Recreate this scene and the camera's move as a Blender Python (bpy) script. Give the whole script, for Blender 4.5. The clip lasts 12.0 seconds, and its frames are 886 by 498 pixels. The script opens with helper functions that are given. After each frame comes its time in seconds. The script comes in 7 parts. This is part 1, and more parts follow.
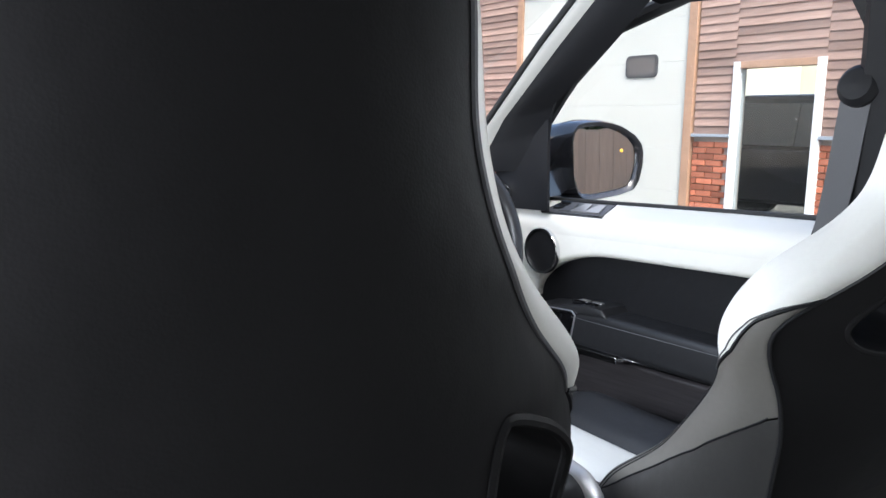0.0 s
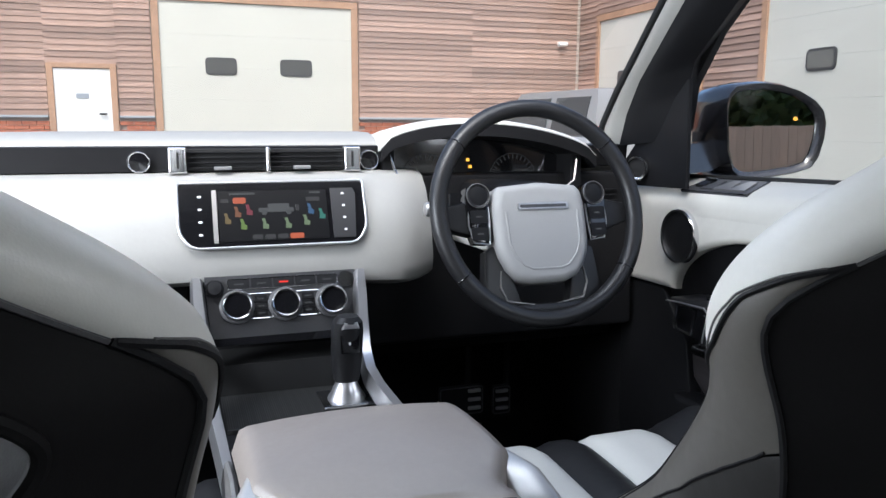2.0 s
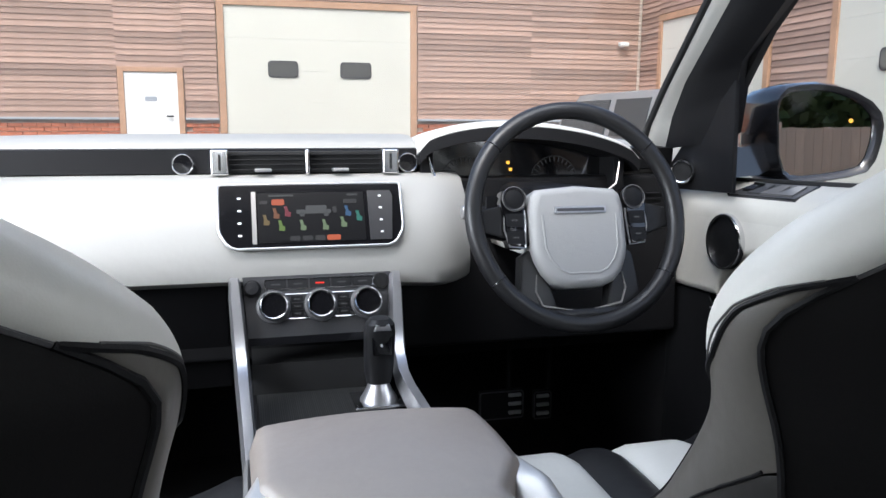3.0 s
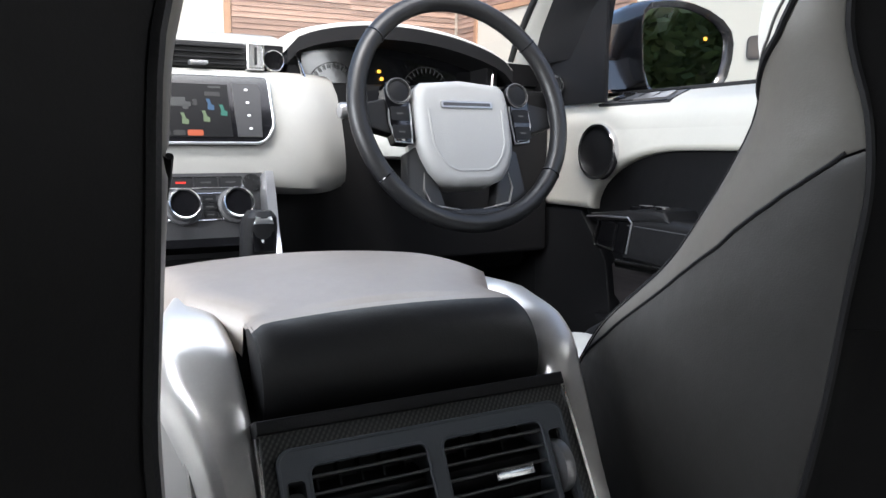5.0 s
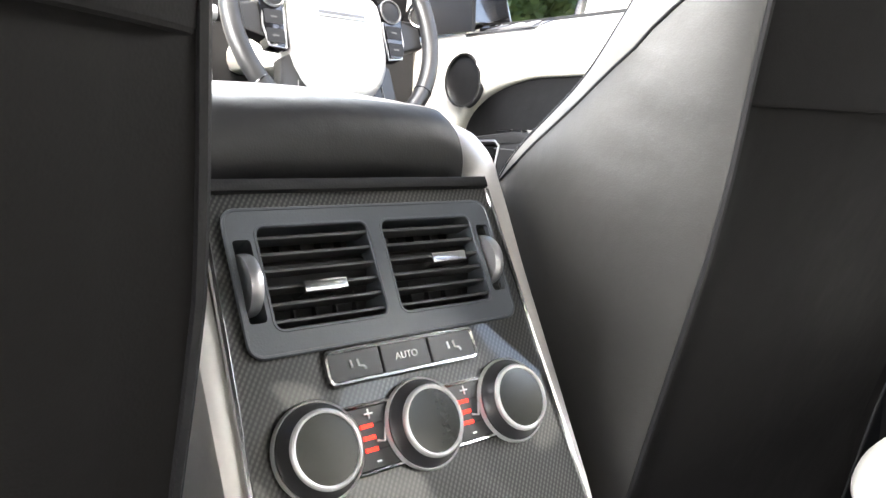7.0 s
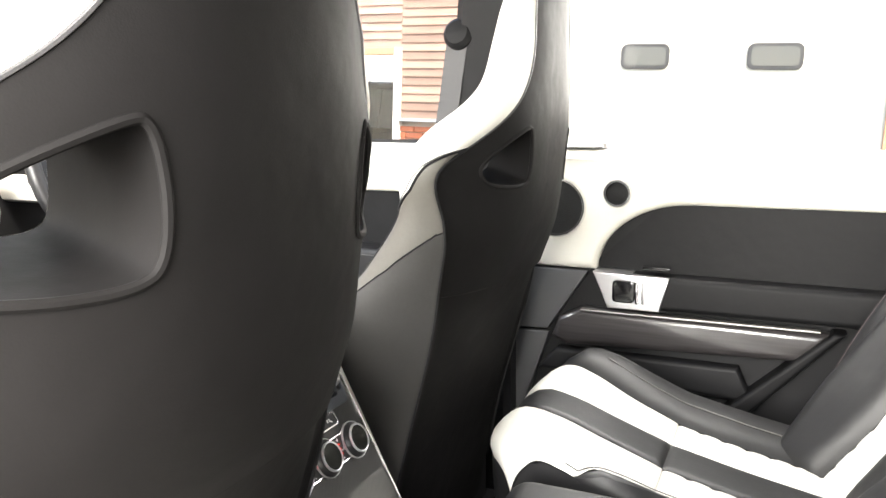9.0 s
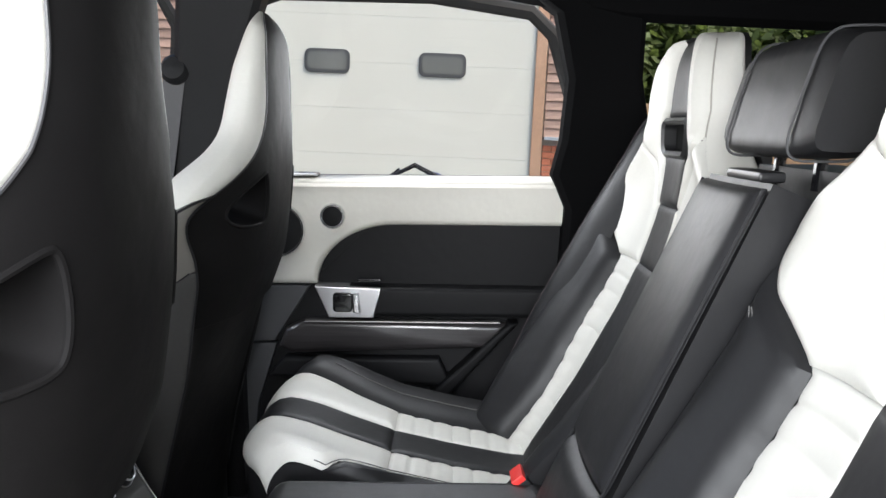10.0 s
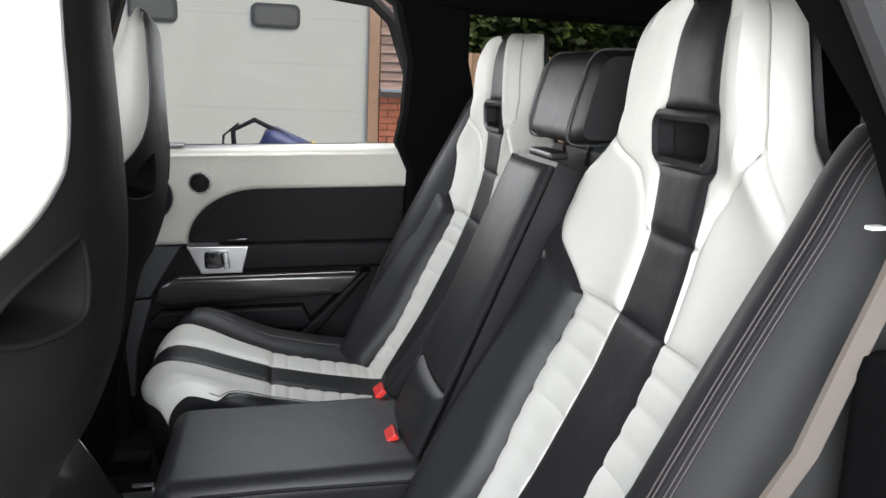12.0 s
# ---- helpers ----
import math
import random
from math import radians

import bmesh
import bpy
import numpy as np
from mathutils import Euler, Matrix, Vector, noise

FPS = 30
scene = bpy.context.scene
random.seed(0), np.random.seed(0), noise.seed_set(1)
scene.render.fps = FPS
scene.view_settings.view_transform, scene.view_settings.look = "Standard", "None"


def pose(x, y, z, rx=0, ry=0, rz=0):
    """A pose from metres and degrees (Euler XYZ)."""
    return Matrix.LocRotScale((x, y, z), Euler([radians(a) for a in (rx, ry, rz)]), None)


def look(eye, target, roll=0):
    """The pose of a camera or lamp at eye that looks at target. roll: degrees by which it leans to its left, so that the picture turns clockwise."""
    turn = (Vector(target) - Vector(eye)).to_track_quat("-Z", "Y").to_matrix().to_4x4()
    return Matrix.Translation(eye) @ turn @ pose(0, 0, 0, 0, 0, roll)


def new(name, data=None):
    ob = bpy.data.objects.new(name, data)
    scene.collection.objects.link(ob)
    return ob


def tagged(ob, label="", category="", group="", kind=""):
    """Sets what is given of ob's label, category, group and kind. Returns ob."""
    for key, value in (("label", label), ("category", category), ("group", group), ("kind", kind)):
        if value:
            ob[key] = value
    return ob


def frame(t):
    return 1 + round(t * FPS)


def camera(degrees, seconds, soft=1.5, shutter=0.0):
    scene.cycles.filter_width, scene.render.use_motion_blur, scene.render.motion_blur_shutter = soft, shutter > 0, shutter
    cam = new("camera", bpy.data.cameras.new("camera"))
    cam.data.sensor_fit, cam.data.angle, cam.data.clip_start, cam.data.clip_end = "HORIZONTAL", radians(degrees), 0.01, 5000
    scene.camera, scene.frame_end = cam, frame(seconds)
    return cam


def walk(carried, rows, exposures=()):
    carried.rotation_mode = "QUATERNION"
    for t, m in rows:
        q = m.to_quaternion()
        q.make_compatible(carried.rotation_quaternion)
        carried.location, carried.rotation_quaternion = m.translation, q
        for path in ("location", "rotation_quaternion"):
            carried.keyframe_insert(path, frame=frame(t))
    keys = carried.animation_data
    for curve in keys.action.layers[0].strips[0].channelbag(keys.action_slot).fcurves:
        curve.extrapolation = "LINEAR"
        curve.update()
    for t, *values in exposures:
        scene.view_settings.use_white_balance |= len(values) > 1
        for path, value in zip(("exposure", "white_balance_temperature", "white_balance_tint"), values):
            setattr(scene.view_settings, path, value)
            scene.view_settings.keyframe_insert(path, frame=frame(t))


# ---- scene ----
cam = camera(60.23, 12.0)
PATH = [
    (0, (-0.441, -0.454, 1.296), (0.735, 1.142, 1.026), -0.44),
    (0.5, (-0.367, -0.445, 1.285), (0.688, 1.232, 1.013), -0.42),
    (1, (-0.296, -0.415, 1.264), (0.627, 1.338, 0.996), -0.51),
    (1.5, (-0.215, -0.415, 1.249), (0.547, 1.415, 0.986), -0.23),
    (2, (-0.141, -0.430, 1.227), (0.499, 1.447, 0.966), -0.37),
    (2.5, (-0.114, -0.431, 1.224), (0.418, 1.480, 0.966), -0.29),
    (2.7, (-0.098, -0.437, 1.229), (0.395, 1.484, 0.973), -0.28),
    (4.3, (-0.174, -0.424, 1.191), (0.474, 1.450, 0.927), -0.32),
    (4.5, (-0.175, -0.375, 1.151), (0.563, 1.464, 0.885), 0.19),
    (5, (-0.175, -0.337, 1.068), (0.757, 1.413, 0.806), 0.06),
    (5.5, (-0.176, -0.322, 1.001), (0.910, 1.334, 0.721), 1.00),
    (6, (-0.185, -0.317, 0.956), (0.976, 1.285, 0.669), 1.42),
    (6.5, (-0.199, -0.322, 0.941), (0.998, 1.255, 0.657), 1.62),
    (6.7, (-0.207, -0.323, 0.946), (1.012, 1.235, 0.655), 1.88),
    (8.3, (-0.487, -0.460, 1.110), (1.057, 0.775, 0.805), 1.22),
    (8.5, (-0.555, -0.494, 1.135), (1.015, 0.709, 0.837), 0.71),
    (9, (-0.701, -0.501, 1.190), (1.107, 0.298, 0.887), 0.13),
    (9.5, (-0.784, -0.507, 1.230), (1.160, -0.155, 0.921), 0.31),
    (10, (-0.868, -0.472, 1.264), (1.107, -0.453, 0.950), 0.45),
    (10.5, (-0.949, -0.455, 1.305), (1.020, -0.618, 0.990), 0.47),
    (11, (-0.998, -0.437, 1.309), (0.953, -0.744, 0.993), 0.42),
    (11.5, (-1.047, -0.427, 1.315), (0.882, -0.813, 0.954), 0.59),
    (12, (-1.117, -0.421, 1.329), (0.793, -0.816, 0.885), 0.62),
]
walk(cam, [(t, look(eye, target, roll)) for t, eye, target, roll in PATH],
     exposures=[(t, stops, kelvin, 10) for t, stops, kelvin in ((0, 1.75, 6000), (0.5, 1.75, 6000), (1, 1.55, 6020), (1.5, 1.28, 6000), (2.0, 1.05, 6000), (2.5, 1.08, 6030), (4.5, 1.2, 6200), (5.5, 2.3, 6450), (6.0, 3.1, 6650), (6.5, 3.45, 6800), (8.3, 4.5, 7200), (8.5, 4.35, 7200), (9, 2.9, 7200), (9.5, 1.6, 6600), (10.5, 1.28, 6400), (12, 0.88, 6450))])

# ---- world, sun, exposure ----
world = bpy.data.worlds.new("overcast_sky")
scene.world = world
world.use_nodes = True
wn, wl = world.node_tree.nodes, world.node_tree.links
sky = wn.new("ShaderNodeTexSky")
sky.sky_type, sky.sun_disc = "NISHITA", False
sky.sun_elevation, sky.sun_rotation = radians(48), radians(200)
sky.air_density, sky.dust_density, sky.ozone_density = 1.0, 4.0, 1.0
wn["Background"].inputs["Strength"].default_value = 0.14
wl.new(sky.outputs[0], wn["Background"].inputs["Color"])
sun = new("sun", bpy.data.lights.new("sun", "SUN"))
sun.data.energy, sun.data.angle, sun.data.color = 1.5, radians(25), (1, 0.98, 0.95)
sun.matrix_world = look((-6, -9, 14), (0, 0, 0))


# daylight through openings that lie behind or beside the view
def opening(name, where, target, w, h, watts):
    ob = new(name, bpy.data.lights.new(name, "AREA"))
    ob.data.shape, ob.data.size, ob.data.size_y, ob.data.energy, ob.data.color = "RECTANGLE", w, h, watts, (0.97, 0.985, 1.0)
    ob.matrix_world = look(where, target)


opening("daylight_open_door", (-1.42, -0.20, 1.42), (0.0, -0.45, 1.0), 0.9, 1.0, 22)
opening("daylight_tailgate", (0.0, -1.50, 1.40), (0.0, 0.0, 1.0), 0.95, 0.26, 1.2)
opening("daylight_rear_right_window", (0.71, -0.36, 1.36), (-0.2, -0.55, 0.9), 0.55, 0.26, 1.7)
opening("daylight_front_window", (-0.84, 0.52, 1.34), (0.0, 0.45, 1.0), 0.8, 0.34, 4.5)
opening("daylight_windscreen", (0.0, 0.60, 1.555), (0.0, 0.30, 0.9), 1.05, 0.22, 1.6)


# ---- materials ----
def mat(name, base, rough=0.5, metal=0.0, grain=0.0, grain_size=0.002, blotch=0.0, blotch_size=0.2, bump=0.0, bump_size=0.002, coat=0.0, rough_var=0.0, spec=0.5, per_piece=0.0, stretch=(1, 1, 1), sheen=0.0, sheen_tint=(1.0, 0.92, 0.85)):
    m = bpy.data.materials.new(name)
    m.use_nodes = True
    n, l = m.node_tree.nodes, m.node_tree.links
    p = n["Principled BSDF"]
    p.inputs["Base Color"].default_value = (*base, 1)
    p.inputs["Roughness"].default_value, p.inputs["Metallic"].default_value = rough, metal
    p.inputs["Coat Weight"].default_value = coat
    p.inputs["Coat Roughness"].default_value = 0.05
    p.inputs["Specular IOR Level"].default_value = spec
    p.inputs["Sheen Weight"].default_value, p.inputs["Sheen Roughness"].default_value, p.inputs["Sheen Tint"].default_value = sheen, 0.35, (*sheen_tint, 1)
    tc = n.new("ShaderNodeTexCoord")
    mp = n.new("ShaderNodeMapping")
    mp.inputs["Scale"].default_value = stretch
    l.new(tc.outputs["Object"], mp.inputs["Vector"])

    def noise_at(size, detail=3.0):
        t = n.new("ShaderNodeTexNoise")
        t.inputs["Scale"].default_value, t.inputs["Detail"].default_value = 1.0 / size, detail
        l.new(mp.outputs[0], t.inputs["Vector"])
        return t.outputs[0]

    col = None

    def mul(prev, fac, amount):
        r = n.new("ShaderNodeMapRange")
        r.inputs["To Min"].default_value, r.inputs["To Max"].default_value = 1 - amount, 1 + amount
        l.new(fac, r.inputs["Value"])
        x = n.new("ShaderNodeVectorMath")
        x.operation = "SCALE"
        if prev is None:
            x.inputs[0].default_value = base
        else:
            l.new(prev, x.inputs[0])
        l.new(r.outputs[0], x.inputs["Scale"])
        return x.outputs[0]

    if grain:
        col = mul(col, noise_at(grain_size), grain)
    if blotch:
        col = mul(col, noise_at(blotch_size, 2.0), blotch)
    if per_piece:
        oi = n.new("ShaderNodeObjectInfo")
        col = mul(col, oi.outputs["Random"], per_piece)
    if col is not None:
        l.new(col, p.inputs["Base Color"])
    if rough_var:
        r = n.new("ShaderNodeMapRange")
        r.inputs["To Min"].default_value, r.inputs["To Max"].default_value = max(0.02, rough - rough_var), rough + rough_var
        l.new(noise_at(0.03), r.inputs["Value"])
        l.new(r.outputs[0], p.inputs["Roughness"])
    if bump:
        b = n.new("ShaderNodeBump")
        b.inputs["Strength"].default_value, b.inputs["Distance"].default_value = bump, bump_size * 0.3
        v = n.new("ShaderNodeTexVoronoi")
        v.inputs["Scale"].default_value = 1.0 / bump_size
        l.new(mp.outputs[0], v.inputs["Vector"])
        l.new(v.outputs["Distance"], b.inputs["Height"])
        if "leather" in name:
            # soft creases under the grain
            c = n.new("ShaderNodeBump")
            c.inputs["Strength"].default_value, c.inputs["Distance"].default_value = 0.35, 0.004
            l.new(noise_at(0.04, 2.5), c.inputs["Height"])
            l.new(c.outputs[0], b.inputs["Normal"])
        l.new(b.outputs[0], p.inputs["Normal"])
    return m


def carbon_mat(name):
    """Twill weave under clear lacquer: diagonal tows, alternately light and dark."""
    m = bpy.data.materials.new(name)
    m.use_nodes = True
    n, l = m.node_tree.nodes, m.node_tree.links
    p = n["Principled BSDF"]
    tc = n.new("ShaderNodeTexCoord")

    def turned(deg, scale):
        mp = n.new("ShaderNodeMapping")
        mp.inputs["Rotation"].default_value = (0, radians(deg), 0)
        l.new(tc.outputs["Object"], mp.inputs["Vector"])
        w = n.new("ShaderNodeTexWave")
        w.bands_direction = "X"
        w.inputs["Scale"].default_value = scale
        w.inputs["Distortion"].default_value = 0.15
        l.new(mp.outputs[0], w.inputs["Vector"])
        return w.outputs["Fac"]
    fine = turned(-38, 140)
    cross = turned(52, 140)
    mixf = n.new("ShaderNodeMath")
    mixf.operation = "MULTIPLY"
    soft_cross = n.new("ShaderNodeMapRange")
    soft_cross.inputs["To Min"].default_value = 0.40
    l.new(cross, soft_cross.inputs["Value"])
    l.new(fine, mixf.inputs[0]), l.new(soft_cross.outputs[0], mixf.inputs[1])
    ramp = n.new("ShaderNodeMapRange")
    ramp.inputs["From Min"].default_value, ramp.inputs["From Max"].default_value = 0.15, 0.7
    l.new(mixf.outputs[0], ramp.inputs["Value"])
    mix = n.new("ShaderNodeMix")
    mix.data_type = "RGBA"
    mix.inputs["A"].default_value, mix.inputs["B"].default_value = (0.007, 0.007, 0.0075, 1), (0.060, 0.060, 0.056, 1)
    l.new(ramp.outputs[0], mix.inputs["Factor"])
    l.new(mix.outputs["Result"], p.inputs["Base Color"])
    p.inputs["Roughness"].default_value = 0.35
    p.inputs["Coat Weight"].default_value, p.inputs["Coat Roughness"].default_value = 0.7, 0.05
    return m


def glow_mat(name, colour, strength, base=(0.02, 0.02, 0.02)):
    m = mat(name, base, 0.3, spec=0.15)
    p = m.node_tree.nodes["Principled BSDF"]
    p.inputs["Emission Color"].default_value, p.inputs["Emission Strength"].default_value = (*colour, 1), strength
    return m


def glass_mat(name, tint, rough=0.0):
    m = bpy.data.materials.new(name)
    m.use_nodes = True
    n, l = m.node_tree.nodes, m.node_tree.links
    t, g, mx, f = n.new("ShaderNodeBsdfTransparent"), n.new("ShaderNodeBsdfGlossy"), n.new("ShaderNodeMixShader"), n.new("ShaderNodeFresnel")
    t.inputs[0].default_value = (*tint, 1)
    g.inputs["Roughness"].default_value = 0.02
    f.inputs["IOR"].default_value = 1.35
    l.new(f.outputs[0], mx.inputs[0]), l.new(t.outputs[0], mx.inputs[1]), l.new(g.outputs[0], mx.inputs[2])
    l.new(mx.outputs[0], n["Material Output"].inputs["Surface"])
    return m


# the seats' black leather, darkened for doors where the lamp falls too bright
DIMDOORBLACK = mat("dimmed_door_leather", (0.0065, 0.0065, 0.0072), 0.55, grain=0.15, grain_size=0.004, blotch=0.12, bump=0.14, bump_size=0.0011, spec=0.18)
BLACK = mat("black_leather", (0.0125, 0.0125, 0.0135), 0.46, grain=0.15, grain_size=0.004, blotch=0.12, bump=0.14, bump_size=0.0011, rough_var=0.05, spec=0.34)
# black leather of the seat sides, lightened: reflected light is in the colour
LITSIDE = mat("lit_side_leather", (0.027, 0.026, 0.0245), 0.42, grain=0.12, grain_size=0.004, blotch=0.15, blotch_size=0.1, bump=0.14, bump_size=0.0011, rough_var=0.05, spec=0.5, sheen=0.45)
SHELL = mat("black_shell_leather", (0.0090, 0.0086, 0.0087), 0.62, grain=0.12, blotch=0.15, blotch_size=0.12, bump=0.12, bump_size=0.0011, rough_var=0.05, spec=0.06)
IVORY = mat("ivory_leather", (0.64, 0.63, 0.585), 0.46, grain=0.03, grain_size=0.005, blotch=0.04, blotch_size=0.1, bump=0.12, bump_size=0.0012, rough_var=0.05)
UPPERSIDE = mat("upper_side_leather", (0.096, 0.089, 0.078), 0.42, grain=0.08, grain_size=0.004, blotch=0.10, blotch_size=0.1, bump=0.12, bump_size=0.0011, rough_var=0.05, spec=0.6)
# black leather of the lid's top, sky sheen painted in as a paler base
LIDSHEEN = mat("lid_sheen_leather", (0.285, 0.245, 0.215), 0.40, grain=0.05, grain_size=0.004, blotch=0.08, blotch_size=0.1, bump=0.10, bump_size=0.0011, rough_var=0.04, spec=0.6)
KNOBGREY = mat("knob_grey", (0.035, 0.035, 0.037), 0.30, grain=0.08)
KEYBLACK = mat("key_black", (0.016, 0.016, 0.017), 0.38, grain=0.08)
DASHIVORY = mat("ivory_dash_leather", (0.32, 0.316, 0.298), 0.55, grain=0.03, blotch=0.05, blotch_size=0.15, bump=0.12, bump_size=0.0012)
DOORIVORY = mat("ivory_door_leather", (0.63, 0.61, 0.55), 0.5, grain=0.03, blotch=0.05, blotch_size=0.15, bump=0.12, bump_size=0.0012)
PLASTIC = mat("black_plastic", (0.009, 0.009, 0.010), 0.55, spec=0.22, grain=0.1, bump=0.25, bump_size=0.0012, rough_var=0.05)
GREYPLASTIC = mat("dark_grey_plastic", (0.06, 0.06, 0.063), 0.5, grain=0.1, bump=0.3, bump_size=0.0014)
GLOSS = mat("gloss_black", (0.006, 0.006, 0.007), 0.12, coat=0.5, grain=0.05)
SLAT = mat("vent_slat_grey", (0.045, 0.046, 0.048), 0.30, grain=0.05)
SEAMIVORY = mat("ivory_seam_thread", (0.36, 0.345, 0.31), 0.7, grain=0.1)
DISPLAY = mat("dull_display", (0.016, 0.017, 0.014), 0.2, grain=0.05)
SIDEMETAL = mat("dull_metal", (0.28, 0.27, 0.26), 0.4, metal=0.6, grain=0.05)
SLATE = mat("vent_frame_grey", (0.065, 0.073, 0.085), 0.42, grain=0.08, bump=0.15, bump_size=0.001)
CHROME = mat("satin_chrome", (0.75, 0.75, 0.76), 0.16, metal=1.0, grain=0.03, rough_var=0.04)
SATIN = mat("satin_silver", (0.52, 0.52, 0.53), 0.32, metal=0.85, grain=0.04, rough_var=0.05)
CARPET = mat("black_carpet", (0.014, 0.014, 0.015), 0.95, grain=0.4, grain_size=0.002, bump=0.6, bump_size=0.003, spec=0.1)
HEADLINER = mat("black_headliner", (0.0035, 0.0035, 0.0038), 0.9, grain=0.25, grain_size=0.003, bump=0.3, bump_size=0.002, spec=0.04)
DOORTRIM = mat("dark_grained_trim", (0.032, 0.029, 0.030), 0.3, grain=0.7, grain_size=0.012, blotch=0.5, blotch_size=0.05, coat=0.8, stretch=(3.0, 0.12, 3.0))
RINGSILVER = mat("ring_silver", (0.68, 0.68, 0.68), 0.30, metal=0.45, grain=0.04)
CHEEK = mat("brushed_cheek_metal", (0.62, 0.60, 0.58), 0.34, metal=0.6, grain=0.05, rough_var=0.05)
CARBON = carbon_mat("carbon_fibre")
BELT = mat("beige_seat_belt", (0.088, 0.072, 0.060), 0.7, grain=0.2, grain_size=0.001, bump=0.4, bump_size=0.0015)
RED = mat("red_buckle", (0.62, 0.03, 0.025), 0.35, grain=0.05)
REDGLOW = glow_mat("red_lamp", (1.0, 0.022, 0.012), 0.40, (0.35, 0.03, 0.02))
WHITEINK = mat("white_ink", (0.75, 0.75, 0.75), 0.5, grain=0.02)
GLASS = glass_mat("window_glass", (0.94, 0.96, 0.95))
MIRROR = mat("mirror_glass", (0.85, 0.87, 0.88), 0.01, metal=1.0)
PAINT = mat("black_car_paint", (0.012, 0.012, 0.014), 0.25, coat=1.0, grain=0.1, grain_size=0.001)
RUBBER = mat("rubber_seal", (0.012, 0.012, 0.012), 0.75, grain=0.2)


# ---- shape helpers ----
def thing(name, at, label, category, group="", kind=""):
    ob = new(name)
    ob.empty_display_size = 0.05
    ob.matrix_world = Matrix.Translation(at)
    return tagged(ob, label, category, group, kind)


def weigh(me, limit):
    """Let large faces stay flat beside their rounded edges."""
    at = {}
    for f in me.polygons:
        for v in f.vertices:
            at.setdefault(v, []).append((f.normal.copy(), f.area))
    out = []
    for f in me.polygons:
        n0 = f.normal
        for v in f.vertices:
            n = Vector((0, 0, 0))
            for n1, a in at[v]:
                if n1.dot(n0) >= limit:
                    n += n1 * a
            out.append(tuple(n.normalized()) if n.length > 1e-12 else tuple(n0))
    me.normals_split_custom_set(out)


def part(name, bm, material, parent, label="", sharp=35):
    me = bpy.data.meshes.new(name)
    bmesh.ops.recalc_face_normals(bm, faces=bm.faces)
    bm.to_mesh(me)
    bm.free()
    for poly in me.polygons:
        poly.use_smooth = True
    me.set_sharp_from_angle(angle=radians(sharp))
    if len(me.polygons) < 300:
        weigh(me, math.cos(radians(sharp)))
    me.materials.append(material)
    ob = new(name, me)
    if parent is not None:
        ob.parent = parent
        if parent.type == "EMPTY":
            ob.matrix_parent_inverse = Matrix.Translation(-parent.location)
    if label:
        ob["label"] = label
    return ob


def solo(name, bm, material, label, category, group="", kind="", sharp=35):
    return tagged(part(name, bm, material, None, "", sharp), label, category, group, kind)


def bevelled(bm, width, segments=2):
    if width > 0:
        edges = [e for e in bm.edges if len(e.link_faces) == 2 and e.calc_face_angle(0) > 0.6]
        bmesh.ops.bevel(bm, geom=edges, offset=width, segments=segments, affect="EDGES", profile=0.5, clamp_overlap=True)
    return bm


def slab(x0, x1, y0, y1, z0, z1, bevel=0.0, segments=2):
    bm = bmesh.new()
    bmesh.ops.create_cube(bm, size=1.0)
    for v in bm.verts:
        v.co = Vector(((x0 + x1) / 2 + v.co.x * (x1 - x0), (y0 + y1) / 2 + v.co.y * (y1 - y0), (z0 + z1) / 2 + v.co.z * (z1 - z0)))
    return bevelled(bm, bevel, segments)


def prism(points, axis, a, b, bevel=0.0, segments=2):
    """A flat outline (pairs of the two other axes, in order) pulled from a to b along axis."""
    bm = bmesh.new()

    def at(p, d):
        return Vector({"x": (d, p[0], p[1]), "y": (p[0], d, p[1]), "z": (p[0], p[1], d)}[axis])
    low = [bm.verts.new(at(p, a)) for p in points]
    high = [bm.verts.new(at(p, b)) for p in points]
    bm.faces.new(low), bm.faces.new(high[::-1])
    for i in range(len(points)):
        j = (i + 1) % len(points)
        bm.faces.new((low[j], low[i], high[i], high[j]))
    bmesh.ops.recalc_face_normals(bm, faces=bm.faces)
    if bevel:
        edges = [e for e in bm.edges if e.calc_face_angle(0) > 0.9 and abs((e.verts[0].co - e.verts[1].co)["xyz".index(axis)]) < 1e-6]
        bmesh.ops.bevel(bm, geom=edges, offset=bevel, segments=segments, affect="EDGES", profile=0.5, clamp_overlap=True)
    bmesh.ops.triangulate(bm, faces=[f for f in bm.faces if len(f.verts) > 4])
    return bm


def rounded(w, h, r, n=5, cx=0.0, cy=0.0):
    """Outline of a rounded rectangle."""
    out = []
    for sx, sy, a0 in ((1, 1, 0), (-1, 1, 90), (-1, -1, 180), (1, -1, 270)):
        for i in range(n + 1):
            a = radians(a0 + 90 * i / n)
            out.append((cx + sx * (w / 2 - r) + r * math.cos(a), cy + sy * (h / 2 - r) + r * math.sin(a)))
    return out


def loft(rings, closed=True, caps=True):
    bm = bmesh.new()
    rows = [[bm.verts.new(p) for p in ring] for ring in rings]
    n = len(rows[0])
    for a, b in zip(rows, rows[1:]):
        for i in range(n if closed else n - 1):
            j = (i + 1) % n
            bm.faces.new((a[i], a[j], b[j], b[i]))
    if caps and closed:
        bm.faces.new(rows[0][::-1]), bm.faces.new(rows[-1])
    return bm


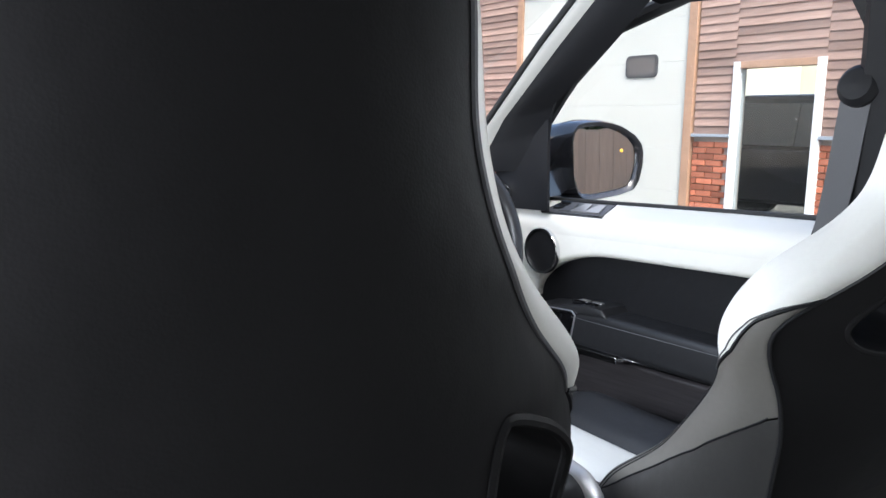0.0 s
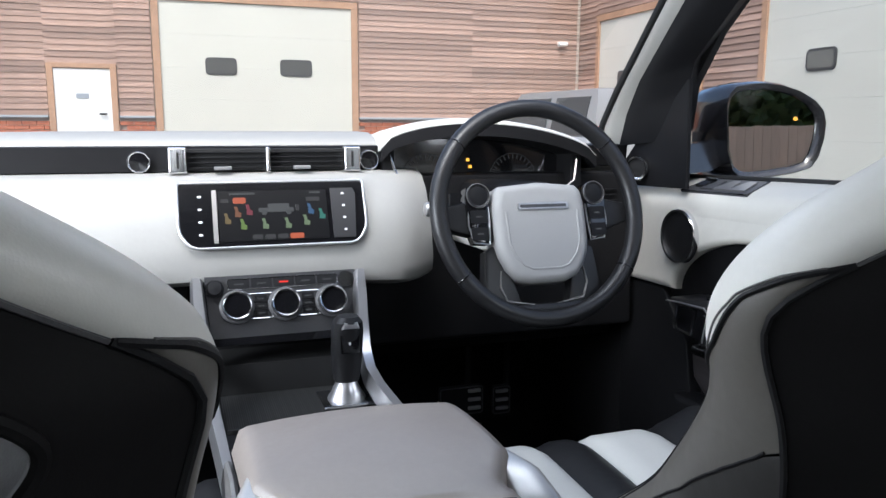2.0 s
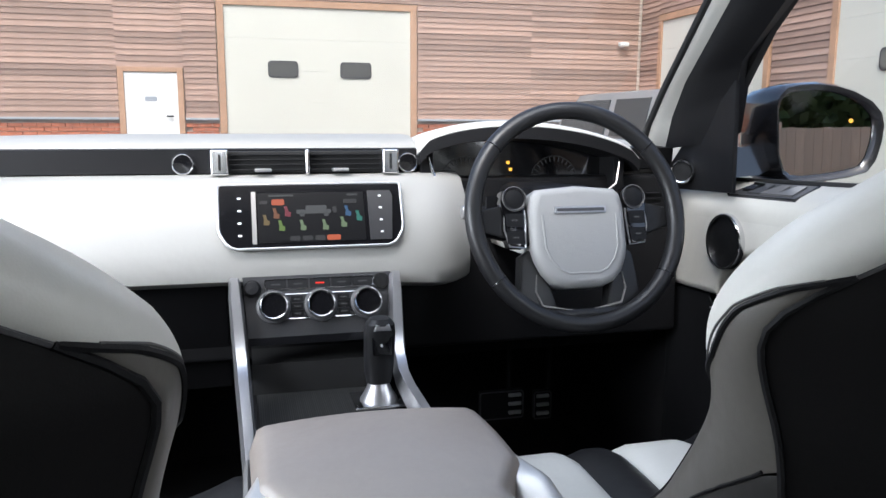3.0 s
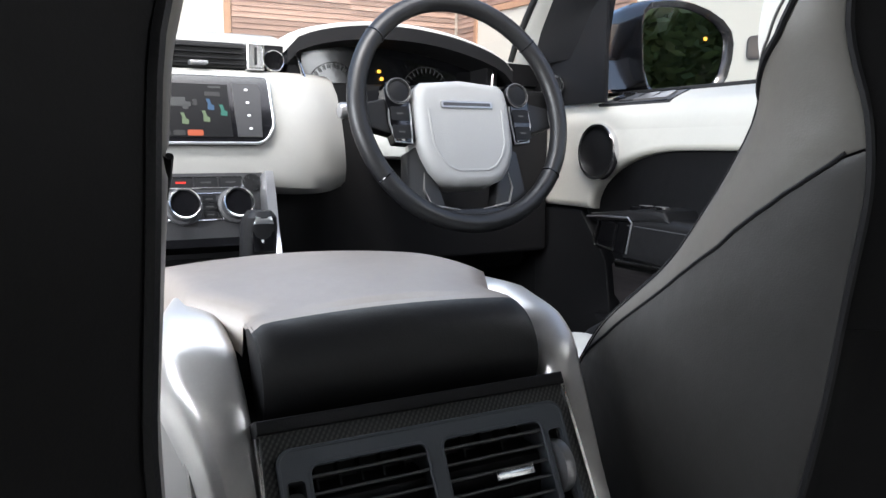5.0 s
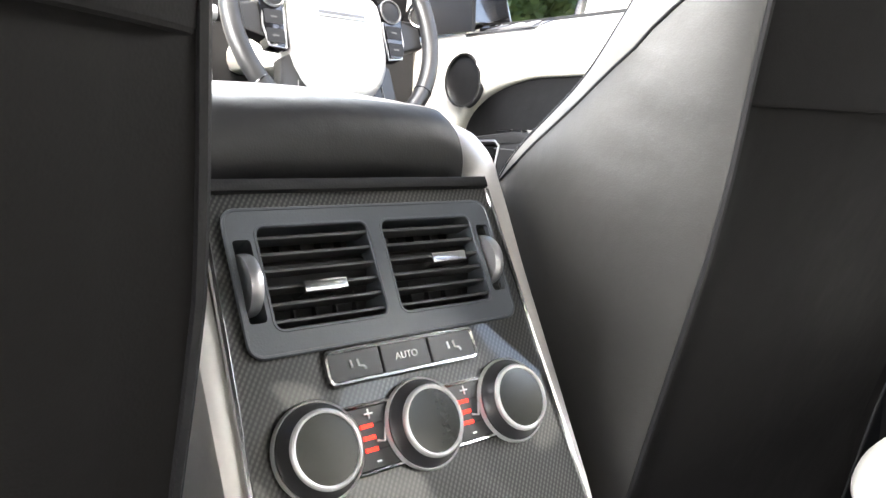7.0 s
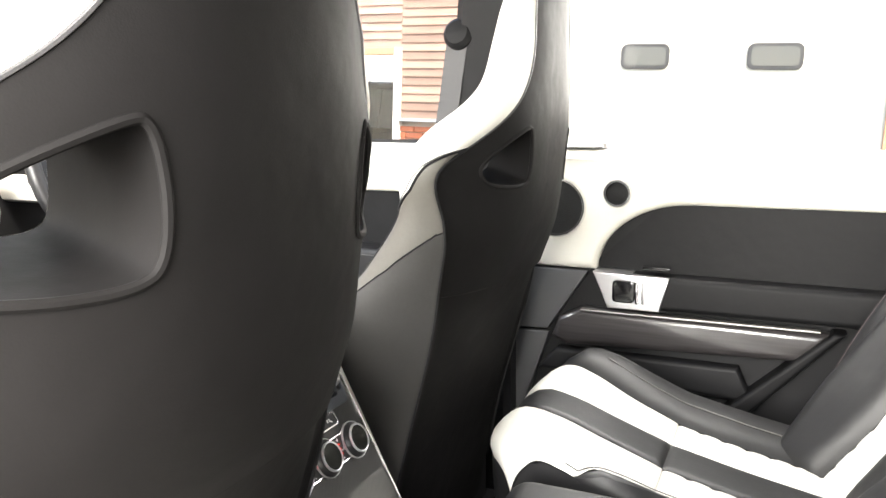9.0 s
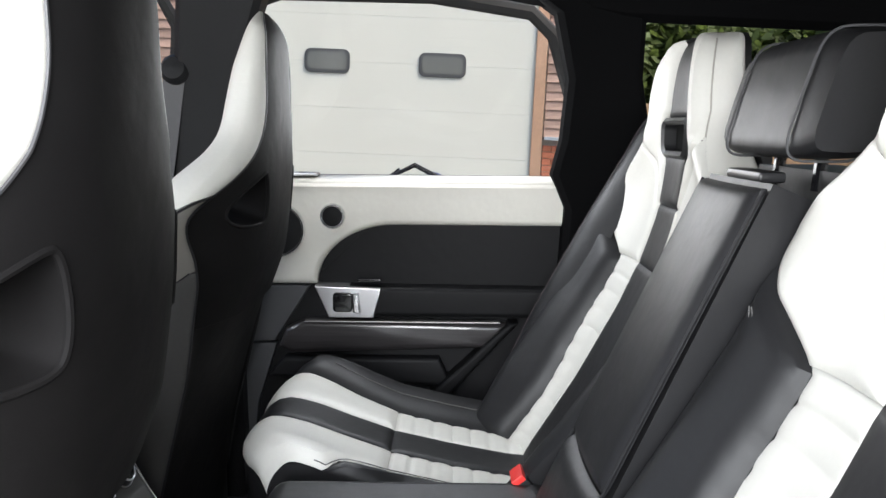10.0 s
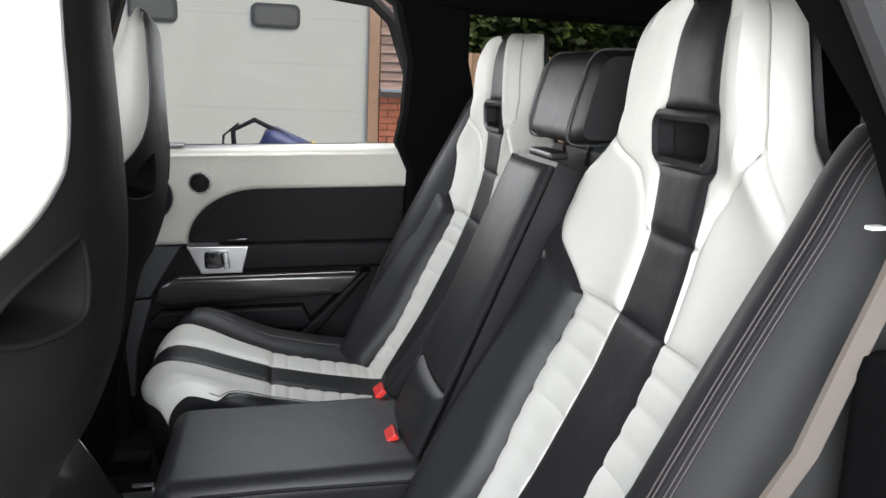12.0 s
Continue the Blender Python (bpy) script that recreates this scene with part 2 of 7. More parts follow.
def tube(points, radius, n=10, closed=False, flat=1.0):
    pts = [Vector(p) for p in points]
    rings, up = [], None
    for i, p in enumerate(pts):
        if closed:
            d = pts[(i + 1) % len(pts)] - pts[i - 1]
        else:
            d = pts[min(i + 1, len(pts) - 1)] - pts[max(i - 1, 0)]
        d.normalize()
        if up is None:
            up = d.orthogonal().normalized()
        up = (up - d * up.dot(d)).normalized()
        side = d.cross(up)
        r = radius[i] if isinstance(radius, (list, tuple)) else radius
        rings.append([p + r * (up * math.cos(2 * math.pi * k / n) + side * flat * math.sin(2 * math.pi * k / n)) for k in range(n)])
    if closed:
        # matching the last ring to the first
        best = min(range(n), key=lambda s: (rings[-1][s] - rings[0][0]).length)
        bm = loft(rings, caps=False)
        bm.verts.ensure_lookup_table()
        m = len(rings)
        for k in range(n):
            a, b = (m - 1) * n + (k + best) % n, (m - 1) * n + (k + 1 + best) % n
            bm.faces.new((bm.verts[a], bm.verts[b], bm.verts[(k + 1) % n], bm.verts[k]))
        return bm
    return loft(rings)


def lathe(profile, centre, direction, n=32):
    """Pairs of radius and height turned about direction."""
    q = Vector(direction).to_track_quat("Z", "Y").to_matrix()
    c = Vector(centre)
    rings = [[c + q @ Vector((r * math.cos(2 * math.pi * k / n), r * math.sin(2 * math.pi * k / n), h)) for k in range(n)] for r, h in profile]
    return loft(rings)


def sheet(f, nu, nv, u0=0.0, u1=1.0, v0=0.0, v1=1.0):
    bm = bmesh.new()
    rows = [[bm.verts.new(f(u0 + (u1 - u0) * i / nu, v0 + (v1 - v0) * j / nv)) for i in range(nu + 1)] for j in range(nv + 1)]
    for a, b in zip(rows, rows[1:]):
        for i in range(nu):
            bm.faces.new((a[i], a[i + 1], b[i + 1], b[i]))
    return bm


def quilt(f, u0, u1, v0, v1, nu=14, nv=20, puff=0.008, edge=0.018, ribs=0, outward=1, lift=0.0):
    """A padded panel of the surface f, sunk along its borders like a sewn seam."""
    bm = bmesh.new()
    e = 1e-3
    rows = []
    # finer steps near the borders
    def ease(s):
        return s - 0.11 * math.sin(2 * math.pi * s)
    for j in range(nv + 1):
        row = []
        for i in range(nu + 1):
            a, b = ease(i / nu), ease(j / nv)
            u, v = u0 + (u1 - u0) * a, v0 + (v1 - v0) * b
            p = f(u, v)
            nrm = (f(u + e, v) - f(u - e, v)).cross(f(u, v + e) - f(u, v - e)).normalized() * outward
            du, dv = (f(u1, v) - f(u0, v)).length, (f(u, v1) - f(u, v0)).length
            d = min(a * du, (1 - a) * du, b * dv, (1 - b) * dv)
            k = max(0.0, 1 - d / edge)
            h = puff * (1 - k * k)
            if ribs:
                s = (b * ribs) % 1.0
                h -= puff * 0.9 * math.exp(-((min(s, 1 - s) * dv / ribs / 0.005) ** 2))
            row.append(bm.verts.new(p + nrm * (h + lift)))
        rows.append(row)
    for a, b in zip(rows, rows[1:]):
        for i in range(nu):
            bm.faces.new((a[i], a[i + 1], b[i + 1], b[i]))
    return bm


def table(*rows):
    """Smooth interpolation through rows of (key, values...)."""
    rows = sorted(rows)
    keys = np.array([r[0] for r in rows], float)
    vals = np.array([r[1:] for r in rows], float)
    fine = np.linspace(keys[0], keys[-1], 400)
    cols = []
    for c in vals.T:
        y = np.interp(fine, keys, c)
        k = np.hanning(23)
        k /= k.sum()
        y = np.convolve(np.pad(y, 11, mode="reflect", reflect_type="odd"), k, mode="valid")
        cols.append(y)
    return lambda t: [float(np.interp(t, fine, c)) for c in cols]


def writing(text, size, where, normal, up, material, parent, name="lettering"):
    cu = bpy.data.curves.new(name, "FONT")
    cu.body, cu.size, cu.extrude, cu.align_x, cu.align_y = text, size, 0.0002, "CENTER", "CENTER"
    tmp = new(name, cu)
    bpy.context.view_layer.update()
    me = bpy.data.meshes.new_from_object(tmp.evaluated_get(bpy.context.evaluated_depsgraph_get()))
    bpy.data.objects.remove(tmp)
    zax, yax = Vector(normal).normalized(), Vector(up).normalized()
    xax = yax.cross(zax).normalized()
    m = Matrix((xax, zax.cross(xax), zax)).transposed().to_4x4()
    m.translation = where
    me.transform(m)
    me.materials.clear()
    me.materials.append(material)
    ob = new(name, me)
    ob.parent = parent
    return ob


# ---- the car's shell ----
def dome(x, y):
    return 1.61 - 0.06 * (x / 0.68) ** 2 - 0.05 * ((y + 0.4) / 1.1) ** 2


def car_shell():
    solo("floor", slab(-0.80, 0.80, -1.75, 1.55, 0.42, 0.46), CARPET, "black carpeted car floor", "floor", kind="structure")
    solo("wall_front", slab(-0.80, 0.80, 1.5, 1.56, 0.42, 1.10), CARPET, "black carpeted footwell bulkhead", "wall", kind="structure")
    for sx in (-1, 1):
        solo("wall_side", slab(min(sx * 0.76, sx * 0.86), max(sx * 0.76, sx * 0.86), 0.99, 1.56, 0.42, 1.16), CARPET, "black carpeted footwell side", "wall", kind="structure")
    bm = sheet(lambda u, v: Vector((-0.65 + 1.30 * u, -1.75 + 2.15 * v, dome(-0.65 + 1.30 * u, -1.75 + 2.15 * v))), 16, 20)
    r = bmesh.ops.extrude_face_region(bm, geom=bm.faces[:])
    for v in [g for g in r["geom"] if isinstance(g, bmesh.types.BMVert)]:
        v.co.z += 0.06
    solo("ceiling", bm, HEADLINER, "black suede-like roof lining of the car", "ceiling", kind="structure")


def pillar(name, points, widths, deep, material, label):
    """A trim pillar along points (x, y, z), each with its width along the car; deep: thickness across it."""
    rings = []
    for p, w in zip(points, widths):
        x, y, z = p
        rings.append([Vector((x + dx, y + dy, z)) for dx, dy in ((-deep / 2, -w / 2 + 0.012), (-deep / 2, w / 2 - 0.012), (-deep / 2 + 0.012, w / 2), (deep / 2, w / 2), (deep / 2, -w / 2), (-deep / 2 + 0.012, -w / 2))])
    return solo(name, loft(rings), material, label, "pillar", kind="structure")


def pillars():
    # windscreen pillars: a light inner lining along the screen and a black outer edge
    for s, side in ((1, "right"), (-1, "left")):
        root = thing("windscreen_pillar", (s * 0.72, 0.9, 1.2), "windscreen pillar lined in light grey with a black outer edge", "pillar", kind="structure")
        A = [Vector((s * x, y, z)) for x, y, z in ((0.718, 1.05, 1.225), (0.70, 0.991, 1.28), (0.68, 0.906, 1.34), (0.64, 0.68, 1.497), (0.60, 0.50, 1.60))]
        B = [Vector((s * x, y, z)) for x, y, z in ((0.752, 0.80, 1.24), (0.745, 0.775, 1.32), (0.73, 0.735, 1.378), (0.69, 0.545, 1.478), (0.655, 0.42, 1.545))]
        out = Vector((s * 0.05, 0.03, 0.02))

        def ruled(k0, k1, swell):
            rings = []
            for t in np.linspace(0, 4, 21):
                i = min(int(t), 3)
                a, b = A[i].lerp(A[i + 1], t - i), B[i].lerp(B[i + 1], t - i)
                inner = [a.lerp(b, k0 + (k1 - k0) * j / 6) - Vector((s, 0, 0)) * swell * math.sin(math.pi * j / 6) for j in range(7)]
                rings.append(inner + [a.lerp(b, k1) + out, a.lerp(b, k0) + out])
            return loft(rings)
        part("lining", ruled(0.03, 0.30, 0.006), LINING, root, "light grey lining", 50)
        part("outer_edge", ruled(0.30, 1.0, 0.010), PLASTIC, root, "", 50)
        part("rubber", tube(A, 0.007, 8), RUBBER, root)
        # triangular sail panel behind the mirror
        part("sail_panel", prism([(1.02, 1.15), (0.757, 1.15), (0.757, 1.36), (0.80, 1.33), (0.92, 1.24)], "x", s * 0.735, s * 0.745, 0.003), PLASTIC, root)
    for s in (1, -1):
        pillar("door_pillar", [(s * 0.73, 0.10, 0.45), (s * 0.735, 0.09, 1.0), (s * 0.735, 0.06, 1.17), (s * 0.70, 0.015, 1.36), (s * 0.655, -0.03, 1.52)], [0.26, 0.22, 0.18, 0.13, 0.17], 0.06, PLASTIC, "black plastic centre pillar between the car doors")
        if s > 0:
            spine, wide = [(0.74, -0.93, 0.45), (0.735, -0.93, 1.1), (0.725, -0.87, 1.17), (0.71, -0.785, 1.24), (0.69, -0.775, 1.36), (0.65, -0.755, 1.48), (0.63, -0.75, 1.56)], [0.5, 0.44, 0.38, 0.18, 0.145, 0.17, 0.4]
        else:
            spine, wide = [(-0.74, -1.0, 0.45), (-0.735, -1.0, 1.1), (-0.72, -0.96, 1.2), (-0.70, -0.90, 1.30), (-0.685, -0.85, 1.376), (-0.66, -0.80, 1.46), (-0.63, -0.75, 1.56)], [0.36, 0.30, 0.26, 0.20, 0.20, 0.22, 0.3]
        pillar("rear_pillar", spine, wide, 0.06, HEADLINER, "black lined rear pillar of the car")
        # roof rail above the doors
        rail = [(s * 0.63, 0.42, 1.63), (s * 0.655, 0.2, 1.615), (s * 0.665, -0.1, 1.59), (s * 0.665, -0.5, 1.565), (s * 0.645, -0.8, 1.51), (s * 0.60, -1.4, 1.48)]
        solo("roof_rail", tube(rail, 0.045, 10), HEADLINER, "black lined rail between roof and doors", "trim", kind="structure")
        # window seal along the top edge of the doors
        pillar("tail_pillar", [(s * 0.66, -1.62, 0.5), (s * 0.64, -1.60, 1.2), (s * 0.55, -1.52, 1.52)], [0.2, 0.16, 0.2], 0.16, HEADLINER, "black lined tail pillar of the car")


LINING = mat("light_grey_lining", (0.50, 0.49, 0.45), 0.8, grain=0.1, grain_size=0.002, bump=0.3, bump_size=0.002)
car_shell()
pillars()


def door_outline(y_front, y_rear, z_low, z_high, arc_y, arc_r, foot_z, foot_y):
    """Outline (y, z) of the ivory upper panel: a band along the sill that turns down to the front round a quarter arc."""
    pts = [(y_rear, z_high), (y_front, z_high), (y_front, foot_z), (foot_y, foot_z)]
    n = 14
    # from the foot a sweeping curve up into the band's lower edge
    for i in range(1, n + 1):
        a = math.pi / 2 * i / n
        pts.append((foot_y - arc_r * (1 - math.cos(a)), foot_z + (z_low - foot_z) * math.sin(a)))
    pts.append((y_rear, z_low))
    return pts


def disc(name, y, z, r, x, parent, label):
    """A round loudspeaker on a door, facing into the car."""
    ring = part(name, lathe([(r, 0), (r, 0.008), (r - 0.002, 0.011), (r - 0.006, 0.011), (r - 0.007, 0.006), (r - 0.007, 0)], (x, y, z), (-1, 0, 0), 40), CHROME, parent, label)
    part("grille", lathe([(r - 0.0065, 0.002), (r - 0.0065, 0.006), (0.6 * r, 0.008), (0.002, 0.009)], (x, y, z), (-1, 0, 0), 40), GRILLE, ring, "black perforated grille")
    return ring


GRILLE = mat("speaker_grille", (0.009, 0.009, 0.0095), 0.6, grain=0.5, grain_size=0.0015, bump=0.8, bump_size=0.002, spec=0.2)
DOORX = 0.755


def car_door(front):
    """A right-hand door, seen from inside."""
    if front:
        yf, yr, zl, zh, fy, ar, fz = 0.99, 0.13, 1.064, 1.170, 0.80, 0.22, 0.955
        label = "driver's door with ivory leather top, black armrest and carbon trim"
    else:
        yf, yr, zl, zh, fy, ar, fz = 0.02, -0.757, 1.058, 1.156, -0.185, 0.17, 0.928
        label = "rear door with ivory leather top, black armrest, silver handle"
    root = thing("car_door", (0.8, yf, 0.45), label, "car door", "doors of the car")
    X = DOORX
    part("door_body", slab(X + 0.022, X + 0.09, yr - 0.02, yf, 0.46, zh - 0.02, 0.006), PLASTIC, root)
    part("outer_skin", slab(X + 0.09, X + 0.14, yr - 0.04, yf + 0.02, 0.35, zh - 0.03, 0.02), PAINT, root, "black painted outer skin")
    # ivory top panel, rounded along its edges
    top = part("top_panel", prism(door_outline(yf - 0.004, yr, zl, zh - (0.045 if front else 0.0), None, ar, fz, fy), "x", X + 0.03, X - 0.012, 0.012, 3), DOORIVORY, root, "ivory leather top panel")
    if front:
        # the sill slopes in from the window and rolls over into the panel
        sill = [(X + 0.080, zh + 0.002), (X + 0.055, zh - 0.004), (X + 0.030, zh - 0.012), (X + 0.008, zh - 0.020), (X - 0.005, zh - 0.028), (X - 0.0108, zh - 0.040), (X - 0.0128, zh - 0.052), (X - 0.0126, zh - 0.066), (X - 0.0110, zh - 0.074), (X + 0.05, zh - 0.074)]
        part("sill_roll", loft([[Vector((x, y, z)) for x, z in sill] for y in np.linspace(yr + 0.004, yf - 0.006, 12)]), DOORIVORY, root, "ivory leather sill", 60)
    else:
        part("sill_roll", loft([[Vector((X + 0.04 + 0.055 * math.cos(a), y, zh - 0.017 + 0.022 * math.sin(a))) for a in [math.pi * k / 8 for k in range(9)]] for y in np.linspace(yr + 0.004, yf - 0.006, 12)], closed=False), DOORIVORY, root, "ivory leather sill")
    part("window_seal", slab(X + 0.06, X + 0.075, yr - 0.02, yf, zh - 0.02, zh + 0.004, 0.002), RUBBER, root)
    if front:
        part("pocket_panel", prism([(yr, 0.93), (0.84, 0.93), (0.83, 1.0), (0.70, 1.062), (yr, 1.066)], "x", X + 0.028, X + 0.012), DIMDOORBLACK, root, "black leather recess")
        # front armrest keeps the lighter black; the recess above holds shade in its colour
        part("armrest", prism([(yr, 0.868), (0.66, 0.882), (0.635, 0.950), (0.58, 0.957), (yr, 0.940)], "x", X + 0.025, X - 0.060, 0.014, 3), BLACK, root, "black leather armrest")
        part("armrest_seam", tube([(X - 0.0605, y, 0.928 + 0.012 * (y - yr) / 0.5) for y in np.linspace(yr, 0.64, 12)], 0.0010, 6), GREYPLASTIC, root)
        part("switch_pod", prism([(0.545, 0.950), (0.725, 0.944), (0.742, 0.954), (0.60, 0.970), (0.560, 0.968)], "x", X + 0.02, X - 0.060, 0.006), KEYBLACK, root, "black switch pod")
        for i in range(4):
            part("window_switch", slab(X - 0.050 + 0.018 * (i % 2), X - 0.036 + 0.018 * (i % 2), 0.585 + 0.036 * (i // 2), 0.612 + 0.036 * (i // 2), 0.962, 0.973, 0.003), SIDEMETAL if i % 2 else GLOSS, root)
        part("pod_strip", tube([(X - 0.0615, y, z) for y, z in ((0.745, 0.948), (0.70, 0.951), (0.638, 0.953), (0.628, 0.945), (0.640, 0.892))], 0.0018, 6), SATIN, root, "thin silver strip")
        pull = part("door_pull", prism([(0.665, 0.885), (0.650, 0.945), (0.735, 0.945), (0.750, 0.900), (0.742, 0.890)], "x", X + 0.02, X - 0.046, 0.004), GLOSS, root)
        part("pull_frame", tube([(X - 0.048, y, z) for y, z in ((0.690, 0.893), (0.680, 0.938), (0.686, 0.942), (0.728, 0.942), (0.740, 0.904), (0.736, 0.895))], 0.0026, 8, True), CHROME, pull, "chrome frame")
        part("trim_strip", slab(X - 0.030, X - 0.012, yr, 0.66, 0.864, 0.872, 0.003), CHROME, root, "bright trim strip")
        part("pull_plate", slab(X - 0.064, X - 0.01, 0.515, 0.668, 0.866, 0.881, 0.004), CHROME, root, "chrome pull plate")
        part("carbon_trim", prism([(yr, 0.775), (0.67, 0.755), (0.73, 0.80), (0.74, 0.86), (yr, 0.857)], "x", X + 0.024, X - 0.012, 0.012, 3), DOORTRIM, root, "dark grained gloss trim")
        part("lower_ledge", prism([(yr, 0.73), (0.72, 0.72), (0.76, 0.765), (yr, 0.772)], "x", X + 0.024, X - 0.035, 0.012, 3), PLASTIC, root)
        part("foot_panel", prism([(0.99, 0.5), (0.99, 0.952), (0.84, 0.952), (0.76, 0.86), (0.70, 0.5)], "x", X + 0.024, X - 0.004, 0.006), PLASTIC, root)
        disc("loudspeaker", 0.775, 1.061, 0.052, X - 0.012, root, "chrome ring")
        # seat switches set into the sloping sill
        slope = Vector((0.058, 0, 0.0205))
        out = Vector((-0.0205, 0, 0.058)).normalized()

        def on_sill(k, y, h):
            return Vector((X - 0.004, y, zh - 0.0262)) + slope * k + out * h

        def key(k0, k1, y0, y1, h0, h1):
            return loft([[on_sill(k, y, h) for k, y in ((k0, y0), (k1, y0 + 0.012), (k1, y1 - 0.012), (k0, y1))] for h in (h0, h1)])
        pad = part("switch_panel", key(0.0, 1.0, 0.612, 0.790, -0.004, 0.0035), GREYPLASTIC, root, "dark seat memory switch panel")
        part("switch_rim", tube([on_sill(k, y, 0.0035) for k, y in ((0.0, 0.612), (1.0, 0.624), (1.0, 0.778), (0.0, 0.790))], 0.0012, 6, True), GLOSS, pad)
        for i, (y0, y1, m_) in enumerate(((0.628, 0.664, SATIN), (0.668, 0.704, SATIN), (0.708, 0.738, GREYPLASTIC))):
            part("switch_key", key(0.16, 0.80, y0, y1 + 0.008, 0.0035, 0.0065), SIDEMETAL if m_ is SATIN else m_, pad)
        part("seat_switch", loft([[on_sill(0.50 + dx, 0.755 + dy_, h) for dx, dy_ in ((-0.2, -0.016), (0.2, -0.012), (0.2, 0.012), (-0.2, 0.014))] for h in (0.003, 0.009)]), GLOSS, pad)
        part("seat_switch", tube([on_sill(0.72, 0.735, 0.008), on_sill(0.72, 0.765, 0.010)], 0.003, 8), CHROME, pad)
    else:
        part("pocket_panel", prism([(yr, 0.915), (-0.14, 0.915), (-0.20, 0.96), (-0.30, 1.055), (yr, 1.066)], "x", X + 0.028, X + 0.010), DIMDOORBLACK, root, "black leather recess")
        part("armrest", prism([(yr + 0.05, 0.862), (-0.21, 0.862), (-0.225, 0.915), (-0.25, 0.928), (yr + 0.05, 0.925)], "x", X + 0.025, X - 0.035, 0.012, 3), DIMDOORBLACK, root, "black leather armrest")
        plate = part("handle_plate", prism([(-0.215, 0.862), (-0.185, 0.93), (-0.325, 0.926), (-0.31, 0.862)], "x", X + 0.02, X - 0.042, 0.003), SATIN, root, "satin silver handle plate")
        part("release_lever", prism(rounded(0.042, 0.042, 0.008, 4, -0.245, 0.897), "x", X - 0.035, X - 0.050, 0.003), GLOSS, plate, "black release lever")
        part("lever_bar", prism([(-0.268, 0.876), (-0.264, 0.918), (-0.280, 0.918), (-0.284, 0.876)], "x", X - 0.04, X - 0.056, 0.004), CHROME, plate)
        part("switch", slab(X - 0.028, X - 0.005, -0.325, -0.275, 0.937, 0.944, 0.002), GLOSS, root)
        part("carbon_trim", prism([(-0.55, 0.79), (-0.60, 0.845), (-0.16, 0.852), (-0.115, 0.83), (-0.10, 0.79), (-0.13, 0.775)], "x", X + 0.024, X - 0.02, 0.014, 3), DOORTRIM, root, "dark grained gloss trim")
        part("trim_strip", slab(X - 0.030, X - 0.012, -0.58, -0.16, 0.8485, 0.8525, 0.0015), SIDEMETAL, root, "bright trim edge")
        part("lower_ledge", prism([(-0.48, 0.70), (-0.45, 0.765), (-0.11, 0.765), (-0.07, 0.72)], "x", X + 0.024, X - 0.012, 0.01, 3), PLASTIC, root)
        part("sloping_trim", prism([(-0.62, 0.85), (-0.60, 0.85), (-0.40, 0.66), (-0.44, 0.65)], "x", X + 0.022, X - 0.03, 0.01, 3), DIMDOORBLACK, root)
        part("upper_foot_panel", prism([(0.02, 0.795), (0.02, 0.925), (-0.17, 0.925), (-0.09, 0.80)], "x", X + 0.024, X - 0.006, 0.005), GREYPLASTIC, root)
        part("lower_foot_panel", prism([(0.02, 0.55), (0.02, 0.792), (-0.095, 0.796), (-0.05, 0.66), (-0.04, 0.55)], "x", X + 0.024, X - 0.006, 0.005), GREYPLASTIC, root)
        disc("loudspeaker", -0.105, 1.047, 0.058, X - 0.012, root, "chrome ring")
        disc("tweeter", -0.222, 1.077, 0.027, X - 0.012, root, "chrome ring")
        lock = part("lock_panel", slab(X - 0.006, X + 0.03, -0.19, -0.10, zh + 0.004, zh + 0.012, 0.002), SATIN, root)
        part("lock_button", slab(X + 0.002, X + 0.022, -0.165, -0.125, zh + 0.0085, zh + 0.012, 0.002), GLOSS, lock)
    # window frame and pane
    if front:
        o = [(0.985, zh), (0.70, 1.42), (0.56, 1.51), (0.42, 1.545), (0.14, 1.525), (0.105, 1.45), (0.16, zh)]
    else:
        o = [(-0.03, zh), (-0.045, 1.455), (-0.075, 1.50), (-0.135, 1.52), (-0.42, 1.515), (-0.62, 1.485), (-0.67, 1.44), (-0.712, 1.32), (-0.715, 1.28), (-0.685, zh)]

    def lean(z):
        return X + 0.065 - 0.22 * max(0.0, z - zh)
    pane = bmesh.new()
    pane.faces.new([pane.verts.new((lean(z), y, z)) for y, z in o])
    ob = part("window_pane", pane, GLASS, root)
    ob.visible_shadow = False
    part("window_frame", tube([(lean(z) - 0.004, y + 0.012 * (1 if y > sum(p[0] for p in o) / len(o) else -1), z + (0.012 if z > zh + 0.05 else -0.016)) for y, z in o], 0.016, 8, True), RUBBER, root)
    return root


car_door(True)
car_door(False)
# plain closed left front door
solo("car_door", slab(-0.86, -0.775, 0.13, 0.99, 0.46, 1.15, 0.02), PLASTIC, "plain black front passenger door", "car door", "doors of the car")


# ---- front seats ----
STITCHING = mat("grey_stitching", (0.09, 0.088, 0.085), 0.7, grain=0.2)
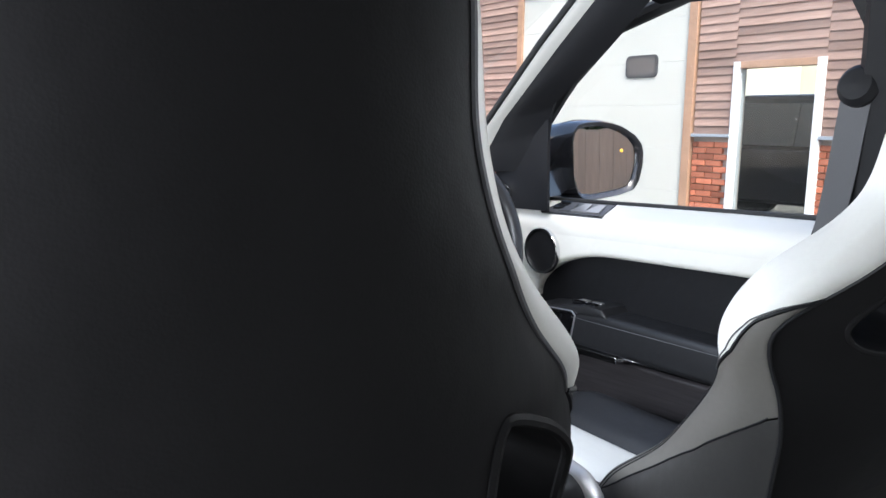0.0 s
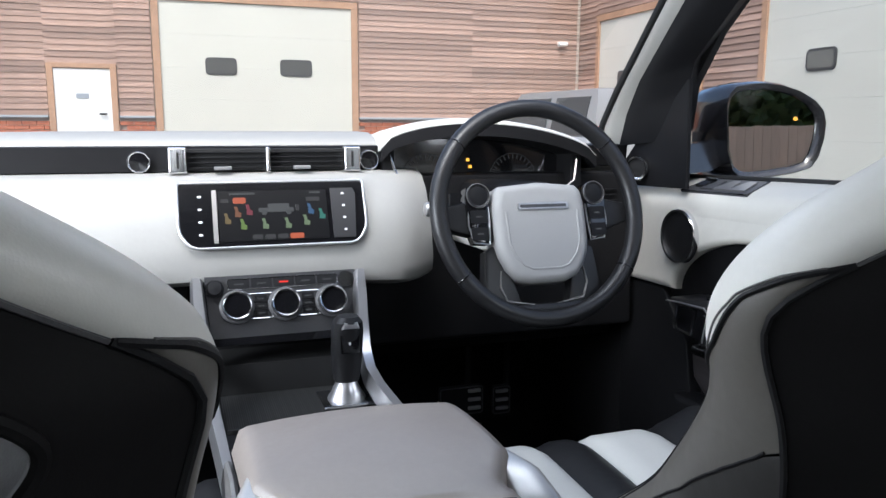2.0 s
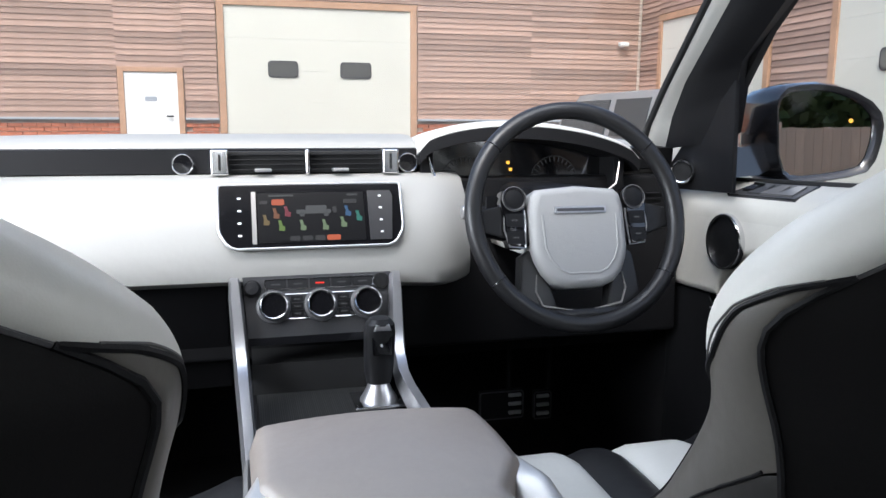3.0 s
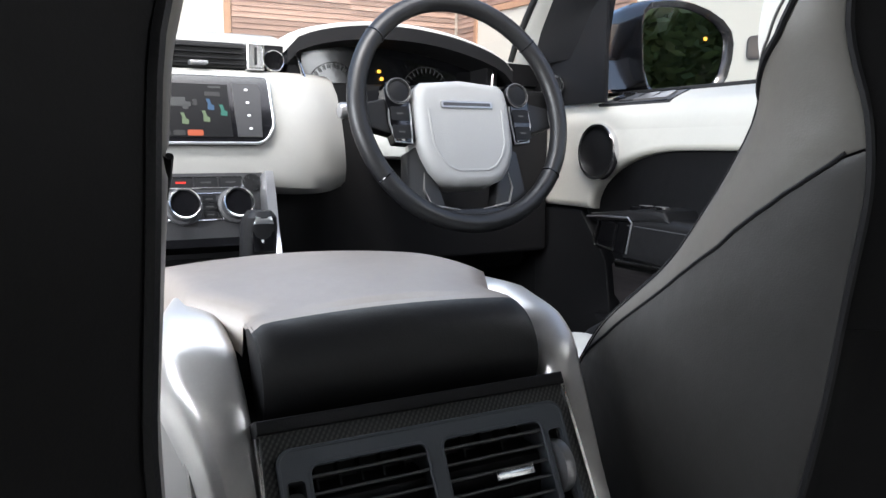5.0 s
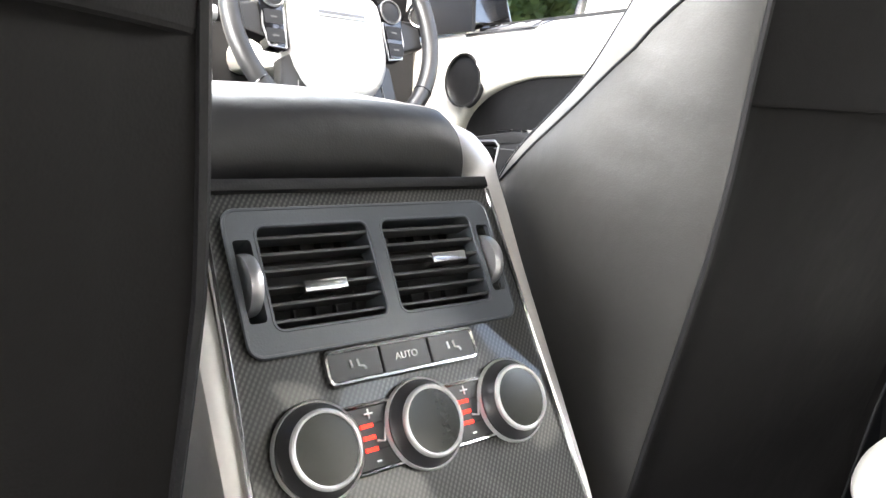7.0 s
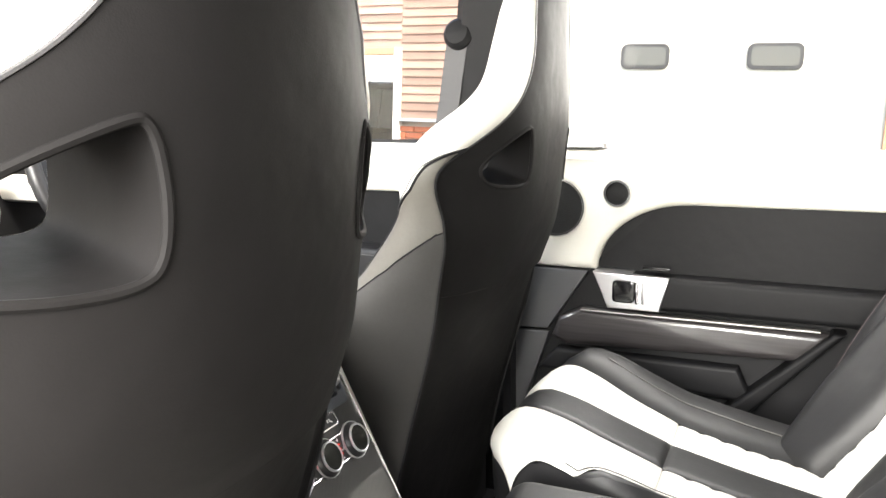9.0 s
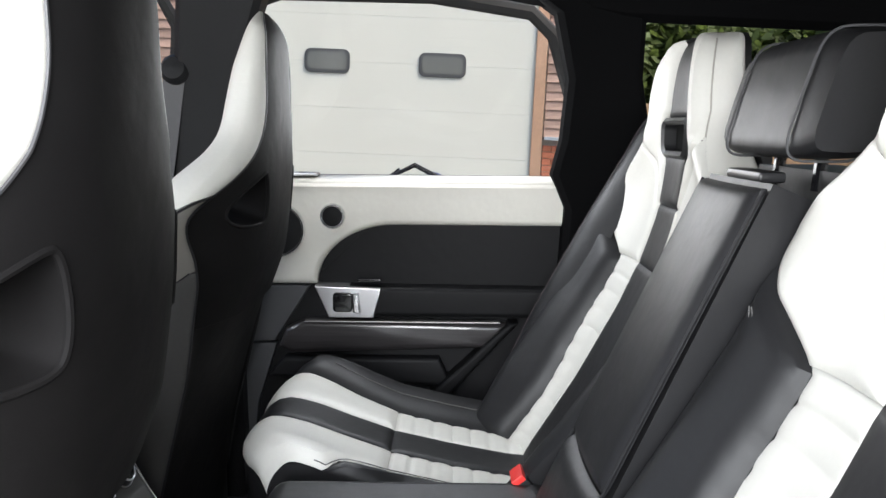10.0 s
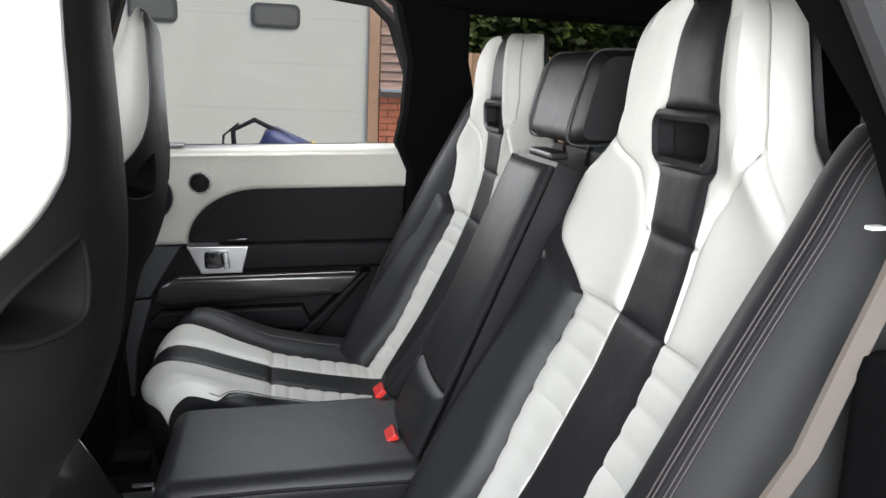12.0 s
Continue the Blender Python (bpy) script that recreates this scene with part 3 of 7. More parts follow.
# height, half width, half width at the shell's seam, back, seam, front of the seat's upper body
FRONT = table((0.55, 0.195, 0.193, -0.040, -0.024, 0.17), (0.72, 0.205, 0.203, -0.073, -0.055, 0.16), (0.82, 0.207, 0.205, -0.100, -0.081, 0.13), (0.90, 0.208, 0.206, -0.124, -0.102, 0.105), (0.95, 0.209, 0.207, -0.145, -0.112, 0.070), (1.0, 0.210, 0.208, -0.166, -0.119, 0.004),
              (1.05, 0.212, 0.210, -0.186, -0.128, -0.036), (1.085, 0.214, 0.212, -0.193, -0.126, -0.060), (1.11, 0.218, 0.216, -0.197, -0.118, -0.064), (1.135, 0.224, 0.222, -0.200, -0.118, -0.062), (1.150, 0.225, 0.222, -0.201, -0.128, -0.066), (1.165, 0.222, 0.200, -0.203, -0.143, -0.070),
              (1.180, 0.215, 0.180, -0.204, -0.160, -0.076), (1.195, 0.201, 0.163, -0.205, -0.175, -0.086), (1.217, 0.173, 0.131, -0.206, -0.188, -0.110), (1.235, 0.150, 0.114, -0.206, -0.193, -0.122), (1.25, 0.133, 0.104, -0.206, -0.196, -0.128), (1.27, 0.120, 0.093, -0.207, -0.198, -0.131),
              (1.30, 0.112, 0.084, -0.207, -0.199, -0.136), (1.35, 0.105, 0.084, -0.206, -0.199, -0.147), (1.40, 0.090, 0.074, -0.207, -0.198, -0.164), (1.42, 0.074, 0.060, -0.198, -0.192, -0.170), (1.436, 0.03, 0.022, -0.184, -0.182, -0.176))


def seat_hole(s):
    """Outline of the harness slot on one side (s = -1 or 1), in x from the seat's middle and height."""
    pts = [(0.090, 1.196), (0.102, 1.195), (0.142, 1.176), (0.174, 1.153), (0.178, 1.140), (0.162, 1.123), (0.127, 1.119), (0.095, 1.121), (0.083, 1.130), (0.083, 1.165)]
    for _ in range(3):
        pts = [q for a, b in zip(pts, pts[1:] + pts[:1]) for q in ((0.75 * a[0] + 0.25 * b[0], 0.75 * a[1] + 0.25 * b[1]), (0.25 * a[0] + 0.75 * b[0], 0.25 * a[1] + 0.75 * b[1]))]
    return [(s * x, z) for x, z in pts]


def slot_front(x, z, s):
    """Where the slot's narrower front opening lies for a point of its rear outline."""
    return s * 0.100 + 0.85 * (x - s * 0.126), 1.164 + 0.74 * (z - 1.155)


def inside(p, poly):
    c = False
    for (x0, y0), (x1, y1) in zip(poly, poly[1:] + poly[:1]):
        if (y0 > p[1]) != (y1 > p[1]) and p[0] < (x1 - x0) * (p[1] - y0) / (y1 - y0) + x0:
            c = not c
    return c


def nearest(p, poly):
    best, at = 1e9, None
    for (x0, y0), (x1, y1) in zip(poly, poly[1:] + poly[:1]):
        dx, dy = x1 - x0, y1 - y0
        t = min(1, max(0, ((p[0] - x0) * dx + (p[1] - y0) * dy) / (dx * dx + dy * dy)))
        q = (x0 + t * dx, y0 + t * dy)
        d = math.hypot(q[0] - p[0], q[1] - p[1])
        if d < best:
            best, at = d, q
    return at


def pierced(bm, xc, surface, narrow=1.0):
    """Cut both harness slots out of a sheet whose points follow surface(x, z)."""
    for s in (-1, 1):
        poly = [slot_front(x, z, s) if narrow < 1 else (x, z) for x, z in seat_hole(s)]
        gone = [f for f in bm.faces if inside((f.calc_center_median().x - xc, f.calc_center_median().z), poly)]
        if not gone:
            continue
        bmesh.ops.delete(bm, geom=gone, context="FACES")
        for v in bm.verts:
            if v.is_boundary and 1.09 < v.co.z < 1.23 and abs(v.co.x - xc) < 0.20 and (v.co.x - xc) * s > 0.05:
                q = nearest((v.co.x - xc, v.co.z), poly)
                if math.hypot(q[0] - v.co.x + xc, q[1] - v.co.z) < 0.02:
                    v.co = surface(q[0], q[1])
    return bm


def front_seat(xc, dy, deep, slim, square, label):
    root = thing("front_seat", (xc, 0.2 + dy, 0.46), label, "car seat", "front seats")

    def row(z):
        w, sw, yb, ys, yf = FRONT(z)
        less = slim * min(1.0, max(0.0, (1.15 - z) / 0.06)) * min(1.0, max(0.0, (z - 0.92) / 0.08))
        high = min(1.0, max(0.0, (z - 1.17) / 0.08))
        far = deep * min(1.0, max(0.0, (z - 0.6) / 0.4))
        return w - less - 0.30 * deep * high * min(1.0, w / 0.1), sw - less - 0.10 * deep * high * min(1.0, w / 0.1), yb + dy - far, ys + dy - (0.30 + 0.45 * high) * far, yf + dy

    def back(u, z):
        # the shell: u runs from seam to seam
        w, sw, yb, ys, yf = row(z)
        return Vector((xc + u * sw, yb + (ys - yb) * abs(u) ** square, z))

    def rim(s, t, z):
        # from the shell's seam round the outer edge to the front: t 0 .. 1
        w, sw, yb, ys, yf = row(z)
        high = min(1.0, max(0.0, (z - 1.12) / 0.06))
        fx = w - (0.018 + 0.026 * high) * min(1.0, w / 0.12)
        we = w + 0.006 * (1 - high)
        ye = ys + (0.46 - 0.10 * high) * (yf - ys)
        if t < 0.5:
            a = math.pi * t
            return Vector((xc + s * (sw + (we - sw) * math.sin(a)), ye - (ye - ys) * math.cos(a) ** (1.0 + 0.35 * high), z))
        a = math.pi * (t - 0.5)
        return Vector((xc + s * (fx + (we - fx) * math.cos(a)), ye + (yf - ye) * math.sin(a), z))

    def cover(u, z):
        # front face, hollow in the middle
        f = rim(1 if u >= 0 else -1, 1.0, z)
        k = abs(u)
        deepest = float(np.interp(z, [0.55, 0.95, 1.10, 1.20, 1.30, 1.436], [0.05, 0.05, 0.075, 0.055, 0.022, 0.0]))
        return Vector((xc + u * abs(f.x - xc), f.y - deepest * (1 - k ** 3), z))

    def on_back(x, z):
        return back(x / row(z)[1], z)

    def on_cover(x, z):
        return cover(x / abs(rim(1, 1.0, z).x - xc), z)

    def ear(z):
        # the seam of the ivory ear, as a share of the way round the edge
        return float(np.interp(z, [1.088, 1.096, 1.12, 1.15, 1.163, 1.170], [1.0, 0.86, 0.55, 0.40, 0.22, 0.0]))

    z0, z1, zs = 0.55, 1.436, 1.170
    zp = 0.985
    back_shell = part("back_shell", pierced(sheet(back, 80, 110, -1, 1, zp, z1), xc, on_back), SHELL, root, "black leather back shell", 60)
    # the lower back is a pocket panel set in a little behind the shell's edge
    part("pocket_panel", sheet(lambda u, z: back(u, z) + Vector((0, 0.007 * min(1.0, (1 - abs(u)) / 0.08) * min(1.0, (z - 0.60) / 0.1), 0)), 50, 50, -1, 1, z0, zp), SHELL, root, "black leather pocket panel", 60)
    part("shell_lip", tube([back(u, zp) + Vector((0, 0.0025, 0)) for u in np.linspace(-0.985, 0.985, 50)], 0.0018, 8), SHELL, back_shell)
    part("front_cover", pierced(sheet(cover, 60, 60, -1, 1, 1.075, z1), xc, on_cover, 0.84), IVORY, root, "ivory leather upper front", 70)
    part("lower_front", sheet(cover, 40, 60, -1, 1, z0, 1.075), BLACK, root, "black leather lower front", 70)

    def hug(s, t, z, out):
        """A point just off the edge's skin."""
        c = (rim(s, 0.0, z) + rim(s, 1.0, z)) / 2
        p = rim(s, t, z)
        d = Vector((p.x - c.x, p.y - c.y, 0))
        return p + d.normalized() * out
    for s in (-1, 1):
        # black side below, ivory ear in front of and above a curved seam, ivory wing above
        def cross(z):
            # the seam that runs down and forward across the side
            if z >= 1.066:
                return 0.0
            if z <= 0.926:
                return 1.0
            y = -0.118 + 1.40 * (1.066 - z) + dy
            ts = np.linspace(0, 1, 80)
            return float(ts[int(np.argmin([abs(rim(s, q, z).y - y) for q in ts]))])
        cuts = [(z, cross(z)) for z in np.linspace(0.92, 1.07, 60)]

        def seam(z):
            return float(np.interp(z, [c[0] for c in cuts], [c[1] for c in cuts]))
        part("side_panel", sheet(lambda t, z: rim(s, t * min(seam(z), ear(z)), z), 20, 90, 0, 1, z0, 1.0665), LITSIDE, root, "black leather side, lightened for reflected light", 60)
        # above the cross seam the leather is lighter than the panel below
        part("upper_side", sheet(lambda t, z: rim(s, min(seam(z), ear(z)) + (ear(z) - min(seam(z), ear(z))) * t, z), 20, 70, 0, 1, 0.926, zs - 0.0004), UPPERSIDE, root, "lighter leather upper side", 60)
        part("ear", sheet(lambda t, z: rim(s, ear(z) + (1 - ear(z)) * t, z), 20, 50, 0, 1, 1.0885, zs), IVORY, root, "ivory leather ear", 60)
        part("wing", sheet(lambda t, z: rim(s, t, z), 26, 90, 0, 1, zs, z1), IVORY, root, "ivory leather wing", 60)
        part("ear_seam", tube([hug(s, ear(z), z, 0.0004) for z in np.linspace(1.090, 1.1695, 40)], 0.0018, 6), PLASTIC, root)
        part("ear_stitching", tube([hug(s, min(1.0, ear(z) + 0.07), z, 0.0002) for z in np.linspace(1.098, 1.168, 40)], 0.0008, 6), STITCHING, root)
        # piping where shell meets side, and the seam between shell and wing
        part("piping", tube([back(s, z) + Vector((s * 0.0005, -0.0005, 0)) for z in np.linspace(0.6, zs, 60)], 0.0020, 6), PLASTIC, root)
        part("wing_seam", tube([back(s, z) + Vector((0, -0.0003, 0)) for z in np.linspace(zs, 1.43, 80)], 0.0015, 6), GREYPLASTIC, root)
        for t in (0.86, 0.90):
            part("bolster_seam", tube([hug(s, t, z, 0.0002) for z in np.linspace(0.62, 1.10, 50)], 0.0007, 6), PLASTIC, root, "double stitching")
        run = []
        for i in range(15):
            y, z = -0.118 + 0.0140 * i + dy, 1.066 - 0.0100 * i
            ts = np.linspace(0, 1, 60)
            t = float(ts[int(np.argmin([abs(rim(s, q, z).y - y) for q in ts]))])
            run.append((t, z))
        run = [hug(s, float(np.interp(i, range(15), [r[0] for r in run])), float(np.interp(i, range(15), [r[1] for r in run])), 0.0003) for i in np.linspace(0, 14, 29)]
        part("cross_seam", tube(run, 0.0011, 6), PLASTIC, root)
        dense = seat_hole(s)
        rings = []
        for t in np.linspace(0, 1, 7):
            rings.append([on_back(x, z).lerp(on_cover(*slot_front(x, z, s)), t) for x, z in dense])
        part("slot_lining", loft(rings, caps=False), SHELL, back_shell, "black leather slot lining")
        part("slot_rim", tube([on_back(x, z) + Vector((0, 0.001, 0)) for x, z in dense], 0.003, 8, True), SHELL, back_shell, "padded slot rim")
    # hard base and rails
    part("base_cover", slab(xc - 0.235, xc + 0.235, -0.03 + dy, 0.42 + dy, 0.49, 0.62, 0.03), PLASTIC, root)
    for s in (-1, 1):
        part("rail", slab(xc + s * 0.19 - 0.02, xc + s * 0.19 + 0.02, -0.1 + dy, 0.5 + dy, 0.46, 0.495, 0.006), PLASTIC, root)

    # cushion
    def seat(u, v):
        y = 0.02 + 0.53 * v + dy
        k = abs(u)
        z = 0.775 + 0.03 * v + 0.035 * max(0.0, (k - 0.6) / 0.4) ** 1.5 - 0.05 * max(0.0, v - 0.86) ** 2 * 50 * 0.5
        return Vector((xc + u * 0.25, y, z))
    body = part("cushion", slab(xc - 0.25, xc + 0.25, 0.02 + dy, 0.55 + dy, 0.60, 0.765, 0.04, 4), BLACK, root, "black leather seat cushion")
    for a, b, m_ in ((-1, -0.62, BLACK), (-0.62, -0.14, IVORY), (-0.14, 0.14, BLACK), (0.14, 0.62, IVORY), (0.62, 1, BLACK)):
        part("cushion_panel", quilt(seat, a, b, 0, 1, 10, 18, 0.012, 0.03), m_, body)
    return root


front_seat(0.360, 0.0, 0.0, 0.0, 3.0, "black driver's seat with ivory leather wings and slotted head section")
front_seat(-0.358, -0.024, 0.036, 0.006, 2.6, "black front passenger seat with ivory leather wings and slotted head section")


# ---- rear bench ----
# height, half width, face of the backrest
REAR = table((0.66, 0.172, -0.605), (0.72, 0.192, -0.632), (0.79, 0.220, -0.675), (0.85, 0.240, -0.712), (0.98, 0.258, -0.780), (1.05, 0.258, -0.810), (1.08, 0.258, -0.820), (1.13, 0.257, -0.835), (1.165, 0.250, -0.842), (1.19, 0.234, -0.846), (1.21, 0.212, -0.848), (1.23, 0.182, -0.850), (1.25, 0.156, -0.851), (1.27, 0.140, -0.852),
             (1.29, 0.132, -0.853), (1.33, 0.125, -0.854), (1.37, 0.115, -0.858), (1.395, 0.100, -0.865), (1.412, 0.078, -0.874), (1.42, 0.042, -0.884))


def rear_seat(xc, dy, drop, label):
    root = thing("rear_seat", (xc, -0.5, 0.46), label, "car seat", "rear seats")

    def f(u, z):
        w, y = REAR(z + drop)
        k = abs(u)
        low = max(0.0, min(1.0, (1.16 - z) / 0.35))
        bol = (0.030 + (0.075 if u * xc > 0 else 0.060) * low) * max(0.0, (k - 0.42) / 0.58) ** 1.6 - 0.012 * max(0.0, (k - 0.86) / 0.14) ** 2
        bol -= 0.020 * max(0.0, (k - 0.78) / 0.22) ** 2 * min(1.0, max(0.0, (z - 1.20) / 0.09))
        return Vector((xc + u * w, y + dy + bol, z))

    def depth(z):
        return float(np.interp(z, [1.10, 1.20, 1.28, 1.42], [0.115, 0.075, 0.055, 0.040]))

    top = 1.42 - drop
    front = sheet(lambda u, z: f(u, z) - Vector((0, 0.004, 0)), 24, 60, -1, 1, 0.66, top)
    # the head section is open where the slot passes
    mid = 1.2645 - drop
    bmesh.ops.delete(front, geom=[q for q in front.faces if mid - 0.034 < q.calc_center_median().z < mid + 0.034 and abs(q.calc_center_median().x - xc) < 0.068], context="FACES")
    body = part("backrest", front, BLACK, root, "black backrest padding", 70)
    zs, zm = 1.052 - drop, 1.153 - drop
    for s in (-1, 1):
        def side(t, z):
            p = f(s, z)
            return Vector((p.x + s * 0.012 * math.sin(math.pi * t) - s * 0.03 * max(0, t - 0.7), p.y - depth(z) * t, p.z))
        part("head_side", sheet(side, 8, 40, 0, 1, 1.125 - drop, top - 0.002), IVORY, body, "ivory leather side", 60)
        part("lower_side", sheet(side, 8, 30, 0, 1, 0.66, 1.125 - drop), BLACK, body, "", 60)
    part("back_panel", sheet(lambda u, z: f(u, z) - Vector((0, depth(z) + 0.005, 0)), 12, 40, -1, 1, 0.66, top), BLACK, body)

    # padded panels: 1 the stripe's edge, 1.5 the head panel's foot, 2 the bolster seam, 3 the edge
    def warped(z, a):
        zz = z + drop
        w = REAR(zz)[0]
        st = float(np.interp(zz, [0.7, 1.04, 1.06, 1.15, 1.222, 1.236, 1.292, 1.306, 1.42], [0.060, 0.058, 0.054, 0.050, 0.053, 0.064, 0.064, 0.053, 0.045])) / w
        bs = float(np.interp(zz, [0.66, 0.80, 0.87, 0.96, 1.045, 1.06, 1.085, 1.105, 1.125, 1.14], [0.118, 0.130, 0.148, 0.158, 0.152, 0.170, 0.205, 0.234, 0.25, w])) / w
        bs = min(1.0, bs)
        hb = float(np.interp(zz, [1.0, 1.15, 1.19, 1.225, 1.26, 1.275], [0.060, 0.060, 0.076, 0.105, w - 0.004, w])) / w
        hb = max(st + 0.02, min(hb, bs - 0.005 if zz < 1.27 else bs))
        keys = (-1.0, -bs, -hb, -st, st, hb, bs, 1.0)
        return float(np.interp(a, (-3, -2, -1.5, -1, 1, 1.5, 2, 3), keys))

    def h(a, z):
        return f(warped(z, a), z)
    part("stripe", quilt(h, -1, 1, 1.293 - drop, top - 0.006, 8, 16, 0.007, 0.012, outward=-1), BLACK, body, "black centre stripe")
    part("stripe", quilt(h, -1, 1, zm, 1.238 - drop, 8, 10, 0.007, 0.012, outward=-1), BLACK, body, "black centre stripe")
    part("stripe", quilt(h, -1, 1, zs, zm, 8, 12, 0.004, 0.010, outward=-1), BLACK, body, "black centre stripe")
    part("stripe", quilt(h, -1, 1, 0.68, zs, 8, 24, 0.004, 0.010, outward=-1), BLACK, body, "black centre stripe")
    for s in (-1, 1):
        part("head_panel", quilt(h, s * 1, s * 1.5, zm, top - 0.002, 10, 60, 0.009, 0.018, outward=-1), IVORY, body, "ivory leather head panel")
        part("shoulder_panel", quilt(h, s * 1.5, s * 2.0, zs, 1.270 - drop, 12, 54, 0.006, 0.012, outward=-1), IVORY, body, "ivory leather shoulder panel")
        part("shoulder_panel", quilt(h, s * 1, s * 1.5, zs, zm, 8, 16, 0.006, 0.008, outward=-1), IVORY, body, "ivory leather shoulder panel")
        part("pleated_panel", quilt(h, s * 1, s * 2.0, 0.68, zs, 8, 96, 0.0030, 0.006, ribs=11, outward=-1), IVORY, body, "ivory pleated leather panel")
        part("bolster", quilt(h, s * 2.0, s * 3.0, 0.68, 1.135 - drop, 14, 40, 0.020, 0.036, outward=-1), BLACK, body, "black leather side bolster")
        part("panel_seam", tube([f(s * 0.999, z) + Vector((0, 0.001, 0)) for z in np.linspace(1.265 - drop, top - 0.014, 24)], 0.0014, 6), SEAMIVORY, body, "sewn seam")
        for a in (2.40, 2.48):
            part("bolster_stitching", tube([h(s * a, z) + Vector((0, 0.0205, 0)) for z in np.linspace(0.80, 1.09 - drop, 30)], 0.0009, 6), STITCHING, body)
    # slot in the head section: a rounded trapezium
    p = f(0, mid)
    outer = rounded(0.136, 0.064, 0.018, 5)
    inner = rounded(0.110, 0.042, 0.011, 5)

    def collar(pts, y):
        return [Vector((xc + x * (1.0 + 2.2 * z), p.y + y, mid - 0.002 + z)) for x, z in pts]
    mids = [((a[0] + b[0]) / 2, (a[1] + b[1]) / 2) for a, b in zip(outer, inner)]
    slot = part("slot_frame", loft([collar(outer, -0.006), collar(outer, 0.009), collar(mids, 0.014), collar(inner, 0.010), collar(inner, -0.010)], caps=False), KEYBLACK, body, "black slot frame", 50)
    box = slab(xc - 0.068, xc + 0.068, p.y - 0.062, p.y + 0.004, mid - 0.032, mid + 0.032)
    bmesh.ops.delete(box, geom=[q for q in box.faces if q.normal.y > 0.9 or q.calc_center_median().y > p.y], context="FACES")
    part("slot_recess", box, NEARBLACK, slot)
    part("slot_floor", slab(xc - 0.060, xc + 0.060, p.y - 0.055, p.y + 0.006, mid - 0.031, mid - 0.025, 0.002), GLOSS, slot)

    # cushion: hollow at the back, raised under the thigh, rolling over the front edge
    crown = table((-0.64, 0.690), (-0.58, 0.694), (-0.48, 0.712), (-0.377, 0.735), (-0.30, 0.762), (-0.245, 0.783), (-0.21, 0.792), (-0.175, 0.796))

    def seat(u, v):
        k = abs(u)
        outer = u * xc > 0
        if v <= 0.80:
            y = -0.625 + 0.430 * v / 0.80
            z = crown(y)[0]
            fall = 0.0
        else:
            a = (v - 0.80) / 0.20 * math.pi * 0.72
            y = -0.195 + 0.048 * math.sin(a)
            z = crown(-0.195)[0] - 0.058 * (1 - math.cos(a)) - 0.05 * max(0.0, (v - 0.94) / 0.06)
            fall = (v - 0.80) / 0.20
        z += (0.030 if outer else 0.012) * max(0.0, (k - 0.52) / 0.48) ** 1.3 * (1 - fall)
        z -= 0.030 * max(0.0, (k - 0.86) / 0.14) ** 2
        y -= 0.055 * max(0.0, (k - 0.45) / 0.55) ** 2 * max(0.0, min(1.0, (v - 0.45) / 0.4))
        return Vector((xc + 0.012 * (1 if xc > 0 else -1) + u * ((0.235 if outer else 0.178) - 0.012 * fall), y, z))
    cush = part("cushion", slab(xc - 0.215, xc + 0.215, -0.64, -0.225, 0.50, 0.680, 0.03, 3), BLACK, root, "black leather cushion base")
    b0 = 0.80 * (0.625 - 0.377) / 0.430

    def seat_w(a, v):
        bs = np.interp(v, [0, 0.44, 0.60, 0.78, 1.0], [0.53, 0.55, 0.60, 0.68, 0.74] if a * xc > 0 else [0.53, 0.55, 0.66, 0.88, 0.99])
        inner = 0.235 / 0.178
        st = 0.19 if a * xc > 0 else 0.19 * inner
        bs = bs if a * xc > 0 else min(0.995, bs * inner)
        keys = (-1.0, -bs, -st, st, bs, 1.0)
        return seat(float(np.interp(a, (-3, -2, -1, 1, 2, 3), keys)), v)
    part("stripe", quilt(seat_w, -1, 1, 0.02, b0, 8, 14, 0.004, 0.010), BLACK, cush, "black centre stripe")
    part("stripe", quilt(seat_w, -1, 1, b0, 1, 8, 26, 0.005, 0.010), BLACK, cush, "black centre stripe")
    for s in (-1, 1):
        part("pleated_panel", quilt(seat_w, s * 1, s * 2, 0.02, b0, 8, 72, 0.0030, 0.008, ribs=7, outward=1), IVORY, cush, "ivory pleated leather panel")
        part("front_panel", quilt(seat_w, s * 1, s * 2, b0, 0.925, 10, 30, 0.008, 0.020, outward=1), IVORY, cush, "ivory leather front panel")
        part("bolster", quilt(seat_w, s * 2, s * 3, 0.0, 1.0, 10, 34, 0.010, 0.030, outward=1), BLACK, cush, "black leather side bolster")
        part("skirt", sheet(lambda t, v: Vector((seat(s, v).x, seat(s, v).y - 0.03 * t * max(0.0, v - 0.8) / 0.2, seat(s, v).z * (1 - t) + 0.52 * t)), 4, 24), BLACK, cush, "", 60)
        part("bolster_stitching", tube([seat_w(s * 2.42, v) + Vector((0, 0, 0.0125)) for v in np.linspace(0.10, 0.72, 30)], 0.0009, 6), STITCHING, cush)
    part("nose_band", sheet(lambda u, v: seat(u, v), 30, 8, -1, 1, 0.915, 1.0), BLACK, cush, "", 60)
    part("front_skirt", sheet(lambda u, t: Vector((seat(u, 1.0).x, seat(u, 1.0).y - 0.02 * t, seat(u, 1.0).z * (1 - t) + 0.50 * t)), 20, 4, -1, 1), BLACK, cush, "", 60)
    return root


# for slots and vent throats their shade is put into this near-black
NEARBLACK = mat("near_black", (0.005, 0.005, 0.005), 0.7, grain=0.2)
rear_seat(0.355, 0.018, 0.012, "black and ivory striped leather rear seat beside the closed door")
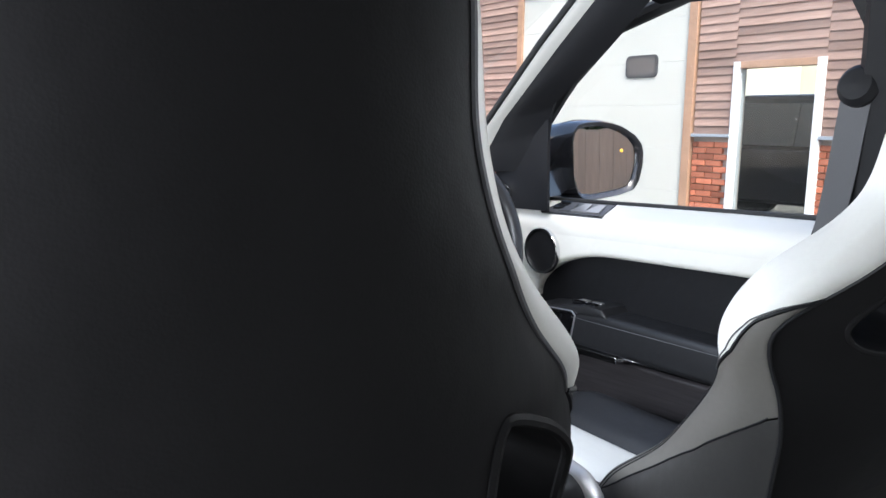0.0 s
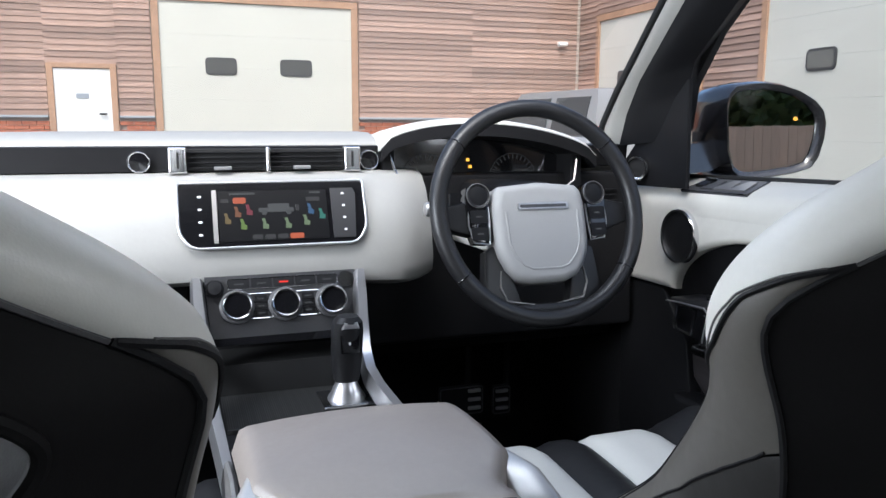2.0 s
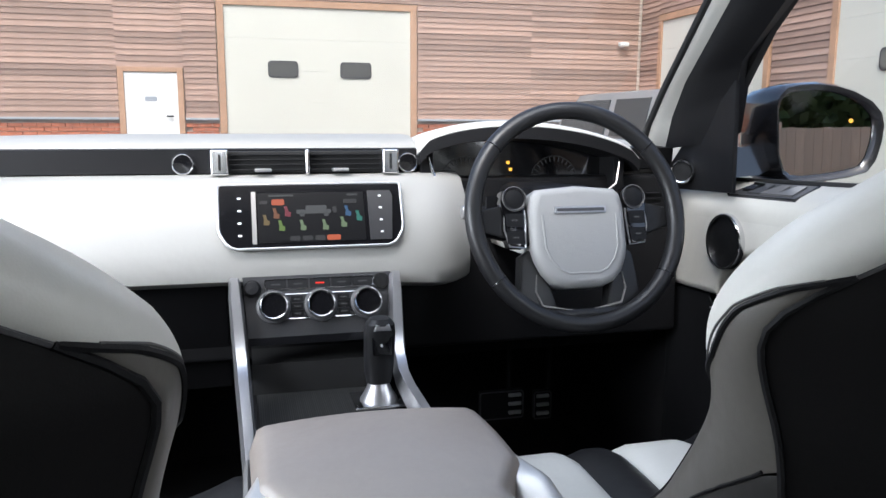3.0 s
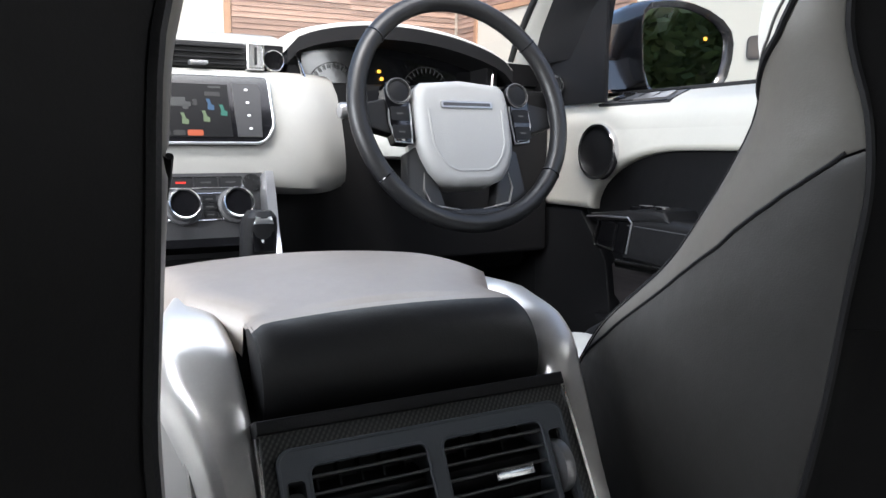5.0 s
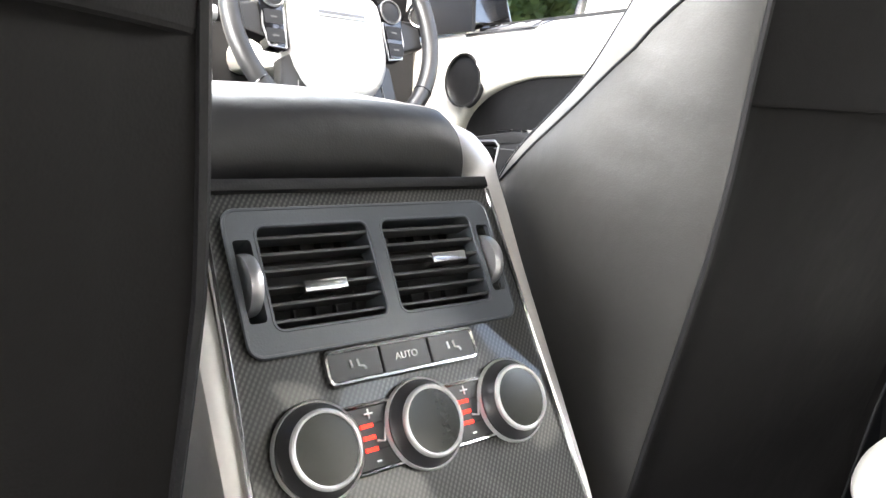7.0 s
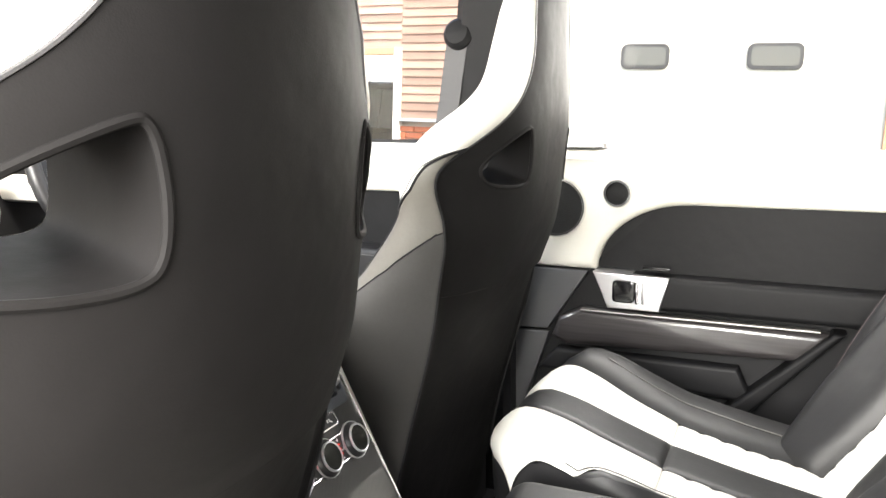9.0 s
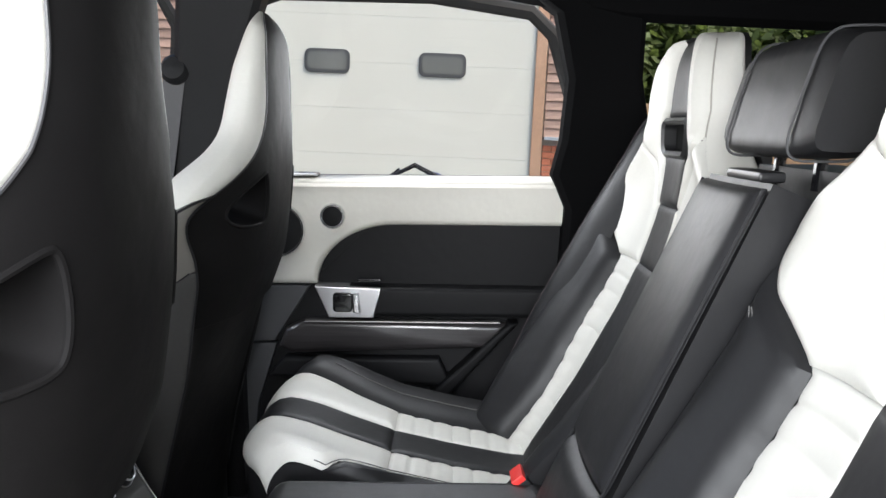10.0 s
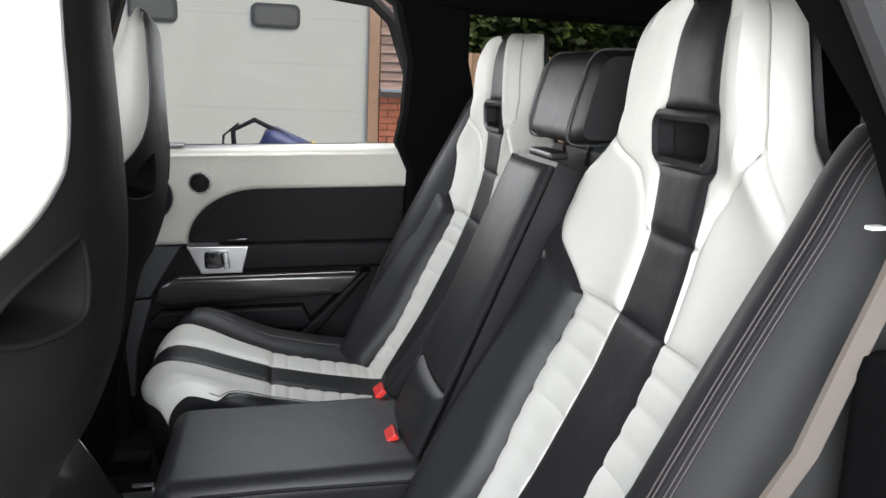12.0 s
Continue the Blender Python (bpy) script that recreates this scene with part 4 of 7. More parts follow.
rear_seat(-0.352, 0.0, 0.0, "black and ivory striped leather rear seat beside the open door")


def bench_seat():
    root = thing("bench_seat", (0.0, -0.5, 0.46), "narrow black leather middle seat with a folded-up armrest", "car seat", "rear seats")
    part("cushion", slab(-0.128, 0.150, -0.62, -0.222, 0.50, 0.778, 0.030, 4), BLACK, root, "black leather middle cushion")
    part("cushion_piping", tube([(0.148, y, z) for y, z in [(-0.6, 0.755), (-0.4, 0.760), (-0.28, 0.760), (-0.238, 0.745), (-0.223, 0.70), (-0.223, 0.58)]], 0.003, 6), PLASTIC, root)
    part("cushion_piping", tube([(-0.126, y, z) for y, z in [(-0.6, 0.755), (-0.4, 0.760), (-0.28, 0.760), (-0.238, 0.745), (-0.223, 0.70), (-0.223, 0.58)]], 0.003, 6), PLASTIC, root)

    def armrest_face(u, v):
        return Vector((0.094 * u, -0.592 - 0.20 * v + 0.006 * (1 - u * u), 0.76 + 0.445 * v))
    core = part("armrest", loft([[Vector((x * 0.094, -0.597 - 0.20 * v - d, 0.75 + 0.46 * v - d * 0.4)) for x, d in ((-1, 0.0), (1, 0.0), (1, 0.12), (-1, 0.12))] for v in (0, 0.5, 1)]), BLACK, root, "folded-up black leather armrest")
    part("armrest_front", quilt(armrest_face, -1, 1, 0, 0.24, 10, 12, 0.012, 0.02, outward=-1), BLACK, core)
    part("armrest_front", quilt(armrest_face, -1, 1, 0.245, 1, 10, 24, 0.010, 0.015, outward=-1), BLACK, core)
    for s in (-1, 1):
        part("edge_piping", tube([armrest_face(s, v) + Vector((0, 0.004, 0)) for v in np.linspace(0, 1, 12)], 0.0022, 6), BLACK, core)
    part("latch", slab(-0.05, 0.05, -0.83, -0.80, 1.208, 1.220, 0.004), KEYBLACK, core)
    shelf = part("shoulder", loft([[Vector((x, y, z)) for x, z in ((-0.13, 0.8), (-0.13, 1.19), (-0.10, 1.222), (0.10, 1.222), (0.13, 1.19), (0.13, 0.8))] for y in (-0.95, -0.86)]), BLACK, root, "black leather back pad")

    # head restraint
    rings = []
    for t in np.linspace(0, 1, 13):
        x = -0.124 + 0.246 * t
        e = 1 - 0.14 * abs(2 * t - 1) ** 6
        ring = []
        for k in range(20):
            a = 2 * math.pi * k / 20
            cy, cz = math.cos(a), math.sin(a)
            sy, sz = abs(cy) ** 0.42 * (1 if cy > 0 else -1), abs(cz) ** 0.42 * (1 if cz > 0 else -1)
            y0, z0 = 0.044 * sy * e, 0.066 * sz * e
            ring.append(Vector((x, -0.868 + y0 - 0.28 * z0, 1.300 + z0)))
        rings.append(ring)
    head = part("head_restraint", loft(rings), BLACK, root, "black leather head restraint", 60)
    for s in (-0.085, 0.085):
        part("seam", tube([r for r in [Vector((s, -0.868 + 0.0452 * (abs(math.cos(a)) ** 0.42) * (1 if math.cos(a) > 0 else -1) - 0.28 * 0.0675 * abs(math.sin(a)) ** 0.42 * (1 if math.sin(a) > 0 else -1), 1.300 + 0.0672 * abs(math.sin(a)) ** 0.42 * (1 if math.sin(a) > 0 else -1))) for a in np.linspace(0, 2 * math.pi, 32)[:-1]]], 0.0016, 6, True), GREYPLASTIC, head)
        part("post", tube([(s * 0.6, -0.862, 1.20), (s * 0.6, -0.866, 1.26)], 0.007, 10), GLOSS, head)


bench_seat()


def buckle(x, y, z, label):
    root = thing("belt_buckle", (x, y, z - 0.05), label, "belt buckle", "rear belt buckles")
    # a flat housing that leans forward out of the gap, its release button across the upper end
    turn = Matrix.Translation((x, y, z)) @ Matrix.Rotation(radians(-38), 4, "X")

    def set_in(bm):
        bmesh.ops.transform(bm, matrix=turn, verts=bm.verts)
        return bm
    part("housing", set_in(slab(-0.019, 0.019, -0.012, 0.012, -0.065, -0.002, 0.004)), PLASTIC, root)
    part("button", set_in(slab(-0.019, 0.019, -0.010, 0.010, -0.004, 0.006, 0.002)), RED, root, "red release button")


buckle(0.142, -0.570, 0.782, "black belt buckle with red button beside the cushion")
buckle(-0.022, -0.568, 0.778, "sunken belt buckle with red button beside the cushion")
buckle(-0.158, -0.604, 0.768, "black belt buckle with red button beside the cushion")


# ---- centre console ----
def console():
    root = thing("centre_console", (0, 0.3, 0.46), "centre console with padded armrest, chrome cheeks and carbon rear panel", "console")
    W = 0.104
    part("console_body", slab(-W + 0.004, W - 0.004, 0.0, 0.36, 0.46, 0.90, 0.01), PLASTIC, root)
    part("tunnel", slab(-W + 0.004, W - 0.004, 0.362, 0.95, 0.46, 0.83, 0.01), PLASTIC, root)
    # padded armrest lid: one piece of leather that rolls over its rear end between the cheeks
    def lid(u, v):
        k = abs(u)
        if v < 0.62:
            y = 0.290 - 0.235 * v / 0.62
            wide = 1 - 0.10 * max(0.0, (0.10 - v) / 0.10) ** 2
            z = 0.981 + 0.010 * math.sin(math.pi * min(1.0, v / 0.7)) - 0.045 * max(0.0, (0.10 - v) / 0.10) ** 2
        else:
            a = (v - 0.62) / 0.38 * math.pi * 0.86
            y = 0.055 - 0.030 * math.sin(a)
            z = 0.9525 + 0.030 * math.cos(a)
            wide = 1.0
        half = float(np.interp(y, [0.02, 0.075, 0.12, 0.30], [0.082, 0.083, 0.108, 0.111])) if v < 0.62 else 0.082
        return Vector((u * half * wide, y, z - 0.007 * k * k * (1 if v < 0.62 else 0.5) - (0.022 if v < 0.60 else 0.004) * max(0, (k - 0.90) / 0.10) ** 2))
    # pale top: windscreen sheen on black leather, put into the base colour
    part("armrest_lid", sheet(lid, 30, 60, -1, 1, 0, 0.66), LIDSHEEN, root, "black leather armrest lid, pale with the sheen in its colour", 60)
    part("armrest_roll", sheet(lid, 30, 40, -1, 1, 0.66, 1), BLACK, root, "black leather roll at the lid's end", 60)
    for s in (-1, 1):
        end = bmesh.new()
        end.faces.new([end.verts.new(lid(s * 0.985, v)) for v in np.linspace(0.60, 1.0, 24)])
        part("roll_end", end, BLACK, root, "black leather end of the roll")
    part("lid_base", slab(-W, W, 0.09, 0.275, 0.90, 0.958, 0.012), BLACK, root)
    part("recess", slab(-0.085, 0.085, 0.062, 0.075, 0.90, 0.935), PLASTIC, root)
    part("recess_floor", slab(-0.085, 0.085, 0.018, 0.07, 0.918, 0.928), PLASTIC, root)
    # chrome cheeks that run from the lid down along the panel's sides
    line = [(0.20, 0.975), (0.14, 0.978), (0.095, 0.976), (0.054, 0.966), (0.028, 0.947), (0.010, 0.925), (-0.014, 0.885), (-0.043, 0.83), (-0.074, 0.77), (-0.105, 0.70), (-0.12, 0.60)]
    for s in (-1, 1):
        def cheek(u, v):
            i = v * (len(line) - 1)
            k = min(int(i), len(line) - 2)
            y, z = line[k][0] + (line[k + 1][0] - line[k][0]) * (i - k), line[k][1] + (line[k + 1][1] - line[k][1]) * (i - k)
            wide = np.interp(v, [0, 0.2, 0.35, 0.45, 0.6, 1.0], [0.010, 0.038, 0.040, 0.030, 0.020, 0.016])
            thick = np.interp(v, [0, 0.2, 1.0], [0.008, 0.05, 0.075])
            a = 2 * math.pi * u
            c, d = math.cos(a), math.sin(a)
            sx, sy = abs(c) ** 0.5 * (1 if c > 0 else -1), abs(d) ** 0.5 * (1 if d > 0 else -1)
            return Vector((s * (0.082 + wide * (0.5 + 0.5 * sx) + 0.010 * v), y + thick * 0.5 - thick * 0.5 * sy * 0.9 - 0.0, z - thick * 0.35 + thick * 0.35 * sy))
        rings = [[cheek(k / 20, v) for k in range(20)] for v in np.linspace(0, 1, 40)]
        part("cheek", loft(rings), CHEEK, root, "satin silver cheek")
        part("side_skin", prism([(0.29, 0.50), (0.29, 0.935), (0.20, 0.955), (0.07, 0.945), (0.0, 0.80), (-0.03, 0.50)], "x", s * (W + 0.004), s * (W + 0.012), 0.004), SIDEMETAL, root, "dull metal console side")
    # rear panel: sloping carbon plate
    up = Vector((0, 0.464, 0.886)).normalized()
    nrm = Vector((0, -0.886, 0.464)).normalized()
    base = Vector((0, 0.014, 0.934))

    def at(x, d, h=0.0):
        """A point on the sloping panel: x across, d metres down from its top edge, h out of it."""
        return base + Vector((x, 0, 0)) - up * d + nrm * h

    def plate(outline, h0, h1, bevel=0.0):
        bm = bmesh.new()
        lo, hi = [bm.verts.new(at(x, d, h0)) for x, d in outline], [bm.verts.new(at(x, d, h1)) for x, d in outline]
        bm.faces.new(lo), bm.faces.new(hi[::-1])
        for i in range(len(outline)):
            j = (i + 1) % len(outline)
            bm.faces.new((lo[j], lo[i], hi[i], hi[j]))
        bmesh.ops.recalc_face_normals(bm, faces=bm.faces)
        if bevel:
            top = set(hi)
            bmesh.ops.bevel(bm, geom=[e for e in bm.edges if e.verts[0] in top and e.verts[1] in top], offset=bevel, segments=2, affect="EDGES", profile=0.5, clamp_overlap=True)
        bmesh.ops.triangulate(bm, faces=[f for f in bm.faces if len(f.verts) > 4])
        return bm
    panel = part("rear_panel", plate([(-0.0912, 0.083), (0.0912, 0.083), (0.097, 0.20), (0.099, 0.34), (-0.099, 0.34), (-0.097, 0.20)], -0.03, 0.0), CARBON, root, "gloss carbon rear panel")

    def pierced_plate(outer, holes, h0, h1):
        """A plate with openings: a filled face and the walls of every outline."""
        bm = bmesh.new()
        loops = [[bm.verts.new(at(x, d, h1)) for x, d in pts] for pts in [outer] + holes]
        edges = [bm.edges.new((a, b)) for loop in loops for a, b in zip(loop, loop[1:] + loop[:1])]
        bmesh.ops.triangle_fill(bm, use_beauty=True, edges=edges, normal=nrm)
        for loop, pts in zip(loops, [outer] + holes):
            low = [bm.verts.new(at(x, d, h0)) for x, d in pts]
            for i in range(len(loop)):
                j = (i + 1) % len(loop)
                bm.faces.new((loop[i], loop[j], low[j], low[i]))
        bmesh.ops.recalc_face_normals(bm, faces=bm.faces)
        return bm
    part("carbon_surround", pierced_plate([(-0.089, 0.0), (0.089, 0.0), (0.0912, 0.083), (-0.0912, 0.083)], [rounded(0.156, 0.060, 0.004, 4, 0.0, 0.0470)], -0.02, 0.0), CARBON, panel)
    part("top_lip", plate([(-0.090, -0.004), (0.090, -0.004), (0.090, 0.003), (-0.090, 0.003)], -0.02, 0.004, 0.002), PLASTIC, panel)
    for s in (-1, 1):
        part("bright_edge", tube([at(s * 0.0895, 0.004, 0.001), at(s * 0.0925, 0.10, 0.001), at(s * 0.0975, 0.20, 0.001), at(s * 0.0995, 0.33, 0.001)], 0.0016, 6), CHROME, panel, "bright edge line")
    # vents: a deep frame, dark throats and slats set into them
    frame_out = rounded(0.164, 0.0705, 0.007, 6, 0.0, 0.0475)
    vent = part("air_vent", plate(frame_out, -0.028, -0.020), NEARBLACK, panel, "dark vent back")
    throats = [rounded(0.0635, 0.0515, 0.005, 5, sx * 0.0358, 0.0462) for sx in (-1, 1)] + [rounded(0.0092, 0.040, 0.002, 3, sx * 0.0750, 0.047) for sx in (-1, 1)]
    part("vent_frame", pierced_plate(frame_out, throats, -0.02, 0.003), SLATE, vent, "slate grey vent frame")
    for pts in [frame_out] + throats[:2]:
        part("frame_edge", tube([at(x, d, 0.0024) for x, d in pts], 0.0011, 6, True), SLATE, vent)
    for sx in (-1, 1):
        cx = sx * 0.036
        for i in range(6):
            d = 0.0262 + 0.0082 * i
            part("slat", plate([(cx - 0.0318, d - 0.0009), (cx + 0.0318, d - 0.0009), (cx + 0.0318, d + 0.0009), (cx - 0.0318, d + 0.0009)], -0.010, 0.0012, 0.0005), SLAT, vent, "grey slat")
        for i in range(5):
            x = cx - 0.024 + 0.012 * i
            part("upright_vane", plate([(x - 0.0006, 0.0205), (x + 0.0006, 0.0205), (x + 0.0006, 0.0716), (x - 0.0006, 0.0716)], -0.019, -0.012), PLASTIC, vent)
        part("slider", plate([(cx - 0.010 + 0.004 * sx, 0.046 - 0.004 * sx), (cx + 0.014 + 0.004 * sx, 0.046 - 0.004 * sx), (cx + 0.014 + 0.004 * sx, 0.052 - 0.004 * sx), (cx - 0.010 + 0.004 * sx, 0.052 - 0.004 * sx)], -0.002, 0.007, 0.0015), CHROME, vent, "chrome vent slider")
        wheel = lathe([(0.012, -0.003), (0.0145, -0.003), (0.015, -0.001), (0.015, 0.001), (0.0145, 0.003), (0.012, 0.003)], at(sx * 0.0748, 0.047, -0.004), (1, 0, 0), 28)
        part("thumb_wheel", wheel, SATIN, vent, "silver thumb wheel")
    # row of three keys
    kf = rounded(0.0915, 0.0155, 0.003, 4, 0.0, 0.093)
    part("key_frame", tube([at(x, d, 0.0016) for x, d in kf], 0.0013, 6, True), CHROME, panel)
    for i in range(3):
        cx = (i - 1) * 0.0302
        part("key", plate([(cx - 0.0147, 0.0860), (cx + 0.0147, 0.0860), (cx + 0.0147, 0.1000), (cx - 0.0147, 0.1000)], 0.0, 0.0022, 0.0008), KEYBLACK, panel)
    writing("AUTO", 0.0050, at(0, 0.093, 0.0026), nrm, up, WHITEINK, panel)
    for cx in (-0.0302, 0.0302):
        part("seat_symbol", tube([at(cx + 0.001, 0.0905, 0.0026), at(cx + 0.0015, 0.0938, 0.0026), at(cx + 0.004, 0.0943, 0.0026), at(cx + 0.005, 0.0960, 0.0026)], 0.0006, 5), WHITEINK, panel)
        part("air_symbol", tube([at(cx - 0.003, 0.0905, 0.0026), at(cx - 0.0025, 0.0943, 0.0026)], 0.0006, 5), WHITEINK, panel)
    # knobs with the two seat-heating fields
    yk = 0.128
    for s in (-1, 1):
        bar = [(s * 0.012, yk - 0.0145), (s * 0.052, yk - 0.0145), (s * 0.052, yk + 0.0145), (s * 0.012, yk + 0.0145)]
        field = part("heater_field", plate(bar, 0.0, 0.0016, 0.0006), KEYBLACK, panel, "seat heating keys")
        for d in (-0.0155, 0.0155):
            part("bright_line", tube([at(s * 0.010, yk + d, 0.0014), at(s * 0.054, yk + d, 0.0014)], 0.001, 6), CHROME, field)
        cx = s * 0.0300
        for d in (-0.006, 0.006):
            part("joint", plate([(cx - 0.0155, yk + d - 0.0003), (cx + 0.0155, yk + d - 0.0003), (cx + 0.0155, yk + d + 0.0003), (cx - 0.0155, yk + d + 0.0003)], 0.0016, 0.0018), NEARBLACK, field)
        writing("+", 0.010, at(cx, yk - 0.0105, 0.0020), nrm, up, WHITEINK, field)
        writing("-", 0.010, at(cx, yk + 0.0105, 0.0020), nrm, up, WHITEINK, field)
        lx = cx - 0.0025
        for d in (-0.0055, 0.0, 0.0055):
            part("heat_lamp", plate([(lx - 0.0035, yk + d - 0.0009), (lx + 0.0035, yk + d - 0.0009), (lx + 0.0035, yk + d + 0.0009), (lx - 0.0035, yk + d + 0.0009)], 0.0016, 0.0022), REDGLOW, field, "glowing red heat lamp")
        sx = cx + 0.0045
        part("seat_symbol", tube([at(sx - 0.003, yk + 0.002, 0.002), at(sx + 0.001, yk + 0.003, 0.002), at(sx + 0.003, yk - 0.003, 0.002)], 0.0006, 5), WHITEINK, field)
    for i in range(3):
        cx = (i - 1) * 0.0600
        c = at(cx, yk, 0.0)
        knob = part("knob", lathe([(0.0220, 0.0), (0.0220, 0.003), (0.0214, 0.0045), (0.0208, 0.0048), (0.0188, 0.0075), (0.0172, 0.0105), (0.0152, 0.0100)], c, nrm, 48), KNOBGREY, panel, "dark rotary knob")
        part("base_ring", lathe([(0.0212, 0.0015), (0.0228, 0.0015), (0.0230, 0.0030), (0.0224, 0.0046), (0.0212, 0.0030)], c, nrm, 48), RINGSILVER, knob, "bright base ring")
        part("top_ring", lathe([(0.0152, 0.0095), (0.0176, 0.0093), (0.0179, 0.0106), (0.0174, 0.0118), (0.0166, 0.0123), (0.0157, 0.0119), (0.0153, 0.0100)], c, nrm, 48), RINGSILVER, knob, "bright top ring")
        part("display", lathe([(0.0159, 0.009), (0.0158, 0.0110), (0.0152, 0.0112), (0.001, 0.0112)], c, nrm, 40), DISPLAY, knob, "dull glass display")
    # front tray, gear lever
    part("front_tray", slab(-0.108, 0.108, 0.39, 0.86, 0.83, 0.845, 0.004), PLASTIC, root)
    part("carbon_deck", slab(-0.10, 0.10, 0.60, 0.80, 0.842, 0.852, 0.003), CARBON, root, "carbon fibre deck")
    return root


console()


def gear_lever():
    root = thing("gear_lever", (0.075, 0.66, 0.85), "black pistol-grip gear lever on a silver foot", "gear lever")
    def ring(c, w, d):
        return [Vector((c[0] + x, c[1] + y, c[2])) for x, y in rounded(w, d, min(w, d) * 0.42, 5)]
    x, y = 0.078, 0.665
    part("foot", lathe([(0.030, 0), (0.028, 0.008), (0.022, 0.018), (0.017, 0.028), (0.015, 0.040)], (x, y, 0.852), (0, 0, 1), 24), SATIN, root, "satin silver foot")
    part("base_plate", slab(x - 0.040, x + 0.040, y - 0.035, y + 0.045, 0.851, 0.858, 0.003), CHROME, root, "bright plate")
    part("grip", loft([ring((x, y, 0.886), 0.036, 0.040), ring((x, y - 0.002, 0.902), 0.042, 0.046), ring((x, y - 0.008, 0.930), 0.044, 0.050), ring((x, y - 0.016, 0.965), 0.044, 0.054), ring((x, y - 0.022, 0.980), 0.040, 0.048), ring((x, y - 0.024, 0.988), 0.028, 0.034)]), BLACK, root, "black leather grip")
    part("shift_display", prism([(x - 0.014, 0.935), (x + 0.014, 0.935), (x + 0.015, 0.97), (x - 0.015, 0.97)], "y", y - 0.0395, y - 0.030, 0.002), GLOSS, root, "gloss black shift display")
    part("release_button", prism([(x - 0.013, 0.972), (x + 0.013, 0.972), (x + 0.010, 0.982), (x - 0.010, 0.982)], "y", y - 0.046, y - 0.030, 0.003), SATIN, root)
    part("gear_mark", prism(rounded(0.005, 0.005, 0.001, 2, x + 0.006, 0.962), "y", y - 0.0402, y - 0.0394), REDGLOW, root, "glowing red gear mark")
    for i in range(3):
        part("gear_mark", prism(rounded(0.003, 0.004, 0.0008, 2, x - 0.001, 0.966 - 0.008 * i), "y", y - 0.0402, y - 0.0394), WHITEINK, root)


gear_lever()


# ---- dashboard ----
def dashboard():
    root = thing("dashboard", (0, 1.0, 1.0), "ivory leather dashboard with black vent band and central screen", "dashboard")
    # top pad: a profile (y, z) swept across the car
    prof = [(0.925, 1.228), (0.928, 1.238), (0.945, 1.248), (0.99, 1.258), (1.08, 1.262), (1.22, 1.255), (1.42, 1.235), (1.42, 1.18), (0.95, 1.18)]
    # behind the instruments the pad and the band give way
    for x0, x1, clear in ((-0.745, 0.196, 0.0), (0.196, 0.612, 1.0), (0.612, 0.745, 0.0)):
        bm = loft([[Vector((x, max(y, clear) + 0.05 * (abs(x) / 0.74) ** 3, z - 0.014 * (abs(x) / 0.74) ** 4 - 0.01 * clear)) for y, z in prof] for x in np.linspace(x0, x1, 16)])
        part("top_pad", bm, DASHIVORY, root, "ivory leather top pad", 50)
    # black band with the vents
    band = [(0.918, 1.192), (0.912, 1.232), (0.97, 1.24), (0.97, 1.185)]
    for x0, x1 in ((-0.74, 0.196), (0.612, 0.74)):
        part("vent_band", loft([[Vector((x, y + 0.05 * (abs(x) / 0.74) ** 3, z)) for y, z in band] for x in np.linspace(x0, x1, 16)]), PLASTIC, root)
    # ivory fascia below, a swelling band
    fas = [(0.930, 1.190), (0.900, 1.189), (0.872, 1.180), (0.845, 1.155), (0.825, 1.115), (0.812, 1.075), (0.806, 1.045), (0.812, 1.022), (0.835, 1.012), (0.90, 1.008), (0.95, 1.05)]
    rings = []
    for x in np.linspace(-0.74, 0.275, 44):
        k = max(0.0, (x - 0.19) / 0.085) if x > 0.19 else 0.0
        rings.append([Vector((x, y + 0.05 * (abs(x) / 0.74) ** 3 + 0.035 * k * k, z - 0.020 * (1 if z < 1.06 else 0) * max(0.0, min(1.0, (x + 0.05) / 0.3)) + 0.012 * k * k * (1 if z < 1.06 else 0))) for y, z in fas])
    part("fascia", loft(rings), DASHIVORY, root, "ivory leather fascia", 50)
    part("fascia_seam", tube([(x, 0.8085 + 0.05 * (abs(x) / 0.74) ** 3, 1.050 - 0.02 * max(0.0, min(1.0, (x + 0.05) / 0.3))) for x in np.linspace(-0.7, 0.14, 40)], 0.0010, 6), GREYPLASTIC, root)
    part("lower_dash", slab(-0.70, 0.74, 0.93, 1.2, 0.86, 1.18, 0.01), PLASTIC, root)
    part("knee_panel", prism([(0.86, 1.01), (0.98, 0.80), (1.2, 0.80), (1.2, 1.01)], "x", -0.72, -0.14, 0.005), PLASTIC, root)
    part("knee_panel", prism([(0.93, 1.04), (1.02, 0.82), (1.2, 0.82), (1.2, 1.06)], "x", 0.14, 0.74, 0.005), PLASTIC, root)
    # central vents
    vent = part("centre_vent", slab(-0.150, 0.145, 0.900, 0.93, 1.1915, 1.2295, 0.003), NEARBLACK, root, "central air vents")
    for i in range(4):
        z = 1.1975 + 0.0085 * i
        part("slat", slab(-0.128, 0.126, 0.894, 0.91, z - 0.001, z + 0.001, 0.0005), PLASTIC, vent)
    for x0, x1 in ((-0.160, -0.131), (-0.005, 0.003), (0.128, 0.157)):
        part("vent_trim", slab(x0, x1, 0.884, 0.925, 1.189, 1.232, 0.004, 3), CHROME, vent, "bright vent trim")
    for x in (-0.145, 0.142):
        part("trim_slot", slab(x - 0.002, x + 0.002, 0.8825, 0.885, 1.197, 1.224, 0.0006), NEARBLACK, vent)
